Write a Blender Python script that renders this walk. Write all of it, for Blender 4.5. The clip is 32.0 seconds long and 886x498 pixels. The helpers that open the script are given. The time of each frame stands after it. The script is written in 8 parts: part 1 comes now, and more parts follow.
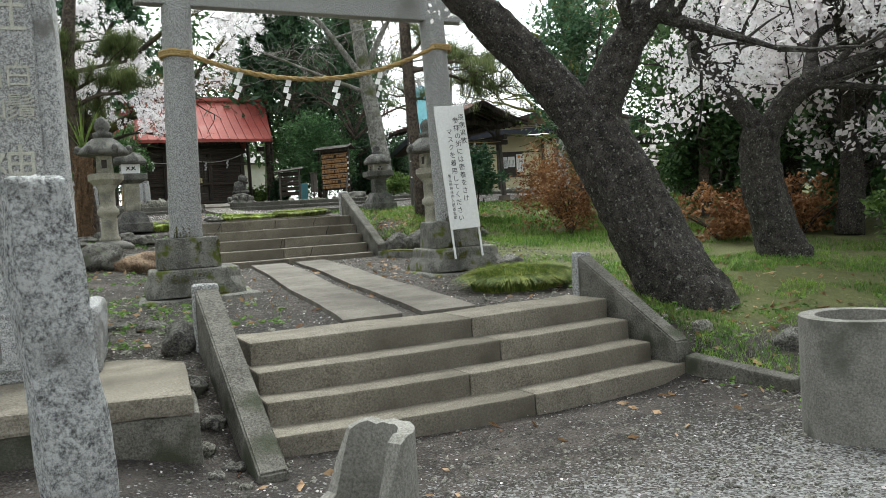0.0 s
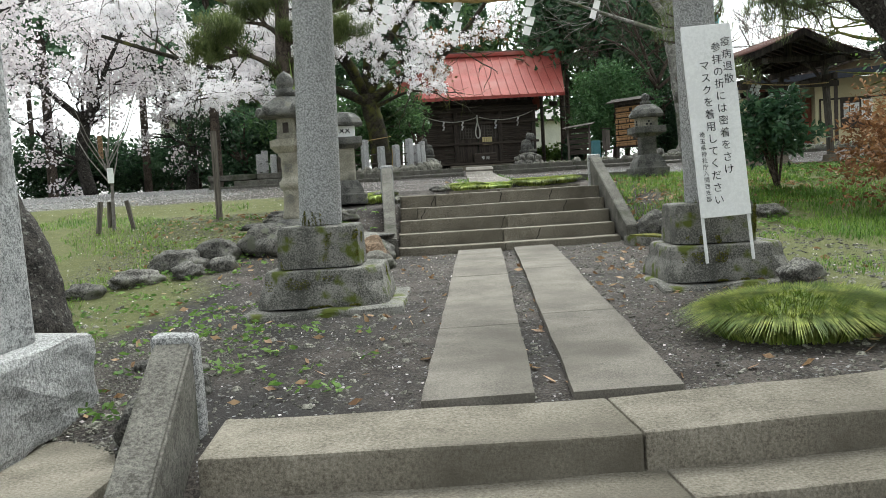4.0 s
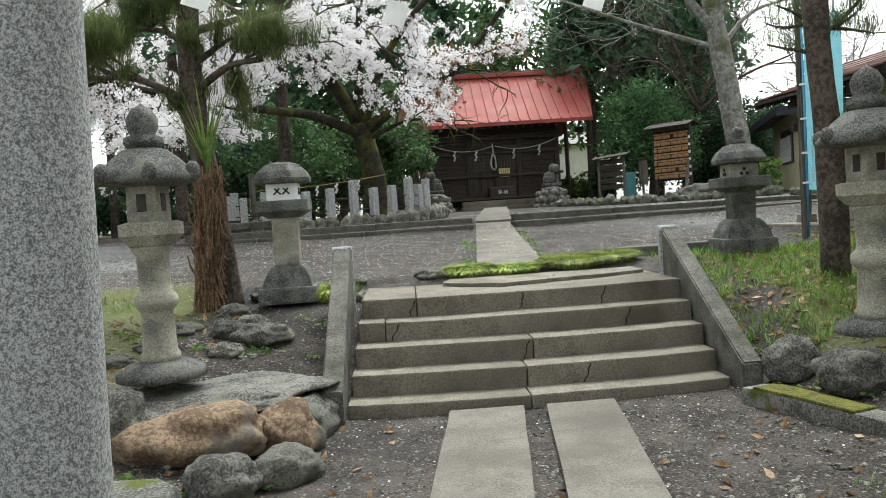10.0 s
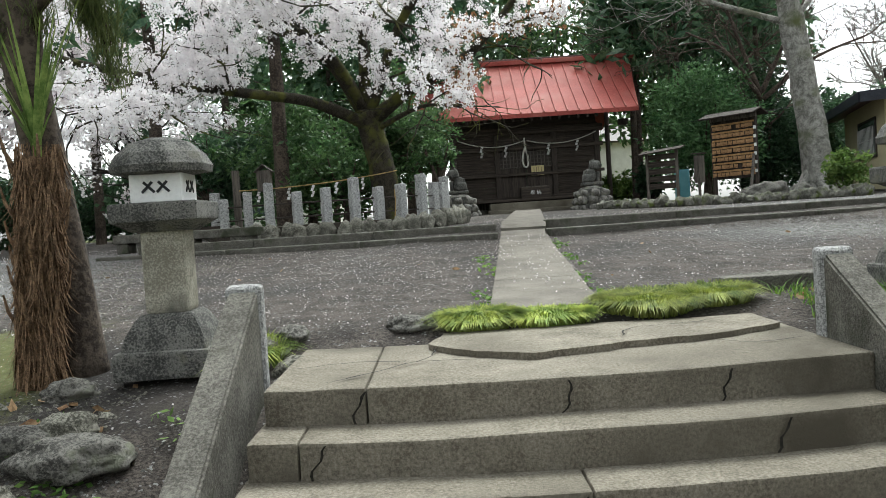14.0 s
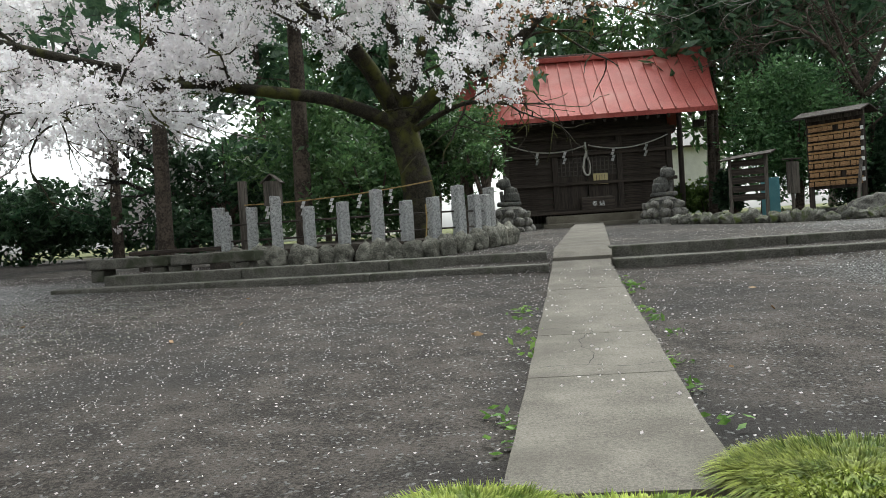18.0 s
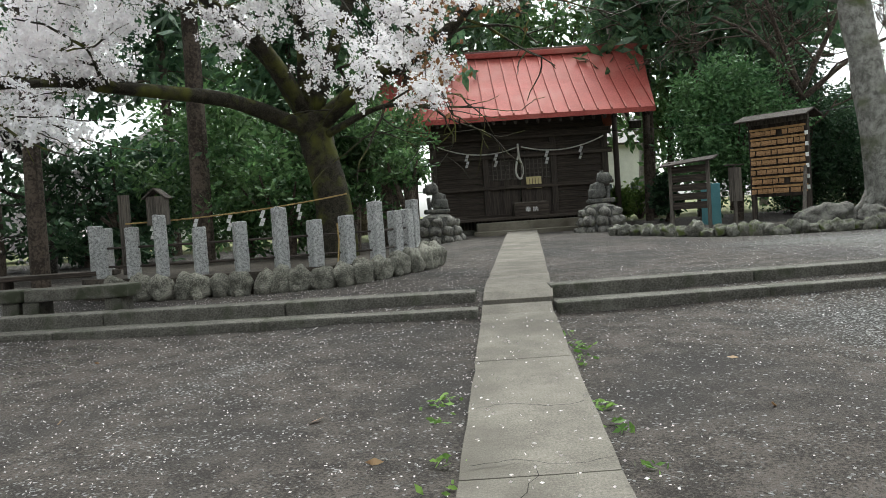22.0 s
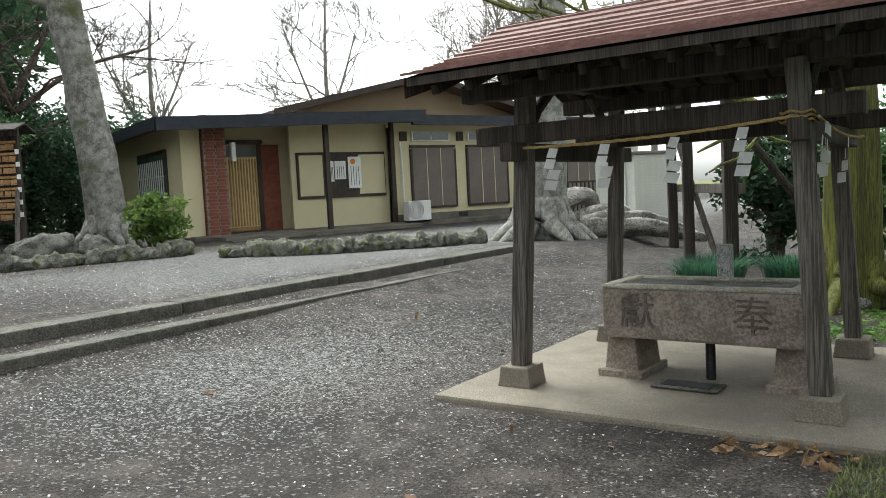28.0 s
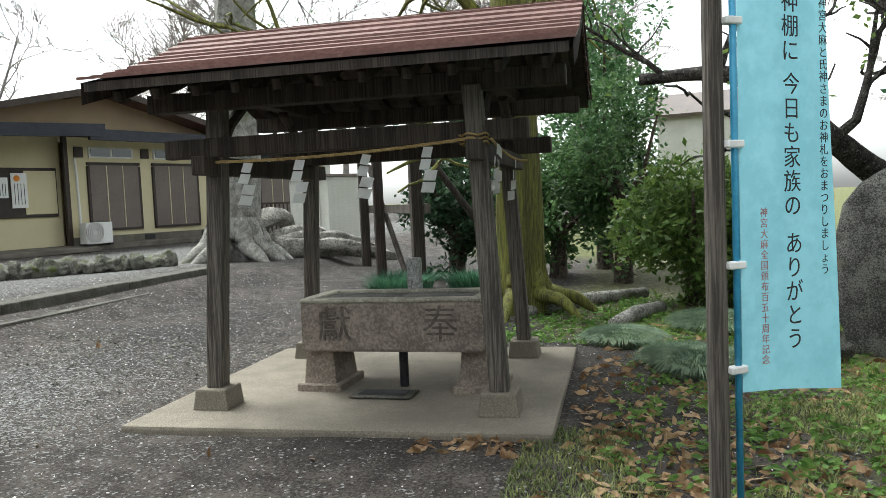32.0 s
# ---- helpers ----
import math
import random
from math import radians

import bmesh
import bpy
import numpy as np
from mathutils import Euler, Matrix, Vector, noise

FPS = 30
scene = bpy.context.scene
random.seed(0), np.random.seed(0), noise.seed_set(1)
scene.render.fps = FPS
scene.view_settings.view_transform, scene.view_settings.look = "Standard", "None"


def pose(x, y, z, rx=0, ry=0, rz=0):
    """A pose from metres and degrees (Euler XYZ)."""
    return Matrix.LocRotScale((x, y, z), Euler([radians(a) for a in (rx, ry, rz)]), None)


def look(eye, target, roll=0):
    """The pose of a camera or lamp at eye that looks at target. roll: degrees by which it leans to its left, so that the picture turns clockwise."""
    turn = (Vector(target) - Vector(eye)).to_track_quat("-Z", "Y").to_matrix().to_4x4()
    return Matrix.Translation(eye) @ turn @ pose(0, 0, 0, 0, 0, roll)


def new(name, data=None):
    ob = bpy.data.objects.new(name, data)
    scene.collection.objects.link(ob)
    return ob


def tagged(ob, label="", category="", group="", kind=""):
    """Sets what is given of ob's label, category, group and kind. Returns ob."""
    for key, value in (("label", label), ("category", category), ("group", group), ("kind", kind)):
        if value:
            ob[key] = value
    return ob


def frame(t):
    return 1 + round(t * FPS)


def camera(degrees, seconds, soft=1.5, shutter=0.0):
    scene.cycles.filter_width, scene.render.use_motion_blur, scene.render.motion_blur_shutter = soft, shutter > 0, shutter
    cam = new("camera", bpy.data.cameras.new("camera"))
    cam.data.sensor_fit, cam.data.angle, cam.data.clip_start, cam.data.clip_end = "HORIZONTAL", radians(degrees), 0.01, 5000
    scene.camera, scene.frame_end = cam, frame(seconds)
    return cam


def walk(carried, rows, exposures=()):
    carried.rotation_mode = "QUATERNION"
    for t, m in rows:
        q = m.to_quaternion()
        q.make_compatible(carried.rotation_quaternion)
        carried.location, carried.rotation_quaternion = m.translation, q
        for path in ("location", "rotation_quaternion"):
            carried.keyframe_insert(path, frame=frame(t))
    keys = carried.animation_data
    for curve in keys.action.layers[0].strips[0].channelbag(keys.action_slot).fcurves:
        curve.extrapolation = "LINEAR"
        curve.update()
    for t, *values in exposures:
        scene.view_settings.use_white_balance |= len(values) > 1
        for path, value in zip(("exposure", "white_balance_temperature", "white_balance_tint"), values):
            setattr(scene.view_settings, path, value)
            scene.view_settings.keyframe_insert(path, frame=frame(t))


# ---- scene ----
PATH = [
    (0, (-1.491, 1.978, 1.419), (-0.590, 3.762, 1.338), -3.47),
    (0.5, (-1.217, 2.205, 1.425), (-0.395, 4.026, 1.325), -3.42),
    (1, (-0.921, 2.438, 1.405), (-0.170, 4.288, 1.285), -3.31),
    (1.5, (-0.595, 2.762, 1.414), (-0.040, 4.679, 1.291), -3.30),
    (2, (-0.364, 3.076, 1.448), (0.062, 5.025, 1.313), -3.48),
    (2.5, (-0.109, 3.441, 1.465), (0.292, 5.395, 1.317), -3.06),
    (3, (0.206, 3.805, 1.536), (0.501, 5.778, 1.390), -3.28),
    (3.5, (0.397, 4.160, 1.567), (0.596, 6.145, 1.420), -3.29),
    (5.5, (0.898, 5.554, 1.654), (0.940, 7.548, 1.514), -3.62),
    (6, (0.973, 6.033, 1.681), (1.066, 8.026, 1.545), -3.61),
    (6.5, (1.023, 6.377, 1.791), (1.124, 8.371, 1.665), -3.41),
    (7, (1.057, 6.606, 1.901), (1.142, 8.602, 1.792), -3.29),
    (7.5, (1.095, 6.902, 1.990), (1.184, 8.897, 1.888), -3.34),
    (8, (1.115, 7.194, 2.087), (1.175, 9.190, 1.986), -3.40),
    (8.5, (1.094, 7.507, 2.187), (1.138, 9.505, 2.097), -3.72),
    (9, (1.120, 7.844, 2.199), (1.170, 9.842, 2.111), -3.65),
    (9.5, (1.161, 8.196, 2.229), (1.228, 10.193, 2.138), -3.82),
    (10, (1.161, 8.657, 2.245), (1.246, 10.653, 2.155), -3.75),
    (10.5, (1.236, 9.036, 2.242), (1.335, 11.031, 2.152), -4.13),
    (11, (1.305, 9.432, 2.260), (1.409, 11.427, 2.173), -4.12),
    (11.5, (1.345, 9.857, 2.256), (1.441, 11.853, 2.173), -4.19),
    (12, (1.429, 10.261, 2.256), (1.517, 12.257, 2.172), -4.27),
    (12.5, (1.479, 10.744, 2.273), (1.546, 12.742, 2.197), -4.11),
    (13, (1.494, 11.124, 2.282), (1.545, 13.122, 2.215), -4.16),
    (13.5, (1.531, 11.523, 2.249), (1.558, 13.522, 2.168), -3.95),
    (14, (1.573, 11.886, 2.281), (1.575, 13.885, 2.200), -3.74),
    (14.5, (1.606, 12.259, 2.285), (1.597, 14.257, 2.202), -3.64),
    (16.5, (1.843, 13.852, 2.295), (1.764, 15.849, 2.227), -3.65),
    (17, (1.898, 14.185, 2.337), (1.799, 16.182, 2.272), -3.71),
    (17.5, (1.926, 14.407, 2.407), (1.794, 16.402, 2.352), -3.64),
    (18, (1.899, 14.579, 2.478), (1.750, 16.573, 2.423), -3.61),
    (18.5, (1.889, 14.695, 2.541), (1.744, 16.689, 2.483), -3.85),
    (19, (1.902, 14.873, 2.635), (1.759, 16.867, 2.576), -3.60),
    (19.5, (1.890, 15.077, 2.726), (1.747, 17.071, 2.674), -3.75),
    (20, (1.918, 15.149, 2.784), (1.792, 17.144, 2.732), -3.90),
    (20.5, (1.946, 15.312, 2.846), (1.837, 17.308, 2.787), -4.05),
    (21, (2.007, 15.540, 2.888), (1.916, 17.537, 2.827), -3.95),
    (21.5, (2.039, 15.881, 2.901), (1.987, 17.879, 2.824), -3.90),
    (22, (2.048, 16.197, 2.882), (2.067, 18.195, 2.796), -3.80),
    (22.5, (2.157, 16.642, 2.890), (2.229, 18.638, 2.796), -3.70),
    (23, (2.252, 16.969, 2.931), (2.355, 18.964, 2.831), -3.50),
    (23.5, (2.347, 17.288, 2.985), (2.499, 19.279, 2.888), -3.40),
    (24, (2.458, 17.479, 3.044), (2.674, 19.466, 2.955), -3.35),
    (24.5, (2.503, 17.584, 3.048), (2.808, 19.559, 2.966), -3.10),
    (25, (2.549, 17.806, 2.994), (3.081, 19.732, 2.907), -2.80),
    (25.5, (2.723, 17.949, 2.994), (3.765, 19.653, 2.884), -2.70),
    (26, (2.841, 18.053, 2.976), (4.031, 19.657, 2.867), -2.80),
    (26.5, (2.930, 18.122, 2.967), (4.232, 19.637, 2.860), -2.75),
    (28.5, (3.117, 18.033, 2.975), (4.786, 19.126, 2.829), -2.90),
    (29, (3.084, 18.043, 2.957), (4.834, 19.000, 2.815), -2.80),
    (29.5, (3.112, 18.062, 2.958), (4.928, 18.887, 2.813), -2.70),
    (30, (3.098, 18.062, 2.943), (4.969, 18.754, 2.806), -2.60),
    (30.5, (3.108, 18.058, 2.935), (5.014, 18.648, 2.802), -2.50),
    (31, (3.091, 18.051, 2.926), (5.013, 18.591, 2.800), -2.45),
    (31.5, (3.085, 18.050, 2.924), (5.011, 18.577, 2.801), -2.50),
    (32, (3.086, 18.053, 2.928), (5.008, 18.588, 2.808), -2.60),
]
cam = camera(58.3, 32.0, soft=0.6)
walk(cam, [(t, look(eye, target, roll)) for t, eye, target, roll in PATH], [(0, 0.80), (3.0, 0.90), (13.0, 0.92), (16.5, 0.64), (19.0, 0.68), (21.0, 0.84), (23.0, 0.84), (26.0, 0.90), (28.5, 1.06), (32.0, 1.06)])

# ---- daylight: bright overcast sky ----
world = bpy.data.worlds.new("overcast_sky")
scene.world = world
world.use_nodes = True
wn = world.node_tree.nodes
wl = world.node_tree.links
sky = wn.new("ShaderNodeTexSky")
sky.sky_type, sky.sun_disc = "NISHITA", False
sky.sun_elevation, sky.sun_rotation = radians(62), radians(22)
sky.air_density, sky.dust_density = 1.0, 3.0
hsv = wn.new("ShaderNodeHueSaturation")
hsv.inputs["Saturation"].default_value = 0.12
wl.new(sky.outputs[0], hsv.inputs["Color"])
tint = wn.new("ShaderNodeMixRGB")
tint.blend_type = "MULTIPLY"
tint.inputs["Fac"].default_value, tint.inputs["Color2"].default_value = 1.0, (0.945, 1.0, 0.99, 1)
wl.new(hsv.outputs[0], tint.inputs["Color1"])
wl.new(tint.outputs[0], wn["Background"].inputs["Color"])
wn["Background"].inputs["Strength"].default_value = 0.225
sun_data = bpy.data.lights.new("sun", "SUN")
sun_data.energy, sun_data.angle, sun_data.color = 1.7, radians(25), (0.935, 1.0, 0.965)
sun = new("sun", sun_data)
sun.matrix_world = look((6, 15, 30), (0, 0, 0))


# ---- materials ----
def mat(name, low, high, scale=6.0, rough=0.85, bump=0.3, fine=60.0, metal=0.0, third=None, random=0.0, spec=0.3, thresh=(0.42, 0.62)):
    """Two-scale mottled surface; third: (colour, scale, from, to) for patches such as lichen or moss."""
    m = bpy.data.materials.new(name)
    m.use_nodes = True
    n, l = m.node_tree.nodes, m.node_tree.links
    b = n["Principled BSDF"]
    b.inputs["Roughness"].default_value, b.inputs["Metallic"].default_value = rough, metal
    b.inputs["Specular IOR Level"].default_value = spec
    tc = n.new("ShaderNodeTexCoord")
    big, small = n.new("ShaderNodeTexNoise"), n.new("ShaderNodeTexNoise")
    big.inputs["Scale"].default_value, big.inputs["Detail"].default_value = scale, 4
    small.inputs["Scale"].default_value, small.inputs["Detail"].default_value = fine, 6
    big.inputs["Roughness"].default_value, small.inputs["Roughness"].default_value = 0.65, 0.72
    l.new(tc.outputs["Object"], big.inputs["Vector"])
    l.new(tc.outputs["Object"], small.inputs["Vector"])
    add = n.new("ShaderNodeMath")
    add.operation = "MULTIPLY_ADD"
    add.inputs[1].default_value = 0.95
    part_of = n.new("ShaderNodeMath")
    part_of.operation = "MULTIPLY"
    part_of.inputs[1].default_value = 0.55
    l.new(big.outputs["Fac"], part_of.inputs[0])
    l.new(small.outputs["Fac"], add.inputs[0])
    l.new(part_of.outputs[0], add.inputs[2])
    ramp = n.new("ShaderNodeValToRGB")
    ramp.color_ramp.elements[0].position, ramp.color_ramp.elements[1].position = thresh[0] + 0.25, thresh[1] + 0.22
    ramp.color_ramp.elements[0].color, ramp.color_ramp.elements[1].color = (*low, 1), (*high, 1)
    l.new(add.outputs[0], ramp.inputs[0])
    colour = ramp.outputs[0]
    if third:
        extra = n.new("ShaderNodeTexNoise")
        extra.inputs["Scale"].default_value, extra.inputs["Detail"].default_value = third[1], 5
        l.new(tc.outputs["Object"], extra.inputs["Vector"])
        r2 = n.new("ShaderNodeMapRange")
        r2.inputs["From Min"].default_value, r2.inputs["From Max"].default_value = third[2], third[3]
        l.new(extra.outputs["Fac"], r2.inputs["Value"])
        mix = n.new("ShaderNodeMixRGB")
        mix.inputs["Color2"].default_value = (*third[0], 1)
        l.new(r2.outputs[0], mix.inputs["Fac"])
        l.new(colour, mix.inputs["Color1"])
        colour = mix.outputs[0]
    if random:
        info = n.new("ShaderNodeObjectInfo")
        geo = n.new("ShaderNodeNewGeometry")
        both = n.new("ShaderNodeMath")
        both.operation = "ADD"
        l.new(info.outputs["Random"], both.inputs[0])
        l.new(geo.outputs["Random Per Island"], both.inputs[1])
        r3 = n.new("ShaderNodeMapRange")
        r3.inputs["From Max"].default_value = 2.0
        r3.inputs["To Min"].default_value, r3.inputs["To Max"].default_value = 1 - random, 1 + random
        l.new(both.outputs[0], r3.inputs["Value"])
        hs = n.new("ShaderNodeHueSaturation")
        l.new(r3.outputs[0], hs.inputs["Value"])
        l.new(colour, hs.inputs["Color"])
        colour = hs.outputs[0]
    l.new(colour, b.inputs["Base Color"])
    if bump:
        bp = n.new("ShaderNodeBump")
        bp.inputs["Strength"].default_value, bp.inputs["Distance"].default_value = bump, 0.02
        l.new(add.outputs[0], bp.inputs["Height"])
        l.new(bp.outputs[0], b.inputs["Normal"])
    return m


def wood(name, low, high, along="z", scale=3.0, rough=0.8):
    """Grained wood, streaks along one axis."""
    m = mat(name, low, high, scale, rough, 0.25, 25.0)
    n, l = m.node_tree.nodes, m.node_tree.links
    mp = n.new("ShaderNodeMapping")
    mp.inputs["Scale"].default_value = tuple(0.12 if a == along else 4.0 for a in "xyz")
    l.new(n["Texture Coordinate"].outputs["Object"], mp.inputs["Vector"])
    for tex in ("Noise Texture", "Noise Texture.001"):
        l.new(mp.outputs[0], n[tex].inputs["Vector"])
    return m


def leaf(name, low, high, random=0.45, rough=0.6, through_light=0.3):
    m = mat(name, low, high, 1.2, rough, 0.0, 9.0, random=random)
    n, l = m.node_tree.nodes, m.node_tree.links
    b, out = n["Principled BSDF"], n["Material Output"]
    tr = n.new("ShaderNodeBsdfTranslucent")
    mx = n.new("ShaderNodeMixShader")
    mx.inputs[0].default_value = through_light
    l.new(b.inputs["Base Color"].links[0].from_socket, tr.inputs["Color"])
    l.new(b.outputs[0], mx.inputs[1])
    l.new(tr.outputs[0], mx.inputs[2])
    l.new(mx.outputs[0], out.inputs["Surface"])
    return m


CONCRETE = mat("weathered_concrete", (0.105, 0.091, 0.068), (0.285, 0.258, 0.208), 3.2, 0.9, 0.6, 70, third=((0.085, 0.074, 0.055), 1.6, 0.5, 0.7), thresh=(0.36, 0.70))
SLAB = mat("path_concrete", (0.095, 0.085, 0.070), (0.22, 0.20, 0.170), 3.0, 0.9, 0.5, 90, third=((0.095, 0.085, 0.07), 1.2, 0.5, 0.7), thresh=(0.36, 0.72))
PAVE = mat("smooth_concrete_floor", (0.145, 0.126, 0.100), (0.25, 0.218, 0.172), 1.5, 0.9, 0.15, 110, third=((0.115, 0.098, 0.076), 1.3, 0.55, 0.75))
KERB = mat("kerb_concrete", (0.06, 0.056, 0.047), (0.19, 0.18, 0.155), 4.5, 0.9, 0.7, 65, third=((0.045, 0.05, 0.03), 2.4, 0.54, 0.66), thresh=(0.38, 0.68))
GRANITE = mat("grey_granite", (0.12, 0.12, 0.117), (0.52, 0.52, 0.51), 60, 0.8, 0.6, 170, third=((0.19, 0.185, 0.17), 1.2, 0.58, 0.75))
GRANITE_W = mat("pale_granite", (0.10, 0.10, 0.098), (0.60, 0.605, 0.595), 26, 0.85, 1.0, 95, third=((0.20, 0.195, 0.18), 3.0, 0.57, 0.7), thresh=(0.34, 0.62))
BASE = mat("mossy_base_stone", (0.07, 0.07, 0.06), (0.25, 0.24, 0.215), 3.5, 0.92, 0.8, 75, third=((0.085, 0.105, 0.016), 4.2, 0.56, 0.64))
STONE_D = mat("dark_lantern_stone", (0.05, 0.05, 0.047), (0.20, 0.195, 0.178), 5.0, 0.92, 0.8, 80, third=((0.17, 0.16, 0.12), 3.5, 0.6, 0.7))
STONE_L = mat("beige_lantern_stone", (0.21, 0.195, 0.155), (0.43, 0.405, 0.335), 4.0, 0.9, 0.5, 90, third=((0.13, 0.125, 0.105), 3.0, 0.53, 0.68))
ROCK = mat("field_rock", (0.055, 0.052, 0.047), (0.24, 0.23, 0.205), 5.0, 0.92, 0.9, 60, third=((0.18, 0.185, 0.14), 7.0, 0.58, 0.66), random=0.45)
ROCK_R = mat("rusty_rock", (0.11, 0.072, 0.045), (0.27, 0.19, 0.125), 4.0, 0.92, 0.6, 40, third=((0.10, 0.09, 0.08), 3.0, 0.55, 0.66))
ROCK_W = mat("pale_lichen_rock", (0.065, 0.063, 0.05), (0.29, 0.28, 0.235), 6.0, 0.92, 0.8, 65, random=0.5)
ROCK_M = mat("mossy_edging_stone", (0.06, 0.058, 0.048), (0.24, 0.235, 0.20), 6.0, 0.92, 0.8, 65, third=((0.075, 0.095, 0.025), 4.0, 0.5, 0.62), random=0.45)
CRACK = mat("dirt_filled_crack", (0.012, 0.011, 0.009), (0.03, 0.027, 0.022), 9, 0.95, 0.0, 60)
DRUM = mat("stained_drum_concrete", (0.12, 0.115, 0.10), (0.29, 0.28, 0.25), 1.8, 0.9, 0.4, 80, third=((0.075, 0.078, 0.06), 2.6, 0.52, 0.68), thresh=(0.36, 0.70))
MOSS = mat("moss", (0.05, 0.06, 0.012), (0.16, 0.15, 0.025), 12, 0.95, 0.6, 80)
BARK = mat("cherry_bark", (0.010, 0.0085, 0.0075), (0.085, 0.074, 0.065), 11.0, 0.95, 1.0, 70, third=((0.17, 0.17, 0.15), 34.0, 0.60, 0.66), thresh=(0.40, 0.66))
BARK_G = mat("grey_zelkova_bark", (0.11, 0.105, 0.093), (0.40, 0.39, 0.355), 7.0, 0.95, 1.0, 60, third=((0.10, 0.115, 0.05), 1.3, 0.54, 0.70))
BARK_MM = wood("bright_mossy_bark", (0.055, 0.052, 0.02), (0.17, 0.175, 0.035))
BARK_C = mat("dark_cherry_bark", (0.016, 0.014, 0.010), (0.06, 0.052, 0.036), 9.0, 0.95, 1.0, 60, third=((0.10, 0.105, 0.022), 2.6, 0.50, 0.66))
BARK_B = mat("brown_conifer_bark", (0.04, 0.03, 0.024), (0.12, 0.095, 0.075), 3.0, 0.95, 0.8, 22)
BARK_L = mat("bare_twig_bark", (0.15, 0.135, 0.125), (0.27, 0.25, 0.235), 3.0, 0.95, 0.0, 22)
FROND = mat("dead_frond", (0.085, 0.052, 0.03), (0.24, 0.15, 0.088), 20, 0.9, 0.4, 60, random=0.3)
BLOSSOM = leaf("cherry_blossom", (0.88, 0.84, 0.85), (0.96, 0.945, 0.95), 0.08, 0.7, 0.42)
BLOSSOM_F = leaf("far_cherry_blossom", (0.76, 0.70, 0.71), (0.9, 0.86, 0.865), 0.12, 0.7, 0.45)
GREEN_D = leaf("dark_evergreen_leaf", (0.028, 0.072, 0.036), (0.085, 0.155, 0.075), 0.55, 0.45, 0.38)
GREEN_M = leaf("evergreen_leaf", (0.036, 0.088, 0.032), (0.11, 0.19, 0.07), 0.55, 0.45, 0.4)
# lit copy of the evergreen leaf: brighter light put into its colour
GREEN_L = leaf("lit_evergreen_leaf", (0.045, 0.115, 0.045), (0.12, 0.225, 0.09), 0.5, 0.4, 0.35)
GREEN_Y = leaf("yellow_green_leaf", (0.085, 0.16, 0.035), (0.20, 0.29, 0.075), 0.45, 0.5, 0.42)
PINE = leaf("pine_needle", (0.07, 0.10, 0.035), (0.18, 0.215, 0.08), 0.4)
GRASS = leaf("grass_blade", (0.06, 0.145, 0.02), (0.20, 0.315, 0.055), 0.5)
NARC = leaf("narcissus_leaf", (0.03, 0.10, 0.055), (0.08, 0.20, 0.11), 0.3)
WEED = leaf("weed_leaf", (0.08, 0.17, 0.035), (0.20, 0.33, 0.08), 0.4, 0.6, 0.4)
TURF = leaf("short_turf", (0.14, 0.18, 0.06), (0.36, 0.39, 0.15), 0.5)
CUSHION = leaf("cushion_leaf", (0.10, 0.16, 0.10), (0.24, 0.32, 0.20), 0.5)
SEDGE = leaf("mondo_grass", (0.13, 0.20, 0.03), (0.40, 0.46, 0.10), 0.65)
SHRUB_R = leaf("russet_shrub", (0.17, 0.075, 0.03), (0.36, 0.19, 0.085), 0.4)
PALM = leaf("palm_leaf", (0.10, 0.17, 0.04), (0.26, 0.34, 0.10), 0.3)
DEAD = leaf("fallen_leaf", (0.16, 0.085, 0.04), (0.43, 0.29, 0.165), 0.45)
PETAL = leaf("fallen_petal", (0.62, 0.55, 0.55), (0.8, 0.74, 0.74), 0.15)
ROOF_R = mat("red_painted_metal", (0.255, 0.050, 0.040), (0.36, 0.080, 0.064), 1.3, 0.7, 0.08, 22, third=((0.33, 0.11, 0.088), 0.9, 0.48, 0.7), spec=0.25)
ROOF_B = mat("brown_metal_roof", (0.085, 0.045, 0.037), (0.14, 0.078, 0.064), 1.0, 0.5, 0.05, 20, spec=0.4)
ROOF_P = mat("faded_red_shingle", (0.13, 0.062, 0.052), (0.20, 0.105, 0.088), 1.0, 0.7, 0.1, 20, spec=0.4, random=0.1)
WOOD_D = wood("dark_old_timber", (0.022, 0.017, 0.014), (0.07, 0.055, 0.045))
WOOD_DX = wood("dark_old_boards", (0.025, 0.019, 0.015), (0.08, 0.062, 0.05), "x")
WOOD_G = wood("greyed_post_timber", (0.05, 0.043, 0.037), (0.15, 0.13, 0.11))
WOOD_O = wood("orange_door_timber", (0.30, 0.17, 0.07), (0.45, 0.27, 0.12))
WOOD_P = mat("pale_plaque_wood", (0.22, 0.115, 0.05), (0.44, 0.27, 0.14), 9, 0.8, 0.1, 60, random=0.3)
BRICK = mat("red_brick", (0.17, 0.055, 0.035), (0.28, 0.10, 0.065), 8, 0.85, 0.3, 60, random=0.3)
MORTAR = mat("mortar", (0.18, 0.16, 0.14), (0.26, 0.24, 0.21), 8, 0.95, 0.3, 60)
STUCCO = mat("cream_stucco", (0.56, 0.50, 0.32), (0.65, 0.585, 0.385), 0.8, 0.95, 0.12, 120)
NAVY = mat("dark_navy_fascia", (0.014, 0.016, 0.024), (0.03, 0.033, 0.045), 4, 0.5, 0.05, 40)
TRIM_B = mat("dark_brown_trim", (0.03, 0.022, 0.018), (0.055, 0.042, 0.035), 4, 0.55, 0.05, 40)
SHUT = mat("taupe_shutter", (0.125, 0.10, 0.09), (0.16, 0.13, 0.115), 2, 0.5, 0.05, 40, spec=0.4)
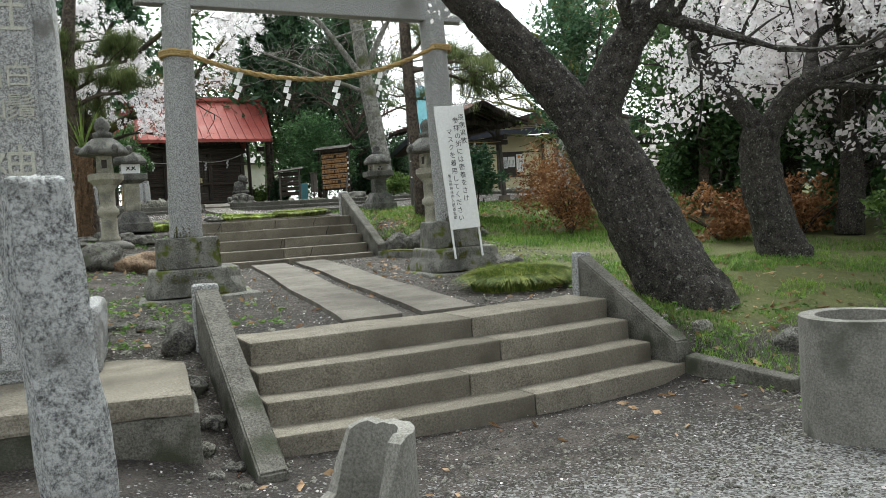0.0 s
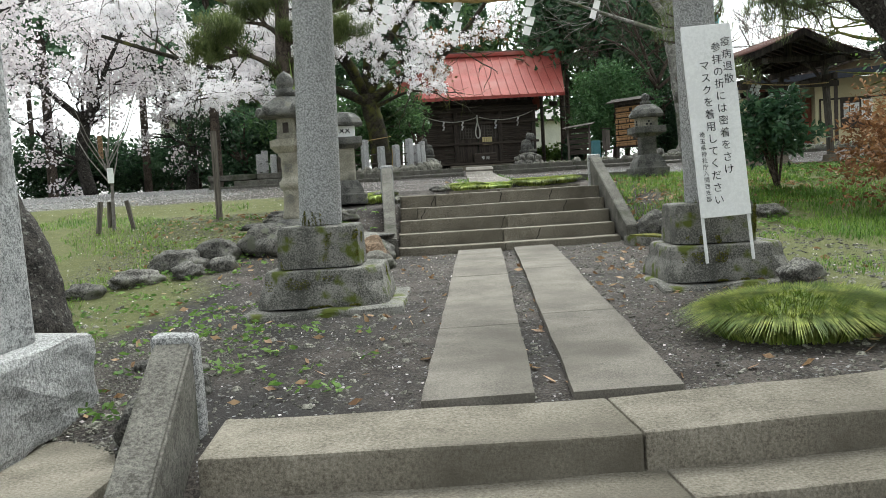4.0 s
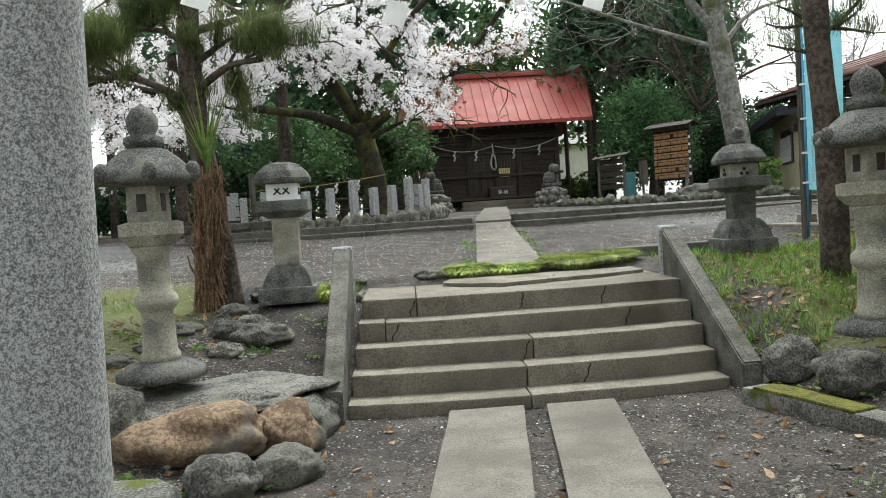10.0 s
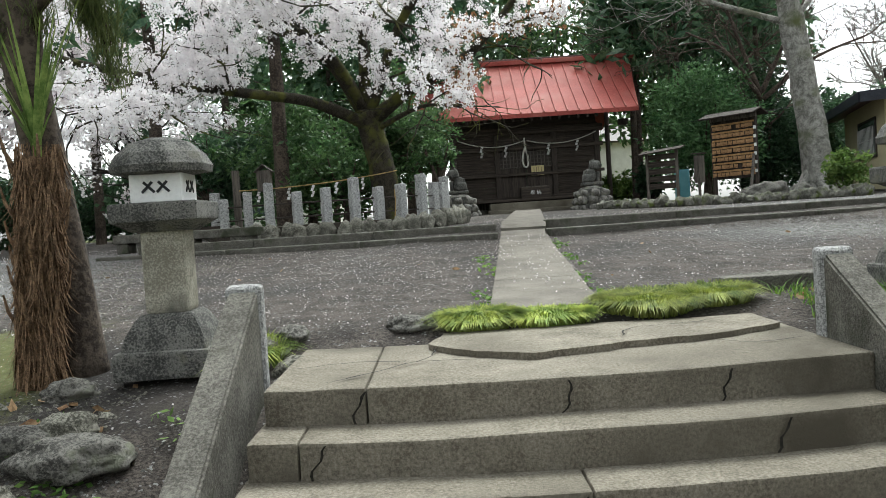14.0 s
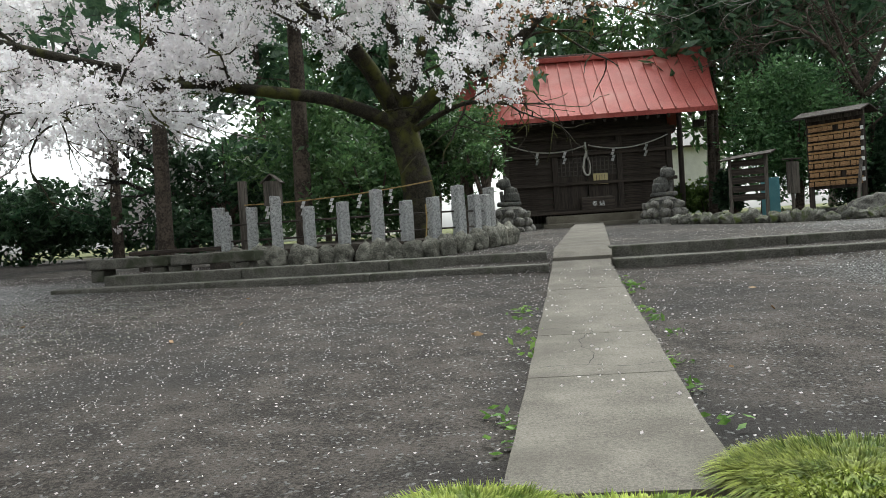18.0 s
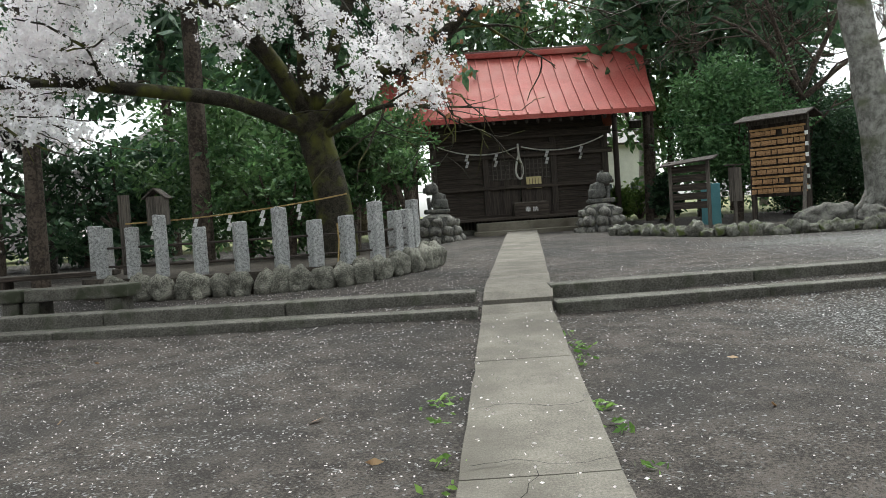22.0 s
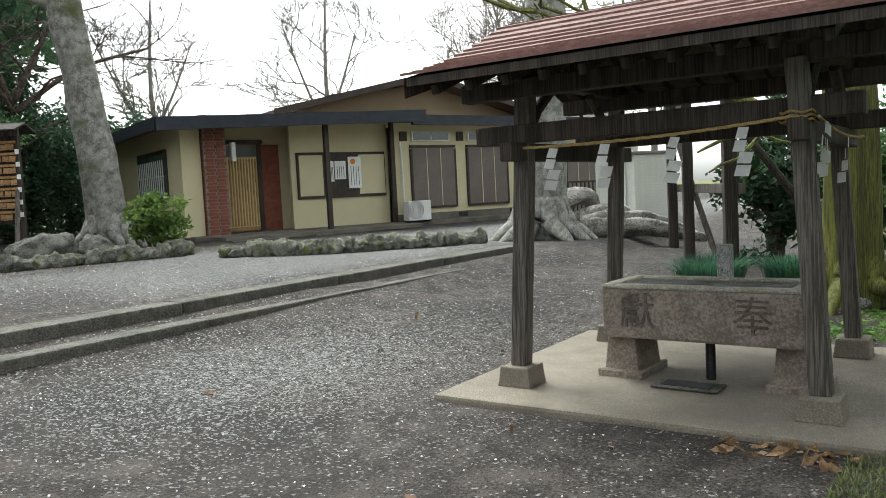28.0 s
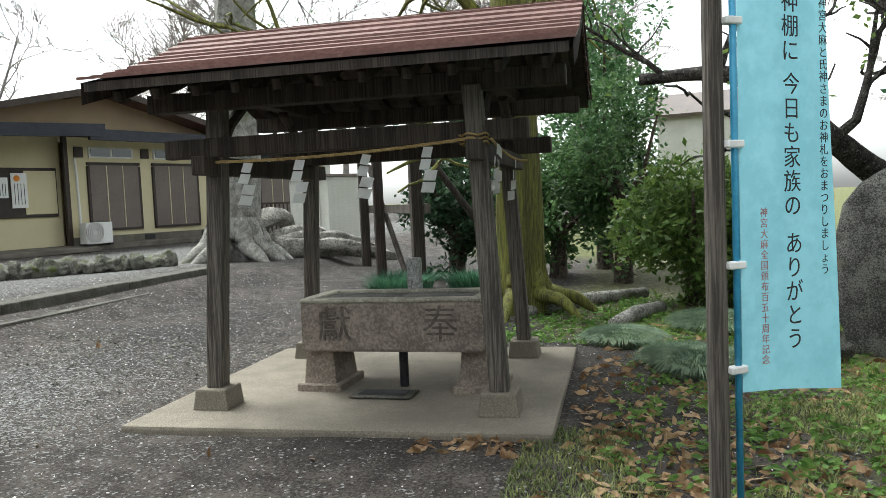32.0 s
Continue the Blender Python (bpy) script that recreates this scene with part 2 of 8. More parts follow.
METAL_W = mat("white_painted_metal", (0.62, 0.62, 0.6), (0.74, 0.74, 0.72), 3, 0.45, 0.03, 40, third=((0.48, 0.47, 0.42), 1.5, 0.58, 0.75))
SHED = mat("pale_siding", (0.50, 0.50, 0.45), (0.62, 0.62, 0.56), 2, 0.6, 0.04, 40)
WHITE = mat("white_board", (0.74, 0.74, 0.73), (0.82, 0.82, 0.81), 1.5, 0.6, 0.02, 40)
PAPER = mat("white_paper", (0.76, 0.76, 0.75), (0.84, 0.84, 0.83), 4, 0.8, 0.0, 40)
YELLOW = mat("yellowed_notice", (0.55, 0.45, 0.22), (0.66, 0.56, 0.30), 4, 0.8, 0.0, 40)
INK = mat("black_ink", (0.02, 0.02, 0.022), (0.035, 0.035, 0.038), 4, 0.7, 0.0, 40)
RED_INK = mat("red_ink", (0.34, 0.12, 0.13), (0.42, 0.17, 0.17), 4, 0.7, 0.0, 40)
# shade inside cut letters, put into a darker stone colour
CARVE = mat("carved_stone_shade", (0.13, 0.13, 0.122), (0.25, 0.245, 0.23), 20, 0.9, 0.3, 120)
CARVE_L = mat("carved_pale_groove", (0.33, 0.325, 0.28), (0.48, 0.47, 0.40), 14, 0.9, 0.3, 120)
ROPE = mat("straw_rope", (0.30, 0.20, 0.075), (0.46, 0.33, 0.15), 30, 0.9, 0.6, 120)
ROPE_W = mat("white_rope", (0.45, 0.43, 0.38), (0.6, 0.58, 0.53), 30, 0.9, 0.4, 120)
SKYBLUE = leaf("light_blue_banner", (0.26, 0.60, 0.70), (0.32, 0.68, 0.78), 0.0, 0.8, 0.35)
POLE_B = mat("blue_plastic_pole", (0.03, 0.27, 0.46), (0.05, 0.33, 0.54), 3, 0.35, 0.0, 40, spec=0.5)
TARP = mat("teal_painted_wood", (0.08, 0.24, 0.27), (0.13, 0.31, 0.33), 3, 0.7, 0.1, 40)
GLASS = bpy.data.materials.new("window_glass")
GLASS.use_nodes = True
_g = GLASS.node_tree.nodes["Principled BSDF"]
_g.inputs["Base Color"].default_value = (0.06, 0.075, 0.08, 1)
_g.inputs["Roughness"].default_value, _g.inputs["Specular IOR Level"].default_value = 0.06, 0.6


# ---- ground shape ----
def smooth(a, b, v):
    k = min(1.0, max(0.0, (v - a) / (b - a)))
    return k * k * (3 - 2 * k)


def lin(v, pairs):
    return float(np.interp(v, [p[0] for p in pairs], [p[1] for p in pairs]))


def ground_z(x, y):
    """Forecourt, the lower terrace, the upper court and the rise behind the kerb."""
    mid = lin(y, [(6.7, 0.0), (7.9, 0.57), (8.3, 0.60), (14.45, 0.82), (15.75, 1.38), (16.5, 1.48), (16.72, 1.60), (17, 1.62), (23.4, 1.88), (23.9, 2.04), (33, 2.2), (45, 2.35), (400, 2.4)])
    left = lin(y, [(5.8, 0.0), (8.6, 0.55), (11.0, 0.68), (13.4, 0.98), (15.4, 1.34), (16.8, 1.46), (17.4, 1.63), (23.4, 1.88), (24.6, 1.98), (33, 2.1), (45, 2.2), (400, 2.3)])
    right = lin(y, [(5.8, 0.0), (8.2, 0.62), (11.0, 0.8), (13.4, 1.0), (16.4, 1.6), (17.5, 1.64), (21.3, 1.70), (23.4, 1.86), (23.9, 2.04), (33, 2.2), (45, 2.35), (400, 2.4)])
    c = 1.2 + 0.105 * (y - 7)
    wl_, wr_ = smooth(c - 1.5, c - 2.6, x), smooth(c + 1.5, c + 2.6, x)
    z = mid * (1 - wl_ - wr_) + left * wl_ + right * wr_
    return z + 0.02 * noise.noise((x * 0.6, y * 0.6, 0)) + 0.008 * noise.noise((x * 2.7, y * 2.7, 3)) + 0.04 * smooth(6.2, 6.9, x) * smooth(10.2, 9.4, x) * smooth(17.6, 18.5, y) * smooth(20.4, 19.4, y)


# ---- builders ----
def put(name, bm, material, parent=None, at=(0, 0, 0), rot=(0, 0, 0), label="", smooth_on=False):
    me = bpy.data.meshes.new(name)
    bm.to_mesh(me)
    bm.free()
    for m in material if isinstance(material, (list, tuple)) else [material]:
        me.materials.append(m)
    if smooth_on:
        me.polygons.foreach_set("use_smooth", [True] * len(me.polygons))
    ob = new(name, me)
    ob.location, ob.rotation_euler = at, [radians(a) for a in rot]
    if parent:
        ob.parent = parent
    if label:
        ob["label"] = label
    return ob


def again(ob, parent, at=(0, 0, 0), rot=(0, 0, 0), scale=(1, 1, 1)):
    """One more part on the same mesh."""
    c = new(ob.name.split(".")[0], ob.data)
    c.parent, c.location, c.rotation_euler, c.scale = parent, at, [radians(a) for a in rot], scale
    return c


def thing(name, at, label, category, rz=0.0, group="", kind=""):
    e = new(name)
    e.location, e.rotation_euler, e.empty_display_size = at, (0, 0, radians(rz)), 0.2
    return tagged(e, label, category, group, kind)


def slab_bm(sx, sy, sz, bevel=0.01, seg=1, rough=0.0, cuts=0, base=True, top=None):
    """A block with worn edges, standing on z = 0 (base) or centred; top: (sx, sy) of a tapered upper face."""
    bm = bmesh.new()
    bmesh.ops.create_cube(bm, size=1)
    for v in bm.verts:
        tx, ty = (top if top and v.co.z > 0 else (sx, sy))
        v.co = Vector((v.co.x * tx, v.co.y * ty, (v.co.z + (0.5 if base else 0)) * sz))
    if bevel:
        bmesh.ops.bevel(bm, geom=bm.edges[:], offset=bevel, segments=seg, affect="EDGES", profile=0.6)
    if cuts:
        bmesh.ops.subdivide_edges(bm, edges=[e for e in bm.edges if e.calc_length() > 0.08], cuts=cuts, use_grid_fill=True)
    if rough:
        for v in bm.verts:
            v.co += rough * noise.noise_vector(v.co * 7.0)
    return bm


def turned(profile, segs=24, square=False, twist=0.0):
    """A body turned round z from (radius, height) pairs; square: pairs are half widths of a block."""
    bm = bmesh.new()
    rings = []
    n = 4 if square else segs
    for r, z in profile:
        k = r * (math.sqrt(2) if square else 1)
        rings.append([bm.verts.new((k * math.cos(2 * math.pi * (i + (0.5 if square else 0)) / n + twist), k * math.sin(2 * math.pi * (i + (0.5 if square else 0)) / n + twist), z)) for i in range(n)])
    for a, b in zip(rings, rings[1:]):
        for i in range(n):
            bm.faces.new((a[i], a[(i + 1) % n], b[(i + 1) % n], b[i]))
    bm.faces.new(rings[0][::-1])
    bm.faces.new(rings[-1])
    return bm


def tube(bm, points, radii, segs=8, wobble=0.0, closed=False, seed=0):
    """A round limb along points."""
    pts = [Vector(p) for p in points]
    rings = []
    ref = Vector((0.31, 0.17, 0.93))
    for i, p in enumerate(pts):
        d = (pts[min(i + 1, len(pts) - 1)] - pts[max(i - 1, 0)]).normalized()
        a = d.cross(ref if abs(d.dot(ref)) < 0.95 else Vector((1, 0, 0))).normalized()
        b = d.cross(a)
        r = radii[i] if not isinstance(radii, (int, float)) else radii
        ring = []
        for k in range(segs):
            w = 2 * math.pi * k / segs
            o = a * math.cos(w) + b * math.sin(w)
            f = r * (1 + wobble * noise.noise(p * 1.3 + o * 1.5 + Vector((seed, 0, 0))) + 0.6 * wobble * noise.noise(p * 4 + o * 3))
            ring.append(bm.verts.new(p + o * f))
        rings.append(ring)
    for a, b in zip(rings, rings[1:]):
        for k in range(segs):
            bm.faces.new((a[k], a[(k + 1) % segs], b[(k + 1) % segs], b[k]))
    if segs > 2:
        bm.faces.new(rings[0][::-1])
        bm.faces.new(rings[-1])
    return bm


def spline(points, n):
    """Catmull-Rom through points, n steps a span."""
    p = [Vector(q) for q in points]
    p = [2 * p[0] - p[1]] + p + [2 * p[-1] - p[-2]]
    out = []
    for i in range(1, len(p) - 2):
        for k in range(n):
            t = k / n
            out.append(0.5 * ((2 * p[i]) + (p[i + 1] - p[i - 1]) * t + (2 * p[i - 1] - 5 * p[i] + 4 * p[i + 1] - p[i + 2]) * t * t + (3 * p[i] - p[i - 1] - 3 * p[i + 1] + p[i + 2]) * t ** 3))
    return out + [p[-2]]


def rock_bm(sx, sy, sz, seed, detail=2, sharp=0.28, sink=0.25):
    bm = bmesh.new()
    bmesh.ops.create_icosphere(bm, subdivisions=detail, radius=0.5)
    for v in bm.verts:
        d = v.co.normalized()
        k = 1 + sharp * noise.noise(d * 1.6 + Vector((seed * 3.7, seed, 0))) + 0.4 * sharp * noise.noise(d * 4.5 + Vector((0, seed * 2.3, 0)))
        k += 0.16 * sharp * noise.noise(d * 11 + Vector((seed, 4, seed)))
        q = d * 0.5 * k
        q.z = max(q.z, -0.5 + sink)
        v.co = Vector((q.x * sx, q.y * sy, (q.z + 0.5 - sink) * sz))
    return bm


def leaf_mesh(name, centres, size, material, flat=0.0, long=1.0, seed=0, up=None):
    """Many small folded leaves as one mesh, joined: centres (n, 3)."""
    rng = np.random.default_rng(seed)
    c = np.asarray(centres, float)
    n = len(c)
    a = rng.normal(size=(n, 3))
    if up is not None:
        a = a * 0.35 + np.asarray(up)
    a[:, 2] *= 1 - flat
    a /= np.linalg.norm(a, axis=1, keepdims=True) + 1e-9
    b = np.cross(a, rng.normal(size=(n, 3)))
    b /= np.linalg.norm(b, axis=1, keepdims=True) + 1e-9
    s = size * rng.uniform(0.6, 1.35, (n, 1))
    v = np.stack([c - a * s * long * 0.5, c + b * s * 0.33, c + a * s * long * 0.5, c - b * s * 0.33], 1).reshape(-1, 3)
    me = bpy.data.meshes.new(name)
    me.vertices.add(4 * n)
    me.vertices.foreach_set("co", v.ravel())
    me.loops.add(4 * n)
    me.loops.foreach_set("vertex_index", np.arange(4 * n, dtype=np.int32))
    me.polygons.add(n)
    me.polygons.foreach_set("loop_start", np.arange(0, 4 * n, 4, dtype=np.int32))
    me.update(calc_edges=True)
    me.materials.append(material)
    return me


def leaf_part(name, centres, size, material, parent, **more):
    ob = new(name, leaf_mesh(name, centres, size, material, **more))
    ob.parent = parent
    return ob


def blades(name, roots, height, width, material, lean=0.5, seed=0, droop=0.0):
    """Grass: every blade a bent strip of two quads."""
    rng = np.random.default_rng(seed)
    r = np.asarray(roots, float)
    n = len(r)
    w = rng.uniform(0, 2 * np.pi, n)
    out = np.stack([np.cos(w), np.sin(w), np.zeros(n)], 1)
    side = np.stack([-np.sin(w), np.cos(w), np.zeros(n)], 1)
    h = height * rng.uniform(0.5, 1.3, (n, 1))
    k = lean * rng.uniform(0.2, 1.2, (n, 1))
    mid = r + out * h * k * 0.4 + np.array([0, 0, 1]) * h * 0.6
    tip = r + out * h * k * 1.3 + np.array([0, 0, 1]) * h * (1 - droop * k)
    ww = width * 0.5
    v = np.stack([r - side * ww, r + side * ww, mid + side * ww * 0.8, mid - side * ww * 0.8, tip], 1).reshape(-1, 3)
    me = bpy.data.meshes.new(name)
    base = np.arange(n, dtype=np.int32)[:, None] * 5
    loops = np.concatenate([base + np.array([0, 1, 2, 3]), base + np.array([3, 2, 4])], 1).astype(np.int32)
    me.vertices.add(5 * n)
    me.vertices.foreach_set("co", v.ravel())
    me.loops.add(7 * n)
    me.loops.foreach_set("vertex_index", loops.ravel())
    me.polygons.add(2 * n)
    starts = np.stack([np.arange(n) * 7, np.arange(n) * 7 + 4], 1).astype(np.int32)
    me.polygons.foreach_set("loop_start", starts.ravel())
    me.update(calc_edges=True)
    me.materials.append(material)
    return me


def blob_points(n, centre, radii, seed, shell=0.55, gaps=0.35):
    """Points in an uneven crown: an ellipsoid with lumps and gaps."""
    rng = np.random.default_rng(seed)
    out = []
    c, r = np.array(centre), np.array(radii)
    while len(out) < n:
        d = rng.normal(size=3)
        d /= np.linalg.norm(d)
        lump = 1 + 0.35 * noise.noise(Vector(d * 2.2) + Vector((seed, 0, 0)))
        k = (shell + (1 - shell) * rng.random()) * lump
        p = c + d * r * k
        if noise.noise(Vector(p * 1.1) + Vector((0, seed, 0))) > gaps - 0.6:
            out.append(p)
    return np.array(out)


def lettering(name, rows, size, material, parent, at, rot=(90, 0, 0), depth=0.002, space=1.0, label=""):
    """Words set as a mesh; rows: text with line breaks."""
    cu = bpy.data.curves.new(name, "FONT")
    cu.body, cu.size, cu.extrude, cu.align_x, cu.space_line = rows, size, depth, "CENTER", space
    tmp = new(name, cu)
    me = bpy.data.meshes.new_from_object(tmp.evaluated_get(bpy.context.evaluated_depsgraph_get()))
    bpy.data.objects.remove(tmp)
    bpy.data.curves.remove(cu)
    me.materials.clear()
    me.materials.append(material)
    ob = new(name, me)
    ob.parent, ob.location, ob.rotation_euler = parent, at, [radians(a) for a in rot]
    if label:
        ob["label"] = label
    return ob


def column_of(text):
    return "\n".join(text)


# ---- ground ----
def build_ground():
    def axis(core, far):
        return sorted(set([round(v, 3) for v in core] + far))

    xs = axis(np.arange(-10, 18.01, 0.22), [-600, -300, -150, -90, -60, -45, -36, -30, -26, -22, -19, -17, -15, -13, -11.5, 19.5, 21, 23, 26, 30, 36, 45, 60, 90, 150, 300, 600])
    ys = axis(np.arange(0, 38.01, 0.2), [-600, -300, -150, -80, -50, -30, -20, -12, -8, -5, -3, -1.5, 40, 42, 45, 50, 58, 70, 90, 150, 300, 600])
    verts = [(x, y, ground_z(x, y)) for y in ys for x in xs]
    w = len(xs)
    faces = [(j * w + i, j * w + i + 1, (j + 1) * w + i + 1, (j + 1) * w + i) for j in range(len(ys) - 1) for i in range(w - 1)]
    me = bpy.data.meshes.new("ground")
    me.from_pydata(verts, [], faces)
    zone = me.color_attributes.new("zone", "FLOAT_COLOR", "POINT")
    vals = np.zeros((len(verts), 4), np.float32)
    for i, (x, y, z) in enumerate(verts):
        k = noise.noise((x * 0.5, y * 0.5, 9)) * 0.9 + noise.noise((x * 1.7, y * 1.7, 5)) * 0.35
        c = 1.2 + 0.105 * (y - 7)
        lawn = max(smooth(c - 2.6, c - 3.6, x + 0.5 * k) * smooth(7.6, 9.0, y + k) * smooth(18.6, 16.2, y + k + 0.25 * max(-x - 4, 0)),
                   smooth(c + 1.9, c + 2.7, x + 0.4 * k) * smooth(6.6, 7.6, y + 0.5 * k) * smooth(17.4, 16.6, y + 0.4 * k) * (1 if x < 16 else 0.8),
                   smooth(9.3, 10.6, x + 0.4 * k) * smooth(19.9, 18.8, y) * smooth(10, 14, y) * 0.4, smooth(40, 44, y), smooth(-14, -18, x), smooth(17, 22, x) * smooth(24, 20, y))
        gravel = max(smooth(-0.4, 0.35, k + 0.2) * smooth(6.3, 4.6, y + 0.5 * k) * 0.8, smooth(-1.5, -5.5, x + k) * smooth(16.6, 18.6, y + k) * smooth(27, 24.4, y), (0.06 + 0.5 * math.exp(-((x - 6.8) / 1.7) ** 2 - ((y - 22.4) / 0.9) ** 2)) * smooth(4.0, 5.5, x + 0.8 * k) * smooth(19.6, 21.2, y + 0.6 * k) * smooth(24.3, 23.4, y),
                     smooth(6, 8.5, x + k) * smooth(24.5, 26, y) * smooth(30.5, 28.5, y + k) * 0.6, 0.85 * smooth(0.0, 0.6, k) * smooth(19.0, 20.2, y) * smooth(24, 23, y) * smooth(1.5, -0.5, x))
        vals[i] = (lawn, gravel * (1 - lawn), 0.5 + k * 0.5, 1)
    zone.data.foreach_set("color", vals.ravel())
    m = mat("court_soil", (0.024, 0.0195, 0.0168), (0.098, 0.083, 0.072), 3.4, 0.95, 1.0, 60, third=((0.03, 0.0265, 0.0245), 0.6, 0.48, 0.68))
    n, l = m.node_tree.nodes, m.node_tree.links
    b = n["Principled BSDF"]
    soil = b.inputs["Base Color"].links[0].from_socket
    at = n.new("ShaderNodeAttribute")
    at.attribute_name = "zone"
    sep = n.new("ShaderNodeSeparateColor")
    l.new(at.outputs["Color"], sep.inputs[0])
    vor = n.new("ShaderNodeTexVoronoi")
    vor.inputs["Scale"].default_value = 75
    l.new(n["Texture Coordinate"].outputs["Object"], vor.inputs["Vector"])
    gr = n.new("ShaderNodeValToRGB")
    gr.color_ramp.elements[0].color, gr.color_ramp.elements[1].color = (0.05, 0.049, 0.047, 1), (0.31, 0.308, 0.30, 1)
    gs = n.new("ShaderNodeSeparateColor")
    l.new(vor.outputs["Color"], gs.inputs[0])
    l.new(gs.outputs[0], gr.inputs[0])
    noi = n.new("ShaderNodeTexNoise")
    noi.inputs["Scale"].default_value, noi.inputs["Detail"].default_value = 16, 6
    l.new(n["Texture Coordinate"].outputs["Object"], noi.inputs["Vector"])

    def gate(value, strength):
        a = n.new("ShaderNodeMath")
        a.operation = "MULTIPLY_ADD"
        l.new(value, a.inputs[0])
        a.inputs[1].default_value = 1.5
        l.new(noi.outputs["Fac"], a.inputs[2])
        r = n.new("ShaderNodeMapRange")
        r.inputs["From Min"].default_value, r.inputs["From Max"].default_value, r.inputs["To Max"].default_value = 0.75, 1.35, strength
        l.new(a.outputs[0], r.inputs["Value"])
        return r.outputs[0]

    mix1 = n.new("ShaderNodeMixRGB")
    # single chips show by a chance of their own, so the gravel thins out unevenly
    chance = n.new("ShaderNodeMath")
    chance.operation = "MULTIPLY_ADD"
    chance.inputs[1].default_value = 0.62
    l.new(noi.outputs["Fac"], chance.inputs[0])
    l.new(sep.outputs[1], chance.inputs[2])
    less = n.new("ShaderNodeMath")
    less.operation = "SUBTRACT"
    l.new(chance.outputs[0], less.inputs[0])
    l.new(gs.outputs[1], less.inputs[1])
    chip = n.new("ShaderNodeMapRange")
    chip.inputs["From Min"].default_value, chip.inputs["From Max"].default_value = 0.22, 0.30
    l.new(less.outputs[0], chip.inputs["Value"])
    l.new(chip.outputs[0], mix1.inputs["Fac"])
    l.new(soil, mix1.inputs["Color1"])
    l.new(gr.outputs[0], mix1.inputs["Color2"])
    gcol = n.new("ShaderNodeValToRGB")
    gcol.color_ramp.elements[0].color, gcol.color_ramp.elements[1].color = (0.055, 0.075, 0.02, 1), (0.20, 0.205, 0.065, 1)
    l.new(noi.outputs["Fac"], gcol.inputs[0])
    mix2 = n.new("ShaderNodeMixRGB")
    l.new(gate(sep.outputs[0], 0.72), mix2.inputs["Fac"])
    l.new(mix1.outputs[0], mix2.inputs["Color1"])
    l.new(gcol.outputs[0], mix2.inputs["Color2"])
    l.new(mix2.outputs[0], b.inputs["Base Color"])
    me.materials.append(m)
    me.polygons.foreach_set("use_smooth", [True] * len(me.polygons))
    return tagged(new("ground", me), "dark trodden soil with pale gravel patches and thin lawn", "ground", kind="structure")


build_ground()


# ---- steps ----
def step_flight(name, label, noses, left, right, joints, last_depth, extra_right=0.0):
    s = thing(name, (0, 0, 0), label, "stairs", kind="structure")
    for i, (y, z) in enumerate(noses):
        back = noses[i + 1][0] + 0.1 if i + 1 < len(noses) else y + last_depth
        low = noses[i - 1][1] - 0.1 if i else z - 0.3
        lx, rx = left + 0.02 * i, right + 0.01 * i + (extra_right if i == 0 else 0)
        cuts = [lx] + [lx + (rx - lx) * j for j in joints[i]] + [rx]
        for a, b in zip(cuts, cuts[1:]):
            bm = slab_bm(b - a - 0.006, back - y, z - low, 0.016, 2, 0.0)
            bmesh.ops.subdivide_edges(bm, edges=[e for e in bm.edges if abs(e.verts[0].co.x - e.verts[1].co.x) > 0.3], cuts=9)
            for v in bm.verts:
                wx = v.co.x + (a + b) / 2
                v.co += Vector((0, 0.014 * noise.noise((wx * 1.3, i * 5, 0)) + 0.006 * noise.noise((wx * 6, i, 2)) - bow(wx, left, right) * 0.10, 0.010 * noise.noise((wx * 1.1, i * 3, 7)) + 0.004 * noise.noise((wx * 7, v.co.y * 6, 7))))
            put("step", bm, CONCRETE, s, ((a + b) / 2, (y + back) / 2, low))
    return s


def bow(x, a, b):
    k = (x - (a + b) / 2) / ((b - a) / 2)
    return 1 - min(1.3, abs(k)) ** 2


step_flight("stairs_1", "worn concrete steps with cracked joints below the torii gate", [(6.70, 0.15), (6.97, 0.305), (7.24, 0.46), (7.53, 0.62)], -0.31, 2.86, [[0.52], [0.45], [0.58], [0.55]], 0.55, 0.3)
landing = step_flight("stairs_2", "worn concrete steps up to the upper court", [(14.36, 0.905), (14.63, 1.065), (14.90, 1.225), (15.17, 1.385), (15.45, 1.545)], 0.64, 3.46, [[0.47], [0.47], [0.5], [0.08], [0.17]], 1.15)


def cheek(name_at, y0, z0, y1, z1, width, base, label):
    """Sloping cheek wall of a flight with a rough post at its head."""
    c = thing("stair_cheek", name_at, label, "stair wall", kind="structure")
    bm = bmesh.new()
    prof = [(y0, base), (y0, z0), (y1, z1), (y1, base)]
    vs = [[bm.verts.new((sx * width / 2, y, z)) for y, z in prof] for sx in (-1, 1)]
    bm.faces.new(vs[0])
    bm.faces.new(vs[1][::-1])
    for i in range(4):
        bm.faces.new((vs[0][i], vs[0][(i + 1) % 4], vs[1][(i + 1) % 4], vs[1][i])[::-1])
    bmesh.ops.recalc_face_normals(bm, faces=bm.faces[:])
    bmesh.ops.bevel(bm, geom=bm.edges[:], offset=0.012, segments=2, affect="EDGES")
    put("sloping_wall", bm, KERB, c)
    put("head_post", slab_bm(width + 0.03, 0.1, z1 - base + 0.03, 0.03, 3, 0.012, 2), GRANITE, c, (0, y1 + 0.045, base))
    return c


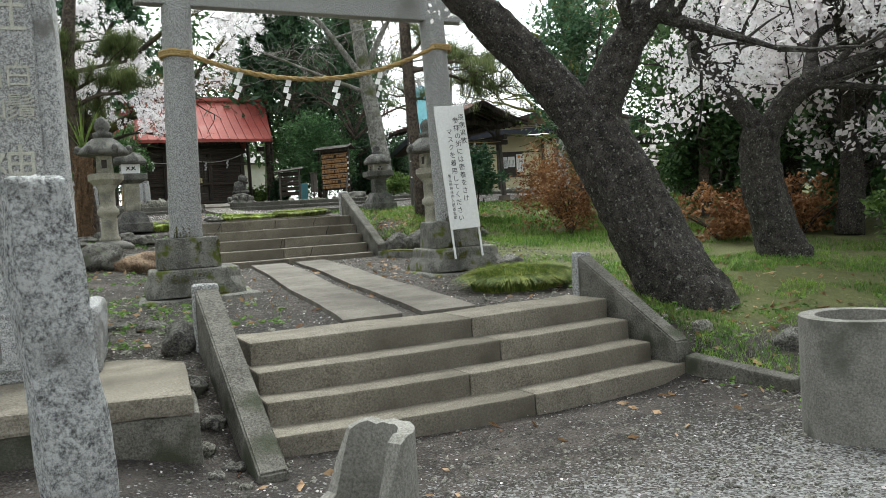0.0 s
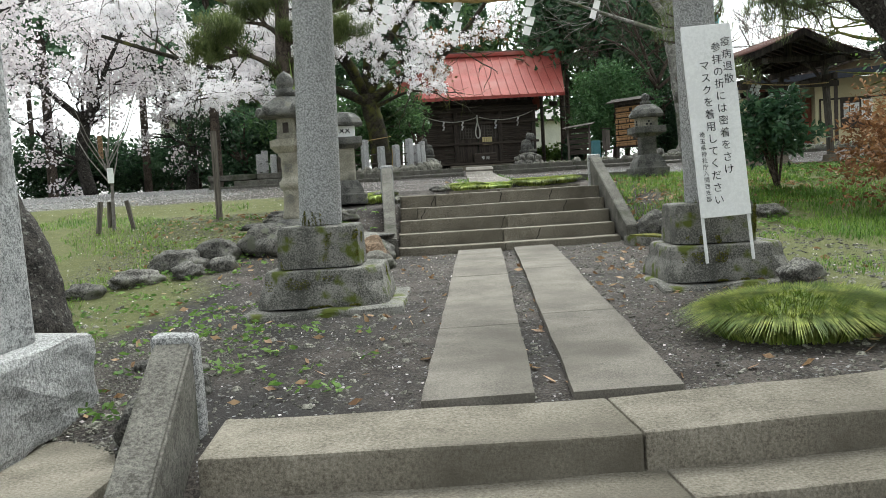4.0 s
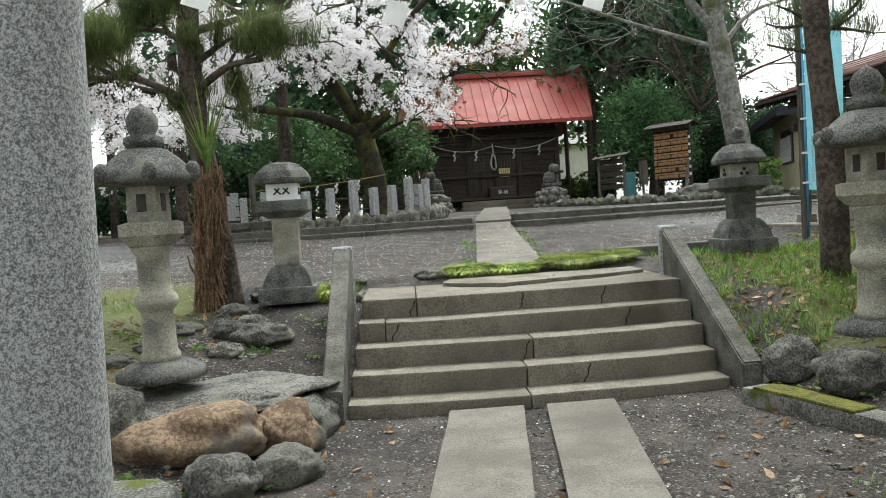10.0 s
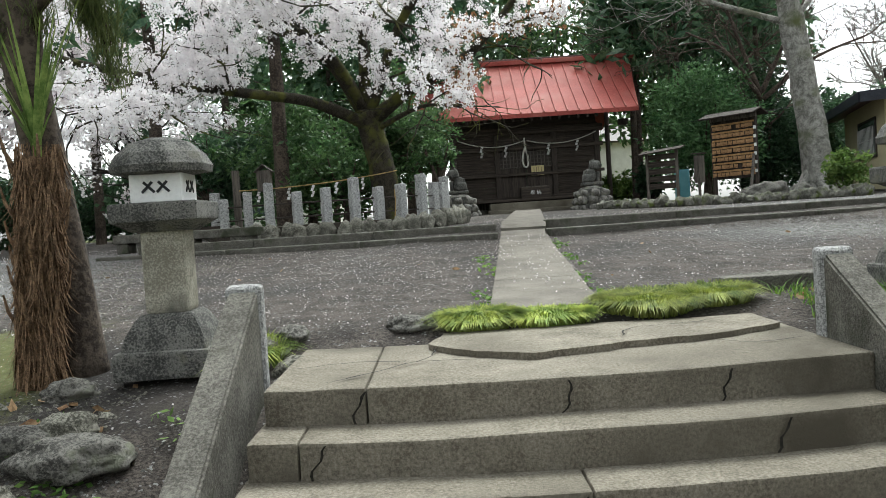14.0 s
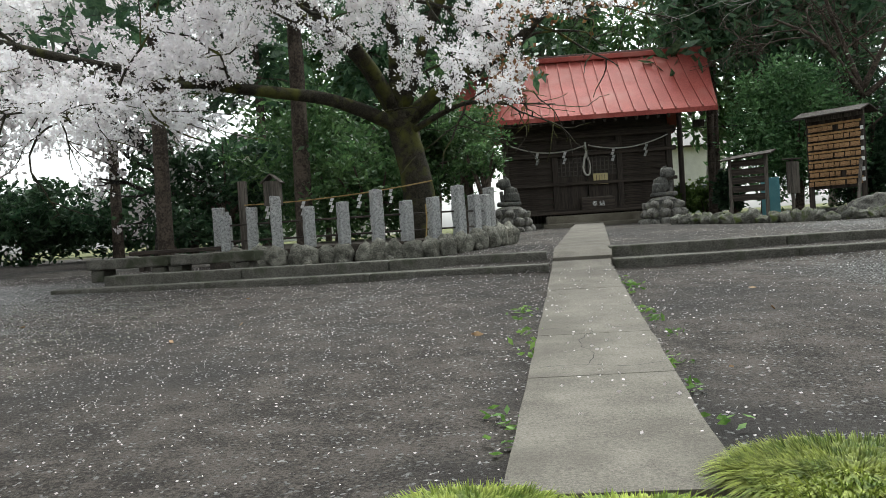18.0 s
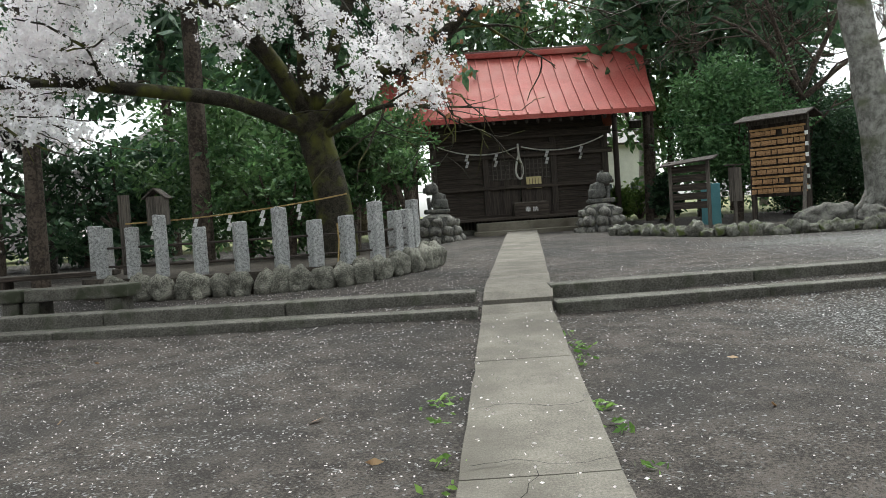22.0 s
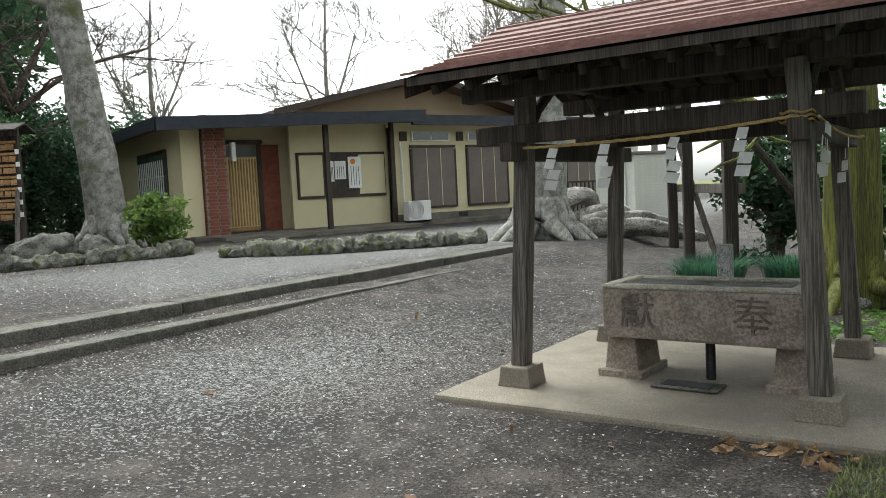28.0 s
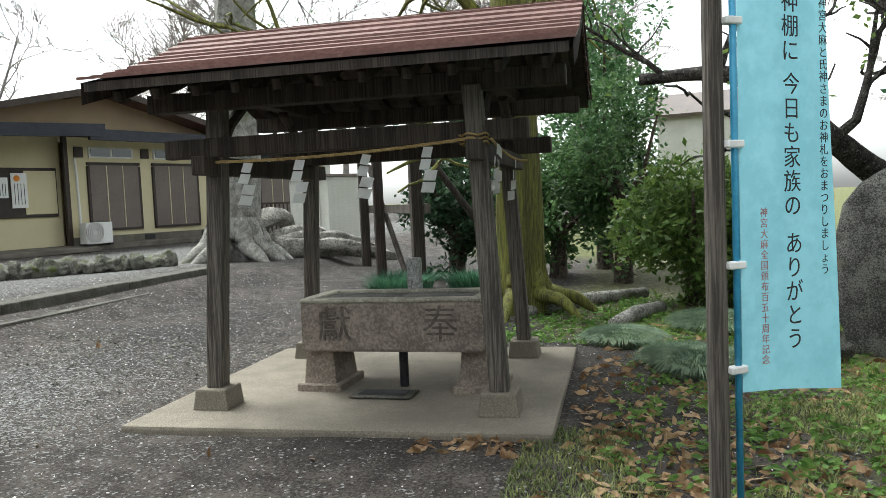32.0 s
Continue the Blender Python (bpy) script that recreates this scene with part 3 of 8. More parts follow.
cheek((-0.43, 0, 0), 6.32, 0.06, 7.98, 1.0, 0.17, -0.1, "sloping concrete cheek wall left of the steps")
cheek((3.0, 0, 0), 6.75, 0.32, 7.98, 0.98, 0.15, -0.1, "sloping concrete cheek wall beside the lawn")
cheek((0.55, 0, 0), 14.22, 1.03, 15.9, 1.97, 0.15, 0.6, "sloping concrete cheek wall with a rough post")
cheek((3.57, 0, 0), 14.22, 1.03, 15.9, 1.97, 0.15, 0.6, "sloping concrete cheek wall beside the grass bank")
low_kerb = put("kerb", slab_bm(0.16, 0.86, 0.28, 0.02, 2, 0.006, 2), KERB, None, (3.17, 6.36, -0.12), (7, 0, 16))
tagged(low_kerb, "low concrete kerb at the foot of the steps", "kerb", kind="structure")


# ---- paths ----
def strip(name, label, corners, joints, thick, material):
    """A path of slabs between two ends ((x left, x right, y) each), cut at shares of its length."""
    s = thing(name, (0, 0, 0), label, "path", kind="structure")
    (a0, b0, y0), (a1, b1, y1) = corners
    cuts = [0] + joints + [1]
    for t0, t1 in zip(cuts, cuts[1:]):
        bm = bmesh.new()
        n = 8
        rows = []
        for i in range(n + 1):
            t = t0 + (t1 - t0) * i / n
            y = y0 + (y1 - y0) * t + (0.005 if i == 0 else -0.005 if i == n else 0)
            for f in (0, 0.5, 1):
                x = (a0 + (a1 - a0) * t) * (1 - f) + (b0 + (b1 - b0) * t) * f
                wob = 0.012 * noise.noise((x, y * 2.5, 4)) if f != 0.5 else 0
                rows.append(bm.verts.new((x + wob, y, ground_z(x, y) * 0.25 + 0.75 * ground_z((a0 + b0) / 2 + ((a1 + b1) - (a0 + b0)) / 2 * t, y) + thick)))
        for i in range(n):
            for j in range(2):
                q = i * 3 + j
                bm.faces.new((rows[q], rows[q + 1], rows[q + 4], rows[q + 3]))
        ext = bmesh.ops.extrude_face_region(bm, geom=bm.faces[:])
        for v in [g for g in ext["geom"] if isinstance(g, bmesh.types.BMVert)]:
            v.co.z -= thick + 0.1
        bmesh.ops.recalc_face_normals(bm, faces=bm.faces[:])
        put("path_slab", bm, material, s)
    return s


def crack(parent, points, width=0.010):
    """A narrow dark fissure over the slab, uneven in width."""
    bm = bmesh.new()
    prev = None
    pts = spline(points, 5)
    for i, p in enumerate(pts):
        d = (pts[min(i + 1, len(pts) - 1)] - pts[max(i - 1, 0)]).normalized()
        w = width * (0.35 + 0.65 * abs(noise.noise(p * 9))) * (0.3 if i in (0, len(pts) - 1) else 1)
        q = p + Vector((noise.noise(p * 13), noise.noise(p * 17), 0)) * 0.03
        s = Vector((-d.y, d.x, 0)) * w
        cur = (bm.verts.new(q - s), bm.verts.new(q + s))
        if prev:
            bm.faces.new((prev[0], cur[0], cur[1], prev[1]))
        prev = cur
    put("crack", bm, CRACK, parent)


strip("path_1", "long concrete path slabs side by side, cracked", [(0.64, 1.17, 8.06), (1.37, 1.9, 14.22)], [0.25, 0.62], 0.045, SLAB)
strip("path_2", "long concrete path slabs side by side, cracked", [(1.35, 1.87, 8.04), (2.06, 2.55, 14.2)], [0.3, 0.66], 0.045, SLAB)
court_path = strip("path_3", "straight concrete path across the court with petals", [(1.85, 2.56, 16.90), (2.45, 3.10, 23.6)], [0.22, 0.38, 0.7], 0.06, SLAB)
strip("path_4", "straight concrete path up to the shrine", [(2.46, 3.12, 23.62), (3.92, 4.68, 36.5)], [0.12, 0.5], 0.09, SLAB)
def broken_layer(parent, outline, z, thick):
    """A thin concrete layer with a jagged broken edge."""
    bm = bmesh.new()
    pts = []
    for (x0, y0), (x1, y1) in zip(outline, outline[1:] + outline[:1]):
        for k in range(9):
            f = k / 9
            x, y = x0 + (x1 - x0) * f, y0 + (y1 - y0) * f
            pts.append((x + 0.03 * noise.noise((x * 6, y * 6, 2)), y + 0.045 * noise.noise((x * 5, y * 5, 8)) + 0.02 * noise.noise((x * 16, y * 16, 3))))
    f = bm.faces.new([bm.verts.new((x, y, z - 0.06)) for x, y in pts])
    ex = bmesh.ops.extrude_face_region(bm, geom=[f])
    for v in [g for g in ex["geom"] if isinstance(g, bmesh.types.BMVert)]:
        v.co.z = z + thick + 0.006 * noise.noise((v.co.x * 3, v.co.y * 3, 1))
    bmesh.ops.recalc_face_normals(bm, faces=bm.faces[:])
    put("broken_layer", bm, CONCRETE, parent)


broken_layer(landing, [(1.62, 16.05), (2.0, 15.78), (2.45, 15.95), (2.95, 16.02), (3.42, 16.25), (3.4, 16.66), (1.55, 16.66), (1.45, 16.3)], 1.545, 0.034)
for line in ([(1.0, 15.5, 1.556), (1.3, 15.8, 1.556), (1.5, 16.1, 1.556), (1.45, 16.5, 1.556)], [(0.72, 15.9, 1.556), (1.1, 15.98, 1.556), (1.5, 15.9, 1.556), (1.75, 15.86, 1.556)], [(2.9, 16.02, 1.556), (3.1, 15.85, 1.556), (3.38, 15.9, 1.556)], [(2.5, 16.1, 1.587), (2.62, 16.35, 1.587), (2.95, 16.42, 1.587), (3.3, 16.55, 1.587)]):
    crack(landing, line, 0.009)
for y, z in ((18.5, 1.755), (19.55, 1.80), (20.4, 1.838)):
    x = 1.87 + (y - 17.1) * 0.0892
    crack(court_path, [(x + 0.02, y, z), (x + 0.25, y + 0.05, z), (x + 0.45, y - 0.04, z), (x + 0.68, y + 0.02, z)], 0.007)
crack(court_path, [(2.28, 18.5, 1.755), (2.35, 18.8, 1.765), (2.3, 19.1, 1.778), (2.42, 19.5, 1.796)], 0.004)


# ---- two-stage kerb ----
def kerb_run(label, a, b, z0, height, depth, n):
    k = thing("kerb", (0, 0, 0), label, "kerb", kind="structure")
    va, vb = Vector((*a, 0)), Vector((*b, 0))
    d = (vb - va) / n
    for i in range(n):
        p = va + d * (i + 0.5)
        bm = slab_bm(d.length - 0.012, depth, height + 0.25, 0.018, 2, 0.006, 2)
        put("kerb_stone", bm, KERB, k, (p.x, p.y + depth / 2, z0 - 0.25 + 0.012 * noise.noise((i * 3.1, z0, 1))), (0, 0, math.degrees(math.atan2(d.y, d.x)) + 0.3 * noise.noise((i * 1.7, 3, z0))))
    return k


kerb_run("lower concrete kerb of the upper court", (-3.75, 24.1), (2.42, 23.45), 1.88, 0.11, 0.36, 3)
kerb_run("lower concrete kerb of the upper court", (3.12, 23.45), (13.2, 23.95), 1.9, 0.11, 0.36, 5)
kerb_run("upper concrete kerb with mossy edges", (-3.2, 24.4), (2.42, 23.81), 1.99, 0.13, 0.3, 3)
kerb_run("upper concrete kerb with mossy edges", (3.12, 23.81), (13.2, 24.31), 2.01, 0.13, 0.3, 5)


def riser_crack(parent, x, y, z0, z1, seed):
    """A dark fissure down the face of a step."""
    bm = bmesh.new()
    prev = None
    for i in range(8):
        f = i / 7
        w = 0.004 + 0.005 * abs(noise.noise((f * 5, seed, 1)))
        cx = x + 0.05 * noise.noise((f * 2.2, seed, 4)) + 0.05 * f
        cur = [bm.verts.new((cx + sx * w, y, z0 + (z1 - z0) * f)) for sx in (-1, 1)]
        if prev:
            bm.faces.new((prev[0], prev[1], cur[1], cur[0]))
        prev = cur
    put("crack", bm, CRACK, parent)


for x, i in ((1.15, 4), (2.05, 4), (2.75, 4), (0.98, 3), (2.0, 2), (2.4, 1), (2.9, 3)):
    yn, zn = 14.36 + 0.2725 * i, 0.905 + 0.16 * i
    riser_crack(landing, x, yn - bow(x, 0.64, 3.46) * 0.10 - 0.022, zn - 0.155, zn - 0.012, x * 3 + i)


# ---- torii gate ----
def worn_block(profile, seed):
    """A square stone with cut corners from (half width, cut, height) rings, its faces slightly uneven."""
    bm = bmesh.new()
    rings = []
    for h, c, z in profile:
        ring = []
        for k in range(4):
            a = math.pi / 2 * k
            for f in (0.0, 0.33, 0.67, 1.0):
                u, v = h, (h - c) * (2 * f - 1)
                q = Vector((u * math.cos(a) - v * math.sin(a), u * math.sin(a) + v * math.cos(a), z))
                q *= 1 + 0.012 * noise.noise(q * 5 + Vector((seed, 0, 0)))
                ring.append(bm.verts.new((q.x, q.y, z)))
        rings.append(ring)
    for a, b in zip(rings, rings[1:]):
        for i in range(16):
            bm.faces.new((a[i], a[(i + 1) % 16], b[(i + 1) % 16], b[i]))
    bm.faces.new(rings[0][::-1])
    bm.faces.new(rings[-1])
    return bm


def moss_spots(boxes, seed, n=900):
    """Uneven patches of points between two corners of an upright face."""
    rng = np.random.default_rng(int(abs(seed) * 10) + 1)
    out = []
    for a, b in boxes:
        k = rng.random((n, 1))
        p = np.concatenate([a[0] + (b[0] - a[0]) * k, a[1] + (b[1] - a[1]) * k, rng.uniform(a[2], b[2], (n, 1))], 1)
        out += [q for q in p if noise.noise((q[0] * 9 + seed, q[1] * 9, q[2] * 6)) > 0.05 + 0.5 * (q[2] - a[2]) / (b[2] - a[2]) * 0.4]
    return np.array(out)


def torii():
    t = thing("torii_gate", (0, 0, 0), "grey granite torii gate with a straw rope", "gate")
    t.location, t.scale = (0.154, 0.745, 0.1), (0.925, 0.9, 0.93)
    for x in (-0.2, 3.4):
        lean = 0.11 if x < 1 else -0.13
        y = 11.65
        z = 0.62
        put("footing", slab_bm(1.36, 1.42, 0.14, 0.04, 2, 0.045, 3), BASE, t, (x + 0.08, y, z - 0.085), (0, 0, -5))
        put("lower_base", worn_block([(0.565, 0.10, 0.0), (0.56, 0.11, 0.05), (0.545, 0.13, 0.12), (0.52, 0.15, 0.19), (0.51, 0.155, 0.27), (0.50, 0.155, 0.30), (0.485, 0.15, 0.31)], x), BASE, t, (x + 0.05, y, z + 0.06), (0, 0, -5))
        put("upper_base", worn_block([(0.365, 0.10, 0.0), (0.362, 0.105, 0.1), (0.356, 0.105, 0.2), (0.352, 0.105, 0.31), (0.346, 0.105, 0.345), (0.332, 0.1, 0.358)], x + 7), BASE, t, (x, y, z + 0.38), (0, 0, -5))
        bm = turned([(0.192, 0), (0.192, 0.01), (0.184, 1.2), (0.174, 2.6), (0.164, 4.2)], 40)
        for v in bm.verts:
            v.co.x += lean * v.co.z / 4
        put("pillar", bm, GRANITE, t, (x, y, z + 0.74), smooth_on=True)
        tufts = moss_spots([((0.02, -0.366, 0.03), (0.24, -0.358, 0.30)), ((0.27, -0.362, 0.02), (0.36, -0.266, 0.33)), ((0.36, -0.25, 0.02), (0.36, 0.1, 0.3)), ((-0.34, -0.366, 0.0), (0.1, -0.366, 0.07))], x)
        tagged(leaf_part("moss", tufts + np.array([x, y, z + 0.38]), 0.017, MOSS, t, flat=0.3, seed=3), kind="stuff")
        tufts = moss_spots([((-0.50, -0.545, 0.16), (0.2, -0.515, 0.26)), ((0.53, -0.3, 0.08), (0.51, 0.2, 0.27)), ((-0.3, -0.60, 0.005), (0.4, -0.60, 0.02))], x + 3)
        tagged(leaf_part("moss", tufts + np.array([x + 0.05, y, z + 0.06]), 0.016, MOSS, t, flat=0.3, seed=4), kind="stuff")
        ring = moss_spots([((-0.9, 0.0, 0.0), (0.4, 0.0, 0.13))], x + 5)
        tagged(leaf_part("moss", np.stack([x + 0.197 * np.sin(ring[:, 0]), y - 0.197 * np.cos(ring[:, 0]), z + 0.74 + ring[:, 2]], 1), 0.016, MOSS, t, flat=0.3, seed=5), kind="stuff")
    put("tie_beam", slab_bm(4.4, 0.2, 0.3, 0.015, 2), GRANITE, t, (1.6, 11.65, 4.12))
    put("lintel", slab_bm(5.0, 0.34, 0.26, 0.02, 2), GRANITE, t, (1.6, 11.65, 5.1))
    put("tablet", slab_bm(0.5, 0.12, 0.62, 0.02, 2), GRANITE, t, (1.6, 11.6, 4.44))
    return t


torii()


def paper_streamer(parent, at, size, rz=0, tilt=0):
    """Zigzag folded white paper."""
    bm = bmesh.new()
    w, h = 0.27 * size, 0.3 * size
    x = 0
    for i in range(4):
        vs = [bm.verts.new(q) for q in ((x, 0.01 * (i % 2), -i * h), (x + w, 0.02 * i, -i * h - 0.03 * size), (x + w - 0.1 * size, 0.02 * i, -(i + 1) * h), (x - 0.1 * size, 0.01 * (i % 2), -(i + 1) * h + 0.04 * size))]
        bm.faces.new(vs)
        x += (0.10 if i % 2 else -0.12) * size
    ex = bmesh.ops.solidify(bm, geom=bm.faces[:], thickness=0.003)
    return put("paper_streamer", bm, PAPER, parent, at, (0, tilt, rz))


def straw_rope(label, ends, sag, radius, streamers, size, wraps=(), material=None):
    r = thing("straw_rope", ends[0], label, "rope")
    a, b = Vector((0, 0, 0)), Vector(ends[1]) - Vector(ends[0])
    pts = []
    n = 60
    for i in range(n + 1):
        f = i / n
        p = a.lerp(b, f)
        p.z -= sag * 4 * f * (1 - f)
        pts.append(p)
    bm = bmesh.new()
    for k in range(3):
        tube(bm, [p + Vector((0, math.cos(i * 0.8 + k * 2.09), math.sin(i * 0.8 + k * 2.09))) * radius * 0.5 for i, p in enumerate(pts)], radius * 0.6, 6)
    put("cord", bm, material or ROPE, r, smooth_on=True)
    heading = math.degrees(math.atan2(b.y, b.x))
    for f in streamers:
        p = pts[int(f * n)]
        paper_streamer(r, (p.x, p.y - radius - 0.01, p.z - radius), size, heading + 30 * noise.noise((f * 9, 1, 1)), 8 * noise.noise((f * 7, 5, 1)))
    for w, rad in wraps:
        bm = bmesh.new()
        for k in range(3):
            ring = [Vector((rad * math.cos(q * 0.2094), rad * math.sin(q * 0.2094), 0.022 * (k - 1) + 0.006 * math.sin(q))) for q in range(31)]
            tube(bm, ring, radius * 0.7, 6)
        put("knot_wrap", bm, material or ROPE, r, Vector(w) - Vector(ends[0]), smooth_on=True)
    return r


straw_rope("twisted straw rope with white zigzag papers across the gate", [(0.12, 11.04, 3.36), (3.13, 11.04, 3.57)], 0.33, 0.028, (0.18, 0.36, 0.56, 0.74), 0.25, [((0.005, 11.23, 3.39), 0.172), ((3.263, 11.23, 3.59), 0.172)])


# ---- shrine ----
def shrine():
    cx, fy, fz, top = 4.55, 38.5, 2.72, 4.95
    hw, dp = 2.4, 3.6
    s = thing("shrine_hall", (0, 0, 0), "dark weathered timber shrine hall with a red metal roof", "shrine")
    put("stone_plinth", slab_bm(2 * hw + 0.7, dp + 0.8, 0.35, 0.02, 2), KERB, s, (cx, fy + dp / 2, 2.05))
    for x in (cx - hw, cx - 0.95, cx + 0.95, cx + hw):
        put("post", slab_bm(0.17, 0.17, top - 2.4, 0.01), WOOD_D, s, (x, fy, 2.4))
    for x in (cx - hw, cx + hw):
        put("post", slab_bm(0.17, 0.17, top - 2.4, 0.01), WOOD_D, s, (x, fy + dp, 2.4))
    for z, h in ((fz - 0.08, 0.14), (fz + 0.75, 0.1), (top - 0.62, 0.13), (top - 0.1, 0.2)):
        put("beam", slab_bm(2 * hw + 0.4, 0.13, h, 0.01), WOOD_DX, s, (cx, fy - 0.035, z))
    put("back_wall", slab_bm(2 * hw, 0.08, top - 2.4, 0), WOOD_DX, s, (cx, fy + dp, 2.4))
    put("frieze_board", slab_bm(2 * hw, 0.04, top + 0.55 - fz - 1.7, 0), WOOD_DX, s, (cx, fy + 0.10, fz + 1.7))
    put("soffit", slab_bm(2 * hw + 0.1, dp + 0.1, 0.05, 0), WOOD_DX, s, (cx, fy + dp / 2, top + 0.1))
    for x in (cx - hw, cx + hw):
        put("side_wall", slab_bm(0.08, dp - 0.17, top - 2.4, 0), WOOD_D, s, (x, fy + dp / 2, 2.4))
    board = None
    for side in (-1, 1):
        for k in range(11):
            z = fz + 0.06 + k * 0.178
            at = (cx + side * (0.95 + (hw - 0.95) / 2), fy + 0.05, z)
            if board is None:
                board = put("wall_board", slab_bm(hw - 0.95 - 0.18, 0.03, 0.165, 0.006), WOOD_DX, s, at, (6, 0, 0))
            else:
                again(board, s, at, (6, 0, 0))
    slat = None
    for i in range(46):
        x = cx - hw + 0.15 + i * (2 * hw - 0.3) / 45
        if slat is None:
            slat = put("skirt_slat", slab_bm(0.05, 0.03, 0.3, 0.004), WOOD_G, s, (x, fy - 0.0, 2.4))
        else:
            again(slat, s, (x, fy, 2.4))
    put("skirt_back", slab_bm(2 * hw, 0.02, 0.32, 0), WOOD_D, s, (cx, fy + 0.05, 2.4))
    # doors with lattice
    for side in (-1, 1):
        d = put("door", slab_bm(0.9, 0.05, 0.95, 0.008), WOOD_D, s, (cx + side * 0.46, fy + 0.04, fz + 0.06), label="dark panelled door with a lattice above")
        put("door_back", slab_bm(0.9, 0.02, 0.85, 0), TRIM_B, d, (0, 0.04, 0.96))
        bar = None
        for i in range(8):
            at = (-0.41 + i * 0.117, 0, 0.95)
            if bar is None:
                bar = put("lattice_bar", slab_bm(0.025, 0.03, 0.82, 0.003), WOOD_G, d, at)
            else:
                again(bar, d, at)
        rail = None
        for i in range(7):
            at = (0, -0.002, 0.97 + i * 0.127)
            if rail is None:
                rail = put("lattice_rail", slab_bm(0.86, 0.026, 0.022, 0.003), WOOD_G, d, at)
            else:
                again(rail, d, at)
    put("door_head", slab_bm(1.9, 0.14, 0.16, 0.01), WOOD_DX, s, (cx, fy - 0.02, fz + 1.82))
    # roof
    ey, ez, ry, rz_ = fy - 1.25, 5.38, fy + 1.65, 7.46
    x0, x1, flare = cx - 3.58, cx + 3.55, 0.5
    back = ry + (ry - ey)
    bm = bmesh.new()
    prof = [(ey, ez), (ey + (ry - ey) * 0.5, ez + (rz_ - ez) * 0.47), (ry, rz_), (back - (ry - ey) * 0.5, ez + (rz_ - ez) * 0.47), (back, ez)]
    up = [[bm.verts.new((x + e * flare * (z - ez) / (rz_ - ez), y, z)) for y, z in prof] for x, e in ((x0, -1), (x1, 1))]
    dn = [[bm.verts.new((x + e * flare * (z - ez) / (rz_ - ez), y, z - 0.13)) for y, z in prof] for x, e in ((x0, -1), (x1, 1))]
    for i in range(4):
        bm.faces.new((up[0][i], up[1][i], up[1][i + 1], up[0][i + 1]))
        bm.faces.new((dn[0][i + 1], dn[1][i + 1], dn[1][i], dn[0][i]))
        for e in (0, 1):
            bm.faces.new((up[e][i + 1], up[e][i], dn[e][i], dn[e][i + 1]) if e else (up[e][i], up[e][i + 1], dn[e][i + 1], dn[e][i]))
    bm.faces.new((up[0][0], dn[0][0], dn[1][0], up[1][0]))
    bm.faces.new((dn[0][4], up[0][4], up[1][4], dn[1][4]))
    bmesh.ops.recalc_face_normals(bm, faces=bm.faces[:])
    roof = put("roof", bm, ROOF_R, s, label="red painted metal roof with standing seams")
    seam = None
    for i in range(20):
        x = x0 + 0.03 + i * (x1 - x0 - 0.06) / 19
        if seam is None:
            sb = bmesh.new()
            for (ya, za), (yb, zb) in zip(prof[:2], prof[1:3]):
                vs = [sb.verts.new((sx, y, z)) for y, z in ((ya, za), (yb, zb)) for sx, dz in ((-0.022, 0),) for z in (z - 0.02, z + 0.05)]
                vt = [sb.verts.new((0.022, v.co.y, v.co.z)) for v in vs]
                sb.faces.new((vs[0], vs[1], vs[3], vs[2]))
                sb.faces.new((vt[0], vt[2], vt[3], vt[1]))
                sb.faces.new((vs[1], vt[1], vt[3], vs[3]))
                sb.faces.new((vs[0], vt[0], vt[1], vs[1]))
            seam = put("roof_seam", sb, ROOF_R, roof, (x, 0, 0))
        else:
            again(seam, roof, (x, 0, 0))
    put("ridge_cap", slab_bm(x1 - x0 + 1.25, 0.34, 0.16, 0.03, 2), ROOF_R, roof, ((x0 + x1) / 2 + 0.05, ry, rz_ - 0.03))
    put("ridge_top", slab_bm(x1 - x0 + 1.4, 0.2, 0.07, 0.02, 2), ROOF_B, roof, ((x0 + x1) / 2 + 0.06, ry, rz_ + 0.13))
    raft = None
    for i in range(24):
        at = (x0 + 0.15 + i * (x1 - x0 - 0.3) / 23, ey + 0.75, ez + 0.28)
        if raft is None:
            raft = put("rafter", slab_bm(0.07, 1.7, 0.09, 0.004, base=False), WOOD_D, s, at, (34, 0, 0))
        else:
            again(raft, s, at, (34, 0, 0))
    for x in (x0 + 0.25, x1 - 0.25):
        put("purlin_end", slab_bm(0.3, 0.2, 0.2, 0.01), WOOD_D, s, (x, fy, top))
    for side in (-1, 1):
        gb = bmesh.new()
        g = [gb.verts.new((cx + side * (hw + 0.02), y, z)) for y, z in ((fy - 0.1, top), (fy + dp + 0.1, top), (ry, rz_ - 0.35))]
        gb.faces.new(g)
        bmesh.ops.solidify(gb, geom=gb.faces[:], thickness=0.05)
        put("gable_wall", gb, WOOD_D, s)
    # steps in front
    for i, (y, z, w, d) in enumerate(((36.75, 2.36, 3.1, 0.5), (37.2, 2.58, 2.9, 0.75))):
        put("stone_step", slab_bm(w, d, 0.34, 0.02, 2, 0.004, 1), CONCRETE, s, (cx + 0.1, y + d / 2, z - 0.34))
    put("porch_floor", slab_bm(2 * hw + 0.3, 0.8, 0.08, 0.01), WOOD_DX, s, (cx, fy - 0.3, 2.62))
    return s


shrine()
straw_rope("thin rope with white papers under the shrine eave", [(2.3, 38.3, 4.75), (4.5, 38.3, 4.62)], 0.22, 0.018, (0.35, 0.72), 0.3, material=ROPE_W)
straw_rope("thin rope with white papers under the shrine eave", [(4.6, 38.3, 4.62), (6.9, 38.3, 4.78)], 0.22, 0.018, (0.3, 0.72), 0.3, material=ROPE_W)


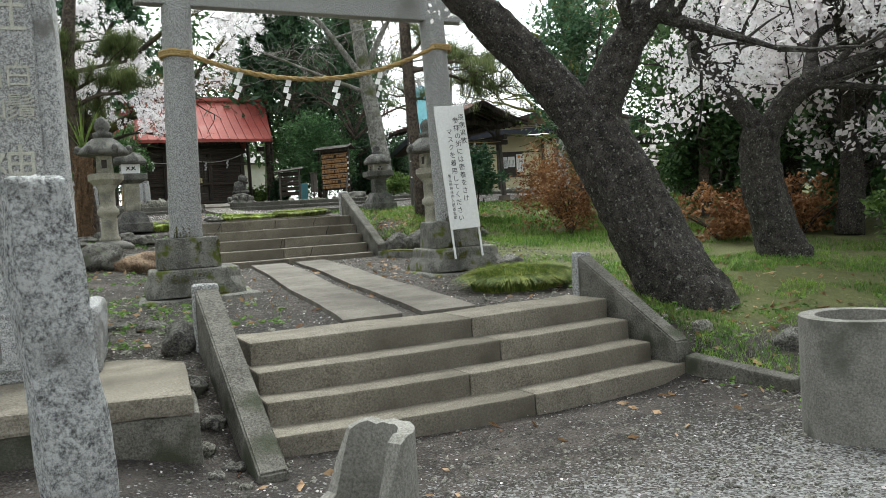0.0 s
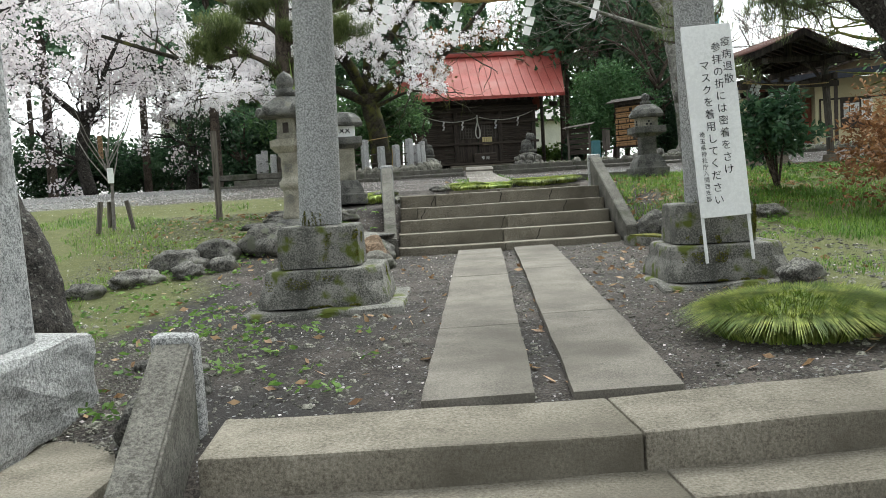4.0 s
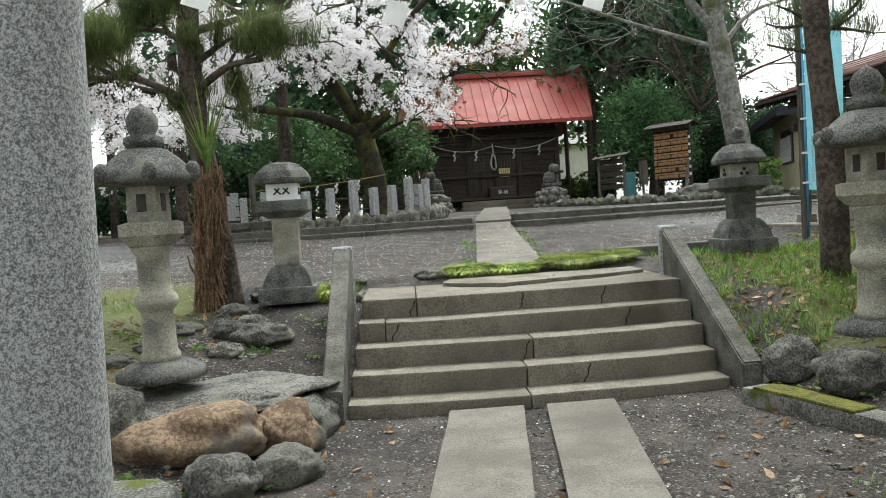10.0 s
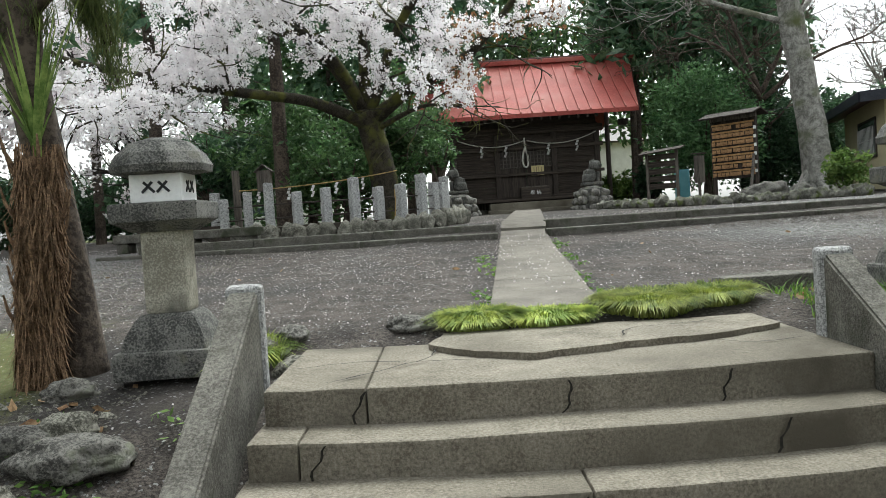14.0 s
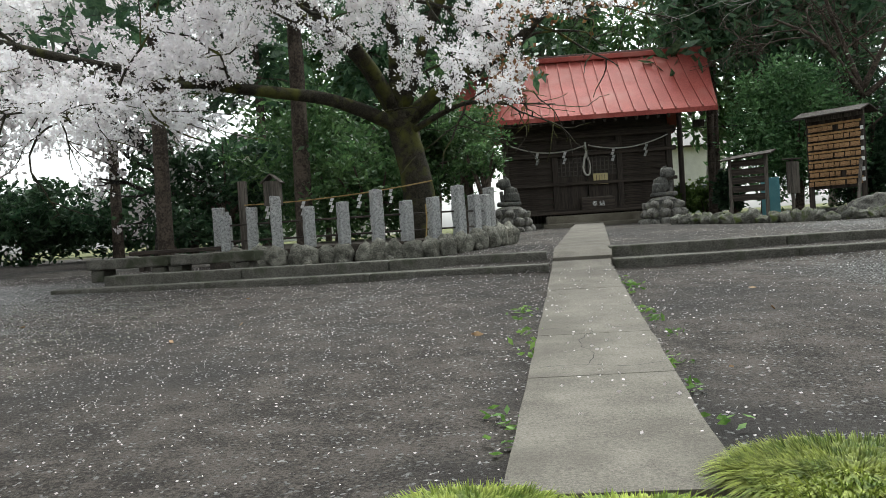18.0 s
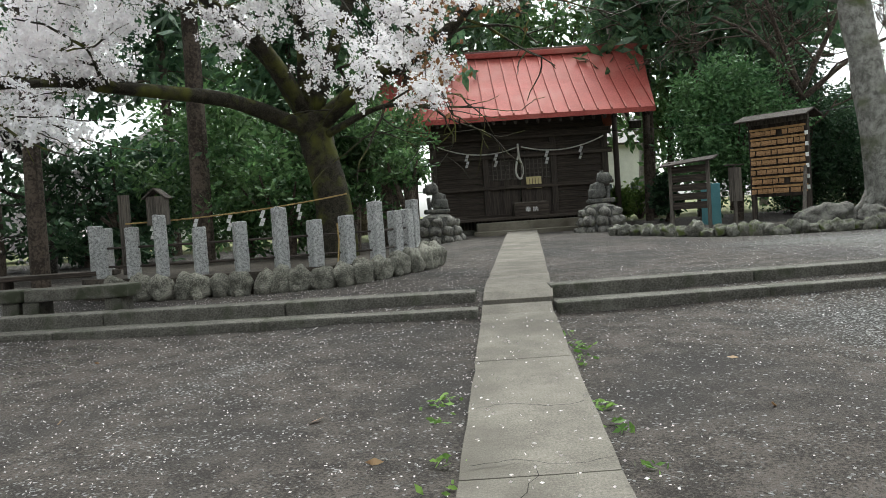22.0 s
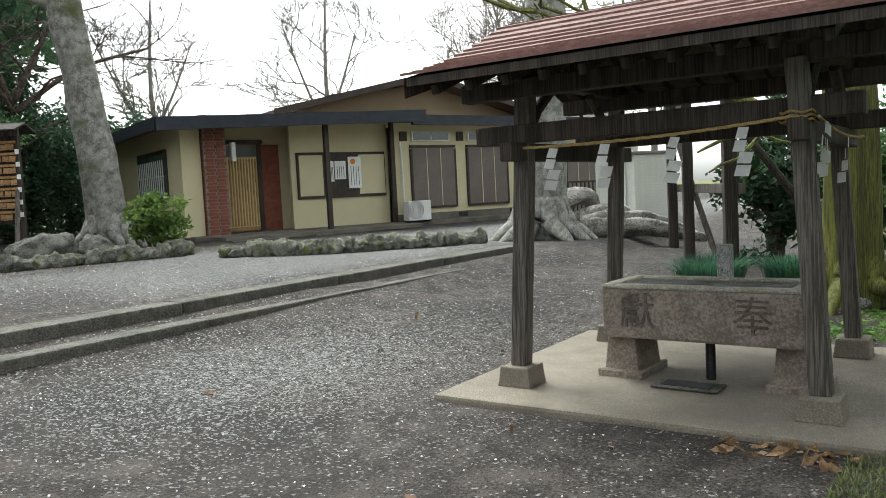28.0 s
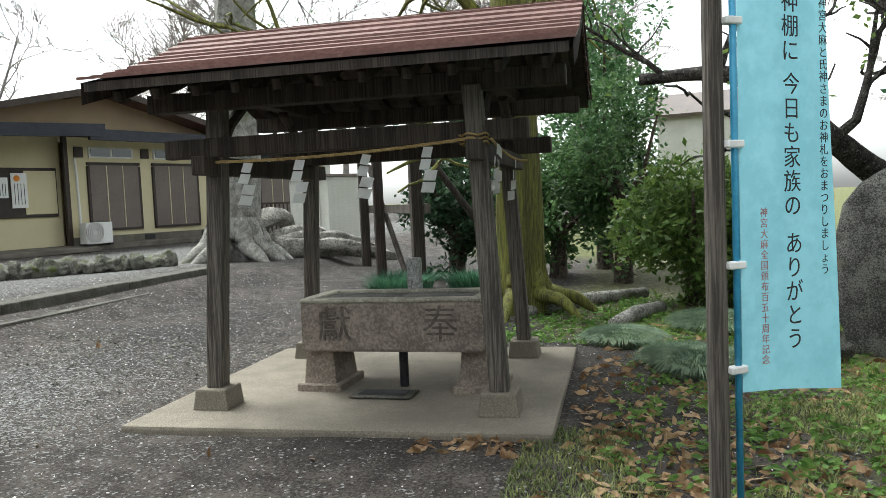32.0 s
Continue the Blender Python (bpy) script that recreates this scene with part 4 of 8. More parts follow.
def offering_box():
    b = thing("offering_box", (4.75, 38.1, 2.7), "dark offering box with slatted top", "offering box")
    put("body", slab_bm(0.95, 0.45, 0.36, 0.01), WOOD_DX, b)
    for i in range(7):
        put("slat", slab_bm(0.86, 0.03, 0.03, 0.003), WOOD_G, b, (0, -0.18 + i * 0.06, 0.36))
    lettering("words", "奉 納", 0.16, PAPER, b, (0, -0.228, 0.12))
    n = thing("notice", (4.92, 38.42, 3.46), "yellowed paper notice on the shrine door", "notice")
    put("sheet", slab_bm(0.42, 0.012, 0.32, 0), YELLOW, n)
    for i in range(4):
        put("line", slab_bm(0.012, 0.004, 0.22, 0), INK, n, (0.12 - i * 0.08, -0.009, 0.05))
    r = thing("bell_rope", (4.5, 38.2, 3.75), "thick looped bell rope hanging at the shrine door", "rope")
    bm = bmesh.new()
    tube(bm, spline([(0, 0, 0.95), (0.02, 0, 0.6), (0.10, 0, 0.3), (0.08, 0, 0.03), (-0.02, 0, 0.0), (-0.09, 0, 0.18), (-0.05, 0, 0.45), (0.0, 0, 0.62)], 5), 0.03, 8)
    put("cord", bm, ROPE_W, r, smooth_on=True)


offering_box()


def guardian(x, y, rz):
    b = thing("field_stone_mound", (x, y, 2.12), "rounded field stones piled as a pedestal", "pedestal")
    k = 0
    for layer, (n, r, z) in enumerate(((11, 0.50, 0.0), (9, 0.45, 0.24), (8, 0.38, 0.45))):
        for i in range(n):
            w = 2 * math.pi * (i + 0.5 * layer) / n
            k += 1
            put("stone", rock_bm(0.30 + 0.1 * ((k * 7) % 5) / 5, 0.28, 0.26 + 0.08 * ((k * 3) % 4) / 4, k + x, 2, 0.42, 0.1), ROCK, b, (r * math.cos(w), r * math.sin(w), z), (0, 0, math.degrees(w)), smooth_on=True)
    put("core", turned([(0.45, 0), (0.42, 0.7)], 12), STONE_D, b)
    put("top_stone", rock_bm(0.8, 0.75, 0.3, x + 5, 2, 0.2, 0.3), ROCK, b, (0, 0, 0.6), smooth_on=True)
    st = bmesh.new()
    # seated lion: slab, haunch, chest, forelegs, mane, muzzle, ears, tail (sx, sy, sz, x, y, z, tilt)
    for sx, sy, sz, px, py, pz, tilt in ((0.62, 0.40, 0.10, 0, 0, 0.0, 0), (0.34, 0.34, 0.26, -0.10, 0, 0.09, 0), (0.28, 0.28, 0.40, 0.03, 0, 0.12, -14), (0.09, 0.10, 0.30, 0.17, 0.09, 0.09, 6), (0.09, 0.10, 0.30, 0.17, -0.09, 0.09, 6),
                                         (0.30, 0.34, 0.27, 0.08, 0, 0.46, 8), (0.16, 0.19, 0.14, 0.22, 0, 0.50, 4), (0.05, 0.07, 0.07, 0.06, 0.12, 0.70, 0), (0.05, 0.07, 0.07, 0.06, -0.12, 0.70, 0), (0.11, 0.18, 0.34, -0.24, 0, 0.12, 14)):
        r = slab_bm(sx, sy, sz, min(sx, sy, sz) * 0.28, 2, 0.012, 1)
        a = radians(tilt)
        for v in r.verts:
            v.co = Vector((v.co.x * math.cos(a) + v.co.z * math.sin(a) + px, v.co.y + py, v.co.z * math.cos(a) - v.co.x * math.sin(a) + pz)) + 0.02 * noise.noise_vector(v.co * 9 + Vector((px, 0, pz)))
        tmp = bpy.data.meshes.new("tmp")
        r.to_mesh(tmp)
        r.free()
        st.from_mesh(tmp)
        bpy.data.meshes.remove(tmp)
    g = put("guardian_statue", st, STONE_D, None, (x, y, 2.12 + 0.8), (0, 0, rz), smooth_on=True)
    tagged(g, "small weathered stone guardian lion statue", "statue", group="guardian statues")


guardian(2.15, 35.6, 180)
guardian(6.15, 35.6, 0)


# ---- stone lanterns ----
def stone_lantern(x, y, z, height, style, rz=0):
    s = height / 1.85
    name = "stone_lantern"
    if style == "slender":
        e = thing(name, (x, y, z), "slender beige stone lantern with a dark lotus cap", "stone lantern", rz, "tall stone lanterns")
        put("foot", turned([(0.30, 0), (0.30, 0.05), (0.24, 0.09), (0.16, 0.12)], 12), STONE_D, e, smooth_on=True).scale = (s, s, s)
        put("shaft", turned([(0.13, 0.11), (0.135, 0.16), (0.115, 0.19), (0.105, 0.45), (0.115, 0.47), (0.145, 0.50), (0.145, 0.56), (0.115, 0.59), (0.105, 0.62), (0.11, 0.85), (0.14, 0.88), (0.14, 0.91)], 24), STONE_L, e, smooth_on=True).scale = (s, s, s)
        put("platform", turned([(0.17, 0.91), (0.235, 0.98), (0.235, 1.06), (0.19, 1.07)], 6), STONE_L, e).scale = (s, s, s)
        fb = put("firebox", turned([(0.15, 1.07), (0.145, 1.33)], 4, twist=math.pi / 4), STONE_L, e)
        fb.scale = (s, s, s)
        for i in range(4):
            w = math.pi / 2 * i
            put("window_opening", slab_bm(0.07, 0.012, 0.12, 0.004), TRIM_B, fb, (0.104 * math.sin(w), -0.104 * math.cos(w), 1.14), (0, 0, math.degrees(w)))
        bm = turned([(0.17, 1.31), (0.33, 1.33), (0.345, 1.36), (0.30, 1.42), (0.22, 1.50), (0.15, 1.555), (0.10, 1.57)], 24)
        put("roof", bm, STONE_D, e, smooth_on=True).scale = (s, s, s)
        for i in range(6):
            w = math.pi / 3 * i
            put("scroll", rock_bm(0.11, 0.09, 0.14, i, 2, 0.1, 0.1), STONE_D, e, (0.33 * s * math.cos(w), 0.33 * s * math.sin(w), 1.34 * s), (0, 0, math.degrees(w)), smooth_on=True)
        put("finial", turned([(0.10, 1.56), (0.13, 1.60), (0.13, 1.64), (0.08, 1.66), (0.10, 1.70), (0.105, 1.77), (0.07, 1.83), (0.02, 1.86), (0.0, 1.88)], 16), STONE_D, e, smooth_on=True).scale = (s, s, s)
        for c, zz in (("紀", 0.72), ("念", 0.36)) if x < 2 else (("参", 0.72), ("宮", 0.36)):
            lettering("carved_word", c, 0.11 * s, CARVE, e, (0, -0.118 * s, zz * s - 0.04))
    else:
        e = thing(name, (x, y, z), "squat dark stone lantern on a square pillar", "stone lantern", rz, "squat stone lanterns")
        h = height
        put("plinth", slab_bm(0.56, 0.56, 0.16, 0.02, 2, 0.004, 1), STONE_D, e)
        put("lotus_foot", turned([(0.24, 0.16), (0.22, 0.24), (0.17, 0.33), (0.14, 0.36)], square=True), STONE_D, e)
        put("shaft", slab_bm(0.25, 0.25, 0.42 * h, 0.03, 2), STONE_L if style == "white" else STONE_D, e, (0, 0, 0.28 * h))
        put("platform", slab_bm(0.5, 0.5, 0.11, 0.015, 2), STONE_D, e, (0, 0, 0.70 * h))
        put("platform_foot", turned([(0.15, 0), (0.24, 0.06)], square=True), STONE_D, e, (0, 0, 0.655 * h))
        fb = put("firebox", slab_bm(0.30, 0.30, 0.17, 0.008), WHITE if style == "white" else STONE_L, e, (0, 0, 0.785 * h))
        for i in range(4):
            w = math.pi / 2 * i
            if style == "white":
                for q in (-0.042, 0.042):
                    put("lattice", slab_bm(0.085, 0.006, 0.015, 0), INK, fb, (0.152 * math.sin(w) + q * math.cos(w), -0.152 * math.cos(w) + q * math.sin(w), 0.085), (0, 45, math.degrees(w)))
                    put("lattice", slab_bm(0.085, 0.006, 0.015, 0), INK, fb, (0.152 * math.sin(w) + q * math.cos(w), -0.152 * math.cos(w) + q * math.sin(w), 0.085), (0, -45, math.degrees(w)))
            else:
                for q, zz in ((-0.03, 0.06), (0.03, 0.06), (0, 0.105)):
                    put("hole", turned([(0.018, 0), (0.018, 0.008)], 10), INK, fb, (0.152 * math.sin(w) + q * math.cos(w), -0.152 * math.cos(w) + q * math.sin(w), zz), (90, 0, math.degrees(w)))
        put("roof", turned([(0.20, 0), (0.285, 0.01), (0.295, 0.05), (0.255, 0.12), (0.17, 0.19), (0.08, 0.215)], 6 if style != "white" else 8), STONE_D, e, (0, 0, 0.785 * h + 0.165), (0, 0, 22))
        if style != "white":
            put("finial", turned([(0.08, 0), (0.09, 0.04), (0.05, 0.07), (0.07, 0.10), (0.06, 0.16), (0.0, 0.19)], 14), STONE_D, e, (0, 0, 0.785 * h + 0.37), smooth_on=True)
    return e


stone_lantern(-0.6, 14.2, 1.24, 1.86, "slender", -8)
stone_lantern(4.62, 14.44, 1.13, 1.98, "slender", 10)
stone_lantern(-0.04, 16.58, 1.47, 1.27, "white", 2)
stone_lantern(4.72, 17.0, 1.62, 0.99, "dark", -3)


# ---- name monument ----
def monument():
    p = thing("monument_plinth", (-1.72, 7.83, 0.0), "broad concrete plinth, cracked, with a stained front", "plinth", -7)
    put("body", slab_bm(2.22, 2.0, 0.38, 0.02, 2, 0.014, 4), KERB, p)
    for x, w in ((-0.62, 0.93), (0.47, 1.22)):
        put("capping", slab_bm(w, 2.04, 0.125, 0.025, 2, 0.014, 4), CONCRETE, p, (x, 0, 0.375))
    m = thing("shrine_name_stone", (-1.64, 8.37, 0.49), "tall grey granite stone carved with the shrine name", "stone monument", -7)
    put("base_stone", slab_bm(1.05, 1.0, 0.47, 0.05, 2, 0.025, 4), GRANITE, m)
    put("shaft", slab_bm(0.64, 0.50, 2.9, 0.03, 2, 0.008, 4, top=(0.57, 0.44)), GRANITE_W, m, (0.07, -0.07, 0.46))
    put("panel", slab_bm(0.40, 0.02, 2.15, 0.01), GRANITE, m, (0.05, -0.325, 0.86))
    put("base_panel", slab_bm(0.72, 0.02, 0.28, 0.01), GRANITE_W, m, (-0.02, -0.507, 0.09))
    for words, size, x, z in (("社", 0.31, 0.07, 2.36), ("白鬚", 0.19, 0.14, 1.98), ("白山", 0.19, -0.03, 1.98), ("神社", 0.33, 0.06, 1.31)):
        lettering("carved_name", column_of(words), size, CARVE_L, m, (x, -0.337, z), (90, 0, 0), 0.006, 1.12)
    lettering("carved_words", "納 奉", 0.2, CARVE, m, (-0.02, -0.518, 0.16), (90, 0, 0), 0.004)


monument()
post_bm = slab_bm(0.17, 0.18, 1.62, 0.02, 2, 0.018, 6)
bmesh.ops.subdivide_edges(post_bm, edges=[e for e in post_bm.edges if e.calc_length() > 0.03], cuts=2, use_grid_fill=True)
for v in post_bm.verts:
    v.co += 0.007 * noise.noise_vector(v.co * 24) + 0.004 * noise.noise_vector(v.co * 60)
gp = put("granite_post", post_bm, GRANITE_W, None, (-1.39, 4.35, -0.03), (0, -4.2, 12))
tagged(gp, "rough hewn pale granite post standing alone", "stone post")


def broken_drum(x, y, r, h, label, broken):
    b = bmesh.new()
    n = 28
    prof = [(r, 0), (r, h), (r * 0.72, h), (r * 0.7, h * 0.45), (0.0, h * 0.42)]
    rings = []
    for rr, z in prof:
        ring = []
        for i in range(n):
            w = 2 * math.pi * i / n
            zz = z
            if broken and z == h:
                zz = h * (0.50 + 0.50 * smooth(-0.25, 0.45, math.cos(w - 0.1))) + 0.02 * noise.noise((math.cos(w) * 3, math.sin(w) * 3, x))
            ring.append(b.verts.new((rr * math.cos(w) * (1 + 0.02 * noise.noise((w, z, 1))), rr * math.sin(w), zz)))
        rings.append(ring)
    for p, q in zip(rings, rings[1:]):
        for i in range(n):
            b.faces.new((p[i], p[(i + 1) % n], q[(i + 1) % n], q[i]))
    bmesh.ops.recalc_face_normals(b, faces=b.faces[:])
    return tagged(put("concrete_drum", b, DRUM, None, (x, y, ground_z(x, y) - 0.02), smooth_on=False), label, "drum")


broken_drum(2.78, 5.05, 0.33, 0.72, "hollow upright concrete drum with a mossy rim", False)
broken_drum(-0.45, 4.90, 0.235, 0.62, "broken hollow concrete drum at the foot of the steps", True)


# ---- notice board leaning on the gate ----
def gate_sign():
    s = thing("notice_board", (3.24, 10.62, 0.93), "white notice board on a thin frame against the gate pillar", "notice board", -4)
    s.rotation_euler = (radians(-6), radians(-2.5), radians(-4))
    put("board", slab_bm(0.40, 0.018, 1.55, 0.004), WHITE, s, (0, 0, 0.33))
    for x in (-0.185, 0.185):
        put("leg", slab_bm(0.022, 0.022, 1.85, 0.003), WHITE, s, (x, 0.02, -0.03))
    lettering("writing", column_of("疫病退散"), 0.082, INK, s, (0.14, -0.0115, 1.70), (90, 0, 0), 0.0005, 1.22)
    lettering("writing", column_of("参拝の折には密着をさけ"), 0.082, INK, s, (0.06, -0.0115, 1.66), (90, 0, 0), 0.0005, 1.2)
    lettering("writing", column_of("マスクを着用してください"), 0.082, INK, s, (-0.045, -0.0115, 1.52), (90, 0, 0), 0.0005, 1.2)
    lettering("writing", column_of("埼玉県神社庁入間西支部"), 0.045, INK, s, (-0.125, -0.0115, 0.98), (90, 0, 0), 0.0005, 1.15)


gate_sign()


# ---- banner ----
def banner():
    b = thing("banner", (5.86, 17.85, 1.66), "light blue vertical banner tied to an old wooden post", "banner", -52)
    put("post", turned([(0.036, 0), (0.035, 1.2), (0.031, 3.0)], 12), WOOD_G, b, (-0.03, 0.03, 0), (0, 0.4, 0))
    put("pole", turned([(0.012, 0.0), (0.012, 2.62)], 10), POLE_B, b, (0.03, 0, 0.02), (0, 0.4, 0), smooth_on=True)
    put("cross_bar", turned([(0.007, 0.0), (0.007, 0.44)], 8), POLE_B, b, (0.0, 0, 2.6), (0, 90, 0))
    bm = bmesh.new()
    nx, nz = 10, 30
    g = [[bm.verts.new((0.035 + 0.42 * i / nx, 0.03 * math.sin(i * 0.5 + j * 0.11) * i / nx, 0.58 + 1.99 * j / nz - 0.03 * (i / nx) * (1 - j / nz))) for i in range(nx + 1)] for j in range(nz + 1)]
    for j in range(nz):
        for i in range(nx):
            bm.faces.new((g[j][i], g[j][i + 1], g[j + 1][i + 1], g[j + 1][i]))
    cl = put("cloth", bm, SKYBLUE, b, (0.012, 0, 0), (0, 0.4, 0), smooth_on=True)
    for zz in (0.65, 1.0, 1.4, 1.8, 2.2, 2.5):
        put("tie", slab_bm(0.07, 0.035, 0.025, 0.004), PAPER, b, (0.02 + zz * 0.007, -0.005, zz))
    for words, z in (("神棚に", 1.85), ("今日も家族の", 1.578), ("ありがとう", 1.045)):
        lettering("writing", column_of(words), 0.078, INK, b, (0.25, -0.040, z), (90, 0.4, 0), 0.0006, 1.04)
    lettering("writing", column_of("神宮大麻と氏神さまのお神札をおまつりしましょう"), 0.040, INK, b, (0.38, -0.055, 1.86), (90, 0.4, 0), 0.0006, 1.02)
    lettering("writing", column_of("神宮大麻全国頒布百五十周年記念"), 0.034, RED_INK, b, (0.13, -0.030, 1.17), (90, 0.4, 0), 0.0006, 1.04)


banner()


# ---- purification pavilion ----
def pavilion():
    p = thing("purification_pavilion", (8.1, 19.86, 1.68), "open timber pavilion with a faded red roof on a concrete slab", "pavilion", 3)
    put("floor_slab", slab_bm(2.34, 2.45, 0.13, 0.02, 2, 0.004, 2), PAVE, p, (0.0, 0.035, -0.07))
    for x, y, w in ((-0.72, 0.88, 0.105), (-0.78, -0.87, 0.105), (0.82, 0.88, 0.1), (0.82, -0.82, 0.1)):
        lean = 0.055 * (1 if y < 0 else -1)
        put("pedestal", slab_bm(0.23, 0.23, 0.13, 0.012, 2, 0.004, 1, top=(0.20, 0.20)), PAVE, p, (x, y, 0.055))
        b = slab_bm(w, w, 1.70, 0.008)
        bmesh.ops.subdivide_edges(b, edges=[e for e in b.edges if abs(e.verts[0].co.z - e.verts[1].co.z) > 1], cuts=8)
        for v in b.verts:
            v.co.y += lean * v.co.z + 0.004 * noise.noise((x * 5, v.co.z * 2, 1))
            v.co.x += (-0.02 if x > 0 else 0.02) * v.co.z + 0.004 * noise.noise((y * 5, v.co.z * 2, 6))
        put("post", b, WOOD_G, p, (x, y, 0.18))
    for x in (-0.71, 0.78):
        put("tie_beam", slab_bm(0.085, 2.2, 0.115, 0.006), WOOD_D, p, (x, 0.02, 1.57))
        put("plate", slab_bm(0.11, 2.5, 0.11, 0.006), WOOD_D, p, (x, -0.04, 1.85))
    for y in (-0.80, 0.80):
        put("cross_tie", slab_bm(1.95, 0.08, 0.11, 0.006), WOOD_D, p, (0.03, y, 1.46))
        put("cross_plate", slab_bm(1.9, 0.1, 0.1, 0.006), WOOD_D, p, (0.03, y, 1.94))
        put("king_post", slab_bm(0.1, 0.1, 0.42, 0.006), WOOD_D, p, (0.02, y, 2.0))
        for sx in (-1, 1):
            bm = bmesh.new()
            tube(bm, [(sx * 0.66, y, 1.62), (sx * 0.52, y, 1.78), (sx * 0.3, y, 1.93)], 0.035, 6)
            put("brace", bm, WOOD_D, p)
    put("ridge_beam", slab_bm(0.11, 2.5, 0.12, 0.006), WOOD_D, p, (0.0, -0.03, 2.27))
    # curved roof, eaves towards the court and the garden
    L, YC = 1.30, -0.04
    prof = [(-1.27, 1.975), (-0.86, 2.09), (-0.43, 2.255), (0.0, 2.46), (0.43, 2.255), (0.86, 2.09), (1.27, 1.975)]
    bm = bmesh.new()
    up = [[bm.verts.new((x, y, z)) for x, z in prof] for y in (YC - L, YC + L)]
    dn = [[bm.verts.new((x, y, z - 0.05)) for x, z in prof] for y in (YC - L, YC + L)]
    for i in range(6):
        bm.faces.new((up[0][i], up[0][i + 1], up[1][i + 1], up[1][i]))
        bm.faces.new((dn[0][i], dn[1][i], dn[1][i + 1], dn[0][i + 1]))
        bm.faces.new((up[0][i], dn[0][i], dn[0][i + 1], up[0][i + 1]))
        bm.faces.new((up[1][i], up[1][i + 1], dn[1][i + 1], dn[1][i]))
    bm.faces.new((up[0][0], up[1][0], dn[1][0], dn[0][0]))
    bm.faces.new((up[0][6], dn[0][6], dn[1][6], up[1][6]))
    bmesh.ops.recalc_face_normals(bm, faces=bm.faces[:])
    roof = put("roof", bm, WOOD_D, p, label="curved roof with faded red metal courses")
    courses = 11
    for side in (-1, 1):
        for i in range(courses):
            xa = -1.29 + 1.29 * i / courses
            xb = xa + 1.29 / courses + 0.012
            za, zb = lin(xa, prof) + 0.012, lin(xb, prof) + 0.006
            cb = bmesh.new()
            vs = [cb.verts.new(q) for q in ((xa * -side, YC - L - 0.03, za), (xa * -side, YC + L + 0.03, za), (xb * -side, YC + L + 0.03, zb), (xb * -side, YC - L - 0.03, zb))]
            ws = [cb.verts.new((v.co.x, v.co.y, v.co.z + (0.016 if n < 2 else 0.006))) for n, v in enumerate(vs)]
            for n in range(4):
                cb.faces.new((vs[n], vs[(n + 1) % 4], ws[(n + 1) % 4], ws[n]))
            cb.faces.new(ws)
            bmesh.ops.recalc_face_normals(cb, faces=cb.faces[:])
            put("roof_course", cb, ROOF_P, roof)
    raft = None
    for side in (-1, 1):
        for i in range(11):
            at = (side * 0.62, YC - L + 0.12 + i * (2 * L - 0.24) / 10, 2.10)
            rot = (0, side * 20, 0)
            raft = put("rafter", slab_bm(1.15, 0.05, 0.06, 0.004, base=False), WOOD_D, p, at, rot) if raft is None else again(raft, p, at, rot)
    for y in (YC - L - 0.02, YC + L + 0.02):
        bb = bmesh.new()
        top = [bb.verts.new((x, y, z + 0.0)) for x, z in prof]
        low = [bb.verts.new((x, y, z - 0.12)) for x, z in prof]
        for i in range(6):
            bb.faces.new((top[i], top[i + 1], low[i + 1], low[i]))
        bmesh.ops.solidify(bb, geom=bb.faces[:], thickness=0.035)
        put("barge_board", bb, WOOD_D, p)
    # basin
    s = thing("water_basin", (7.95, 19.70, 1.74), "carved stone water basin on two stone blocks", "basin", 0)
    bm = slab_bm(0.55, 1.19, 0.31, 0.02, 2, 0.004, 1)
    put("trough", bm, mat("basin_stone", (0.15, 0.122, 0.102), (0.30, 0.25, 0.21), 5, 0.9, 0.4, 60, third=((0.10, 0.085, 0.075), 2.0, 0.52, 0.68)), s, (0, 0, 0.27))
    put("hollow", slab_bm(0.38, 1.04, 0.012, 0.0), STONE_D, s, (0, 0, 0.576))
    for a, b, c, d in ((0.225, 0, 0.1, 1.19), (-0.225, 0, 0.1, 1.19)):
        put("rim", slab_bm(c, d, 0.03, 0.01), STONE_L, s, (a, b, 0.575))
    for y in (-0.56, 0.56):
        put("rim", slab_bm(0.35, 0.1, 0.03, 0.01), STONE_L, s, (0, y, 0.575))
    plinth = mat("basin_block_stone", (0.17, 0.135, 0.11), (0.31, 0.26, 0.215), 5, 0.9, 0.4, 60)
    for y in (-0.52, 0.52):
        put("block", slab_bm(0.38, 0.23, 0.24, 0.02, 2, top=(0.34, 0.19)), plinth, s, (0, y, 0.03))
        put("foot", slab_bm(0.44, 0.30, 0.06, 0.01), plinth, s, (0, y, -0.01))
    put("drain_pipe", turned([(0.03, 0), (0.03, 0.28)], 12), INK, s, (-0.02, 0.0, 0.0))
    put("drain", slab_bm(0.2, 0.4, 0.012, 0.004), KERB, s, (-0.28, 0.05, 0.006))
    put("drain_hole", slab_bm(0.12, 0.3, 0.006, 0.0), INK, s, (-0.28, 0.05, 0.016))
    # basin stone darkened, the shade of the cut strokes as colour
    carved = mat("carved_stroke_stone", (0.08, 0.066, 0.056), (0.16, 0.135, 0.115), 5, 0.95, 0.4, 60)
    for ch, y in (("奉", -0.33), ("獻", 0.36)):
        lettering("carved_word", ch, 0.24, carved, s, (-0.277, y, 0.36), (90, 0, -90), 0.004)
    put("spout", slab_bm(0.08, 0.09, 0.26, 0.01, 1, 0.004, 1), GRANITE_W, s, (0.3, 0.0, 0.55))
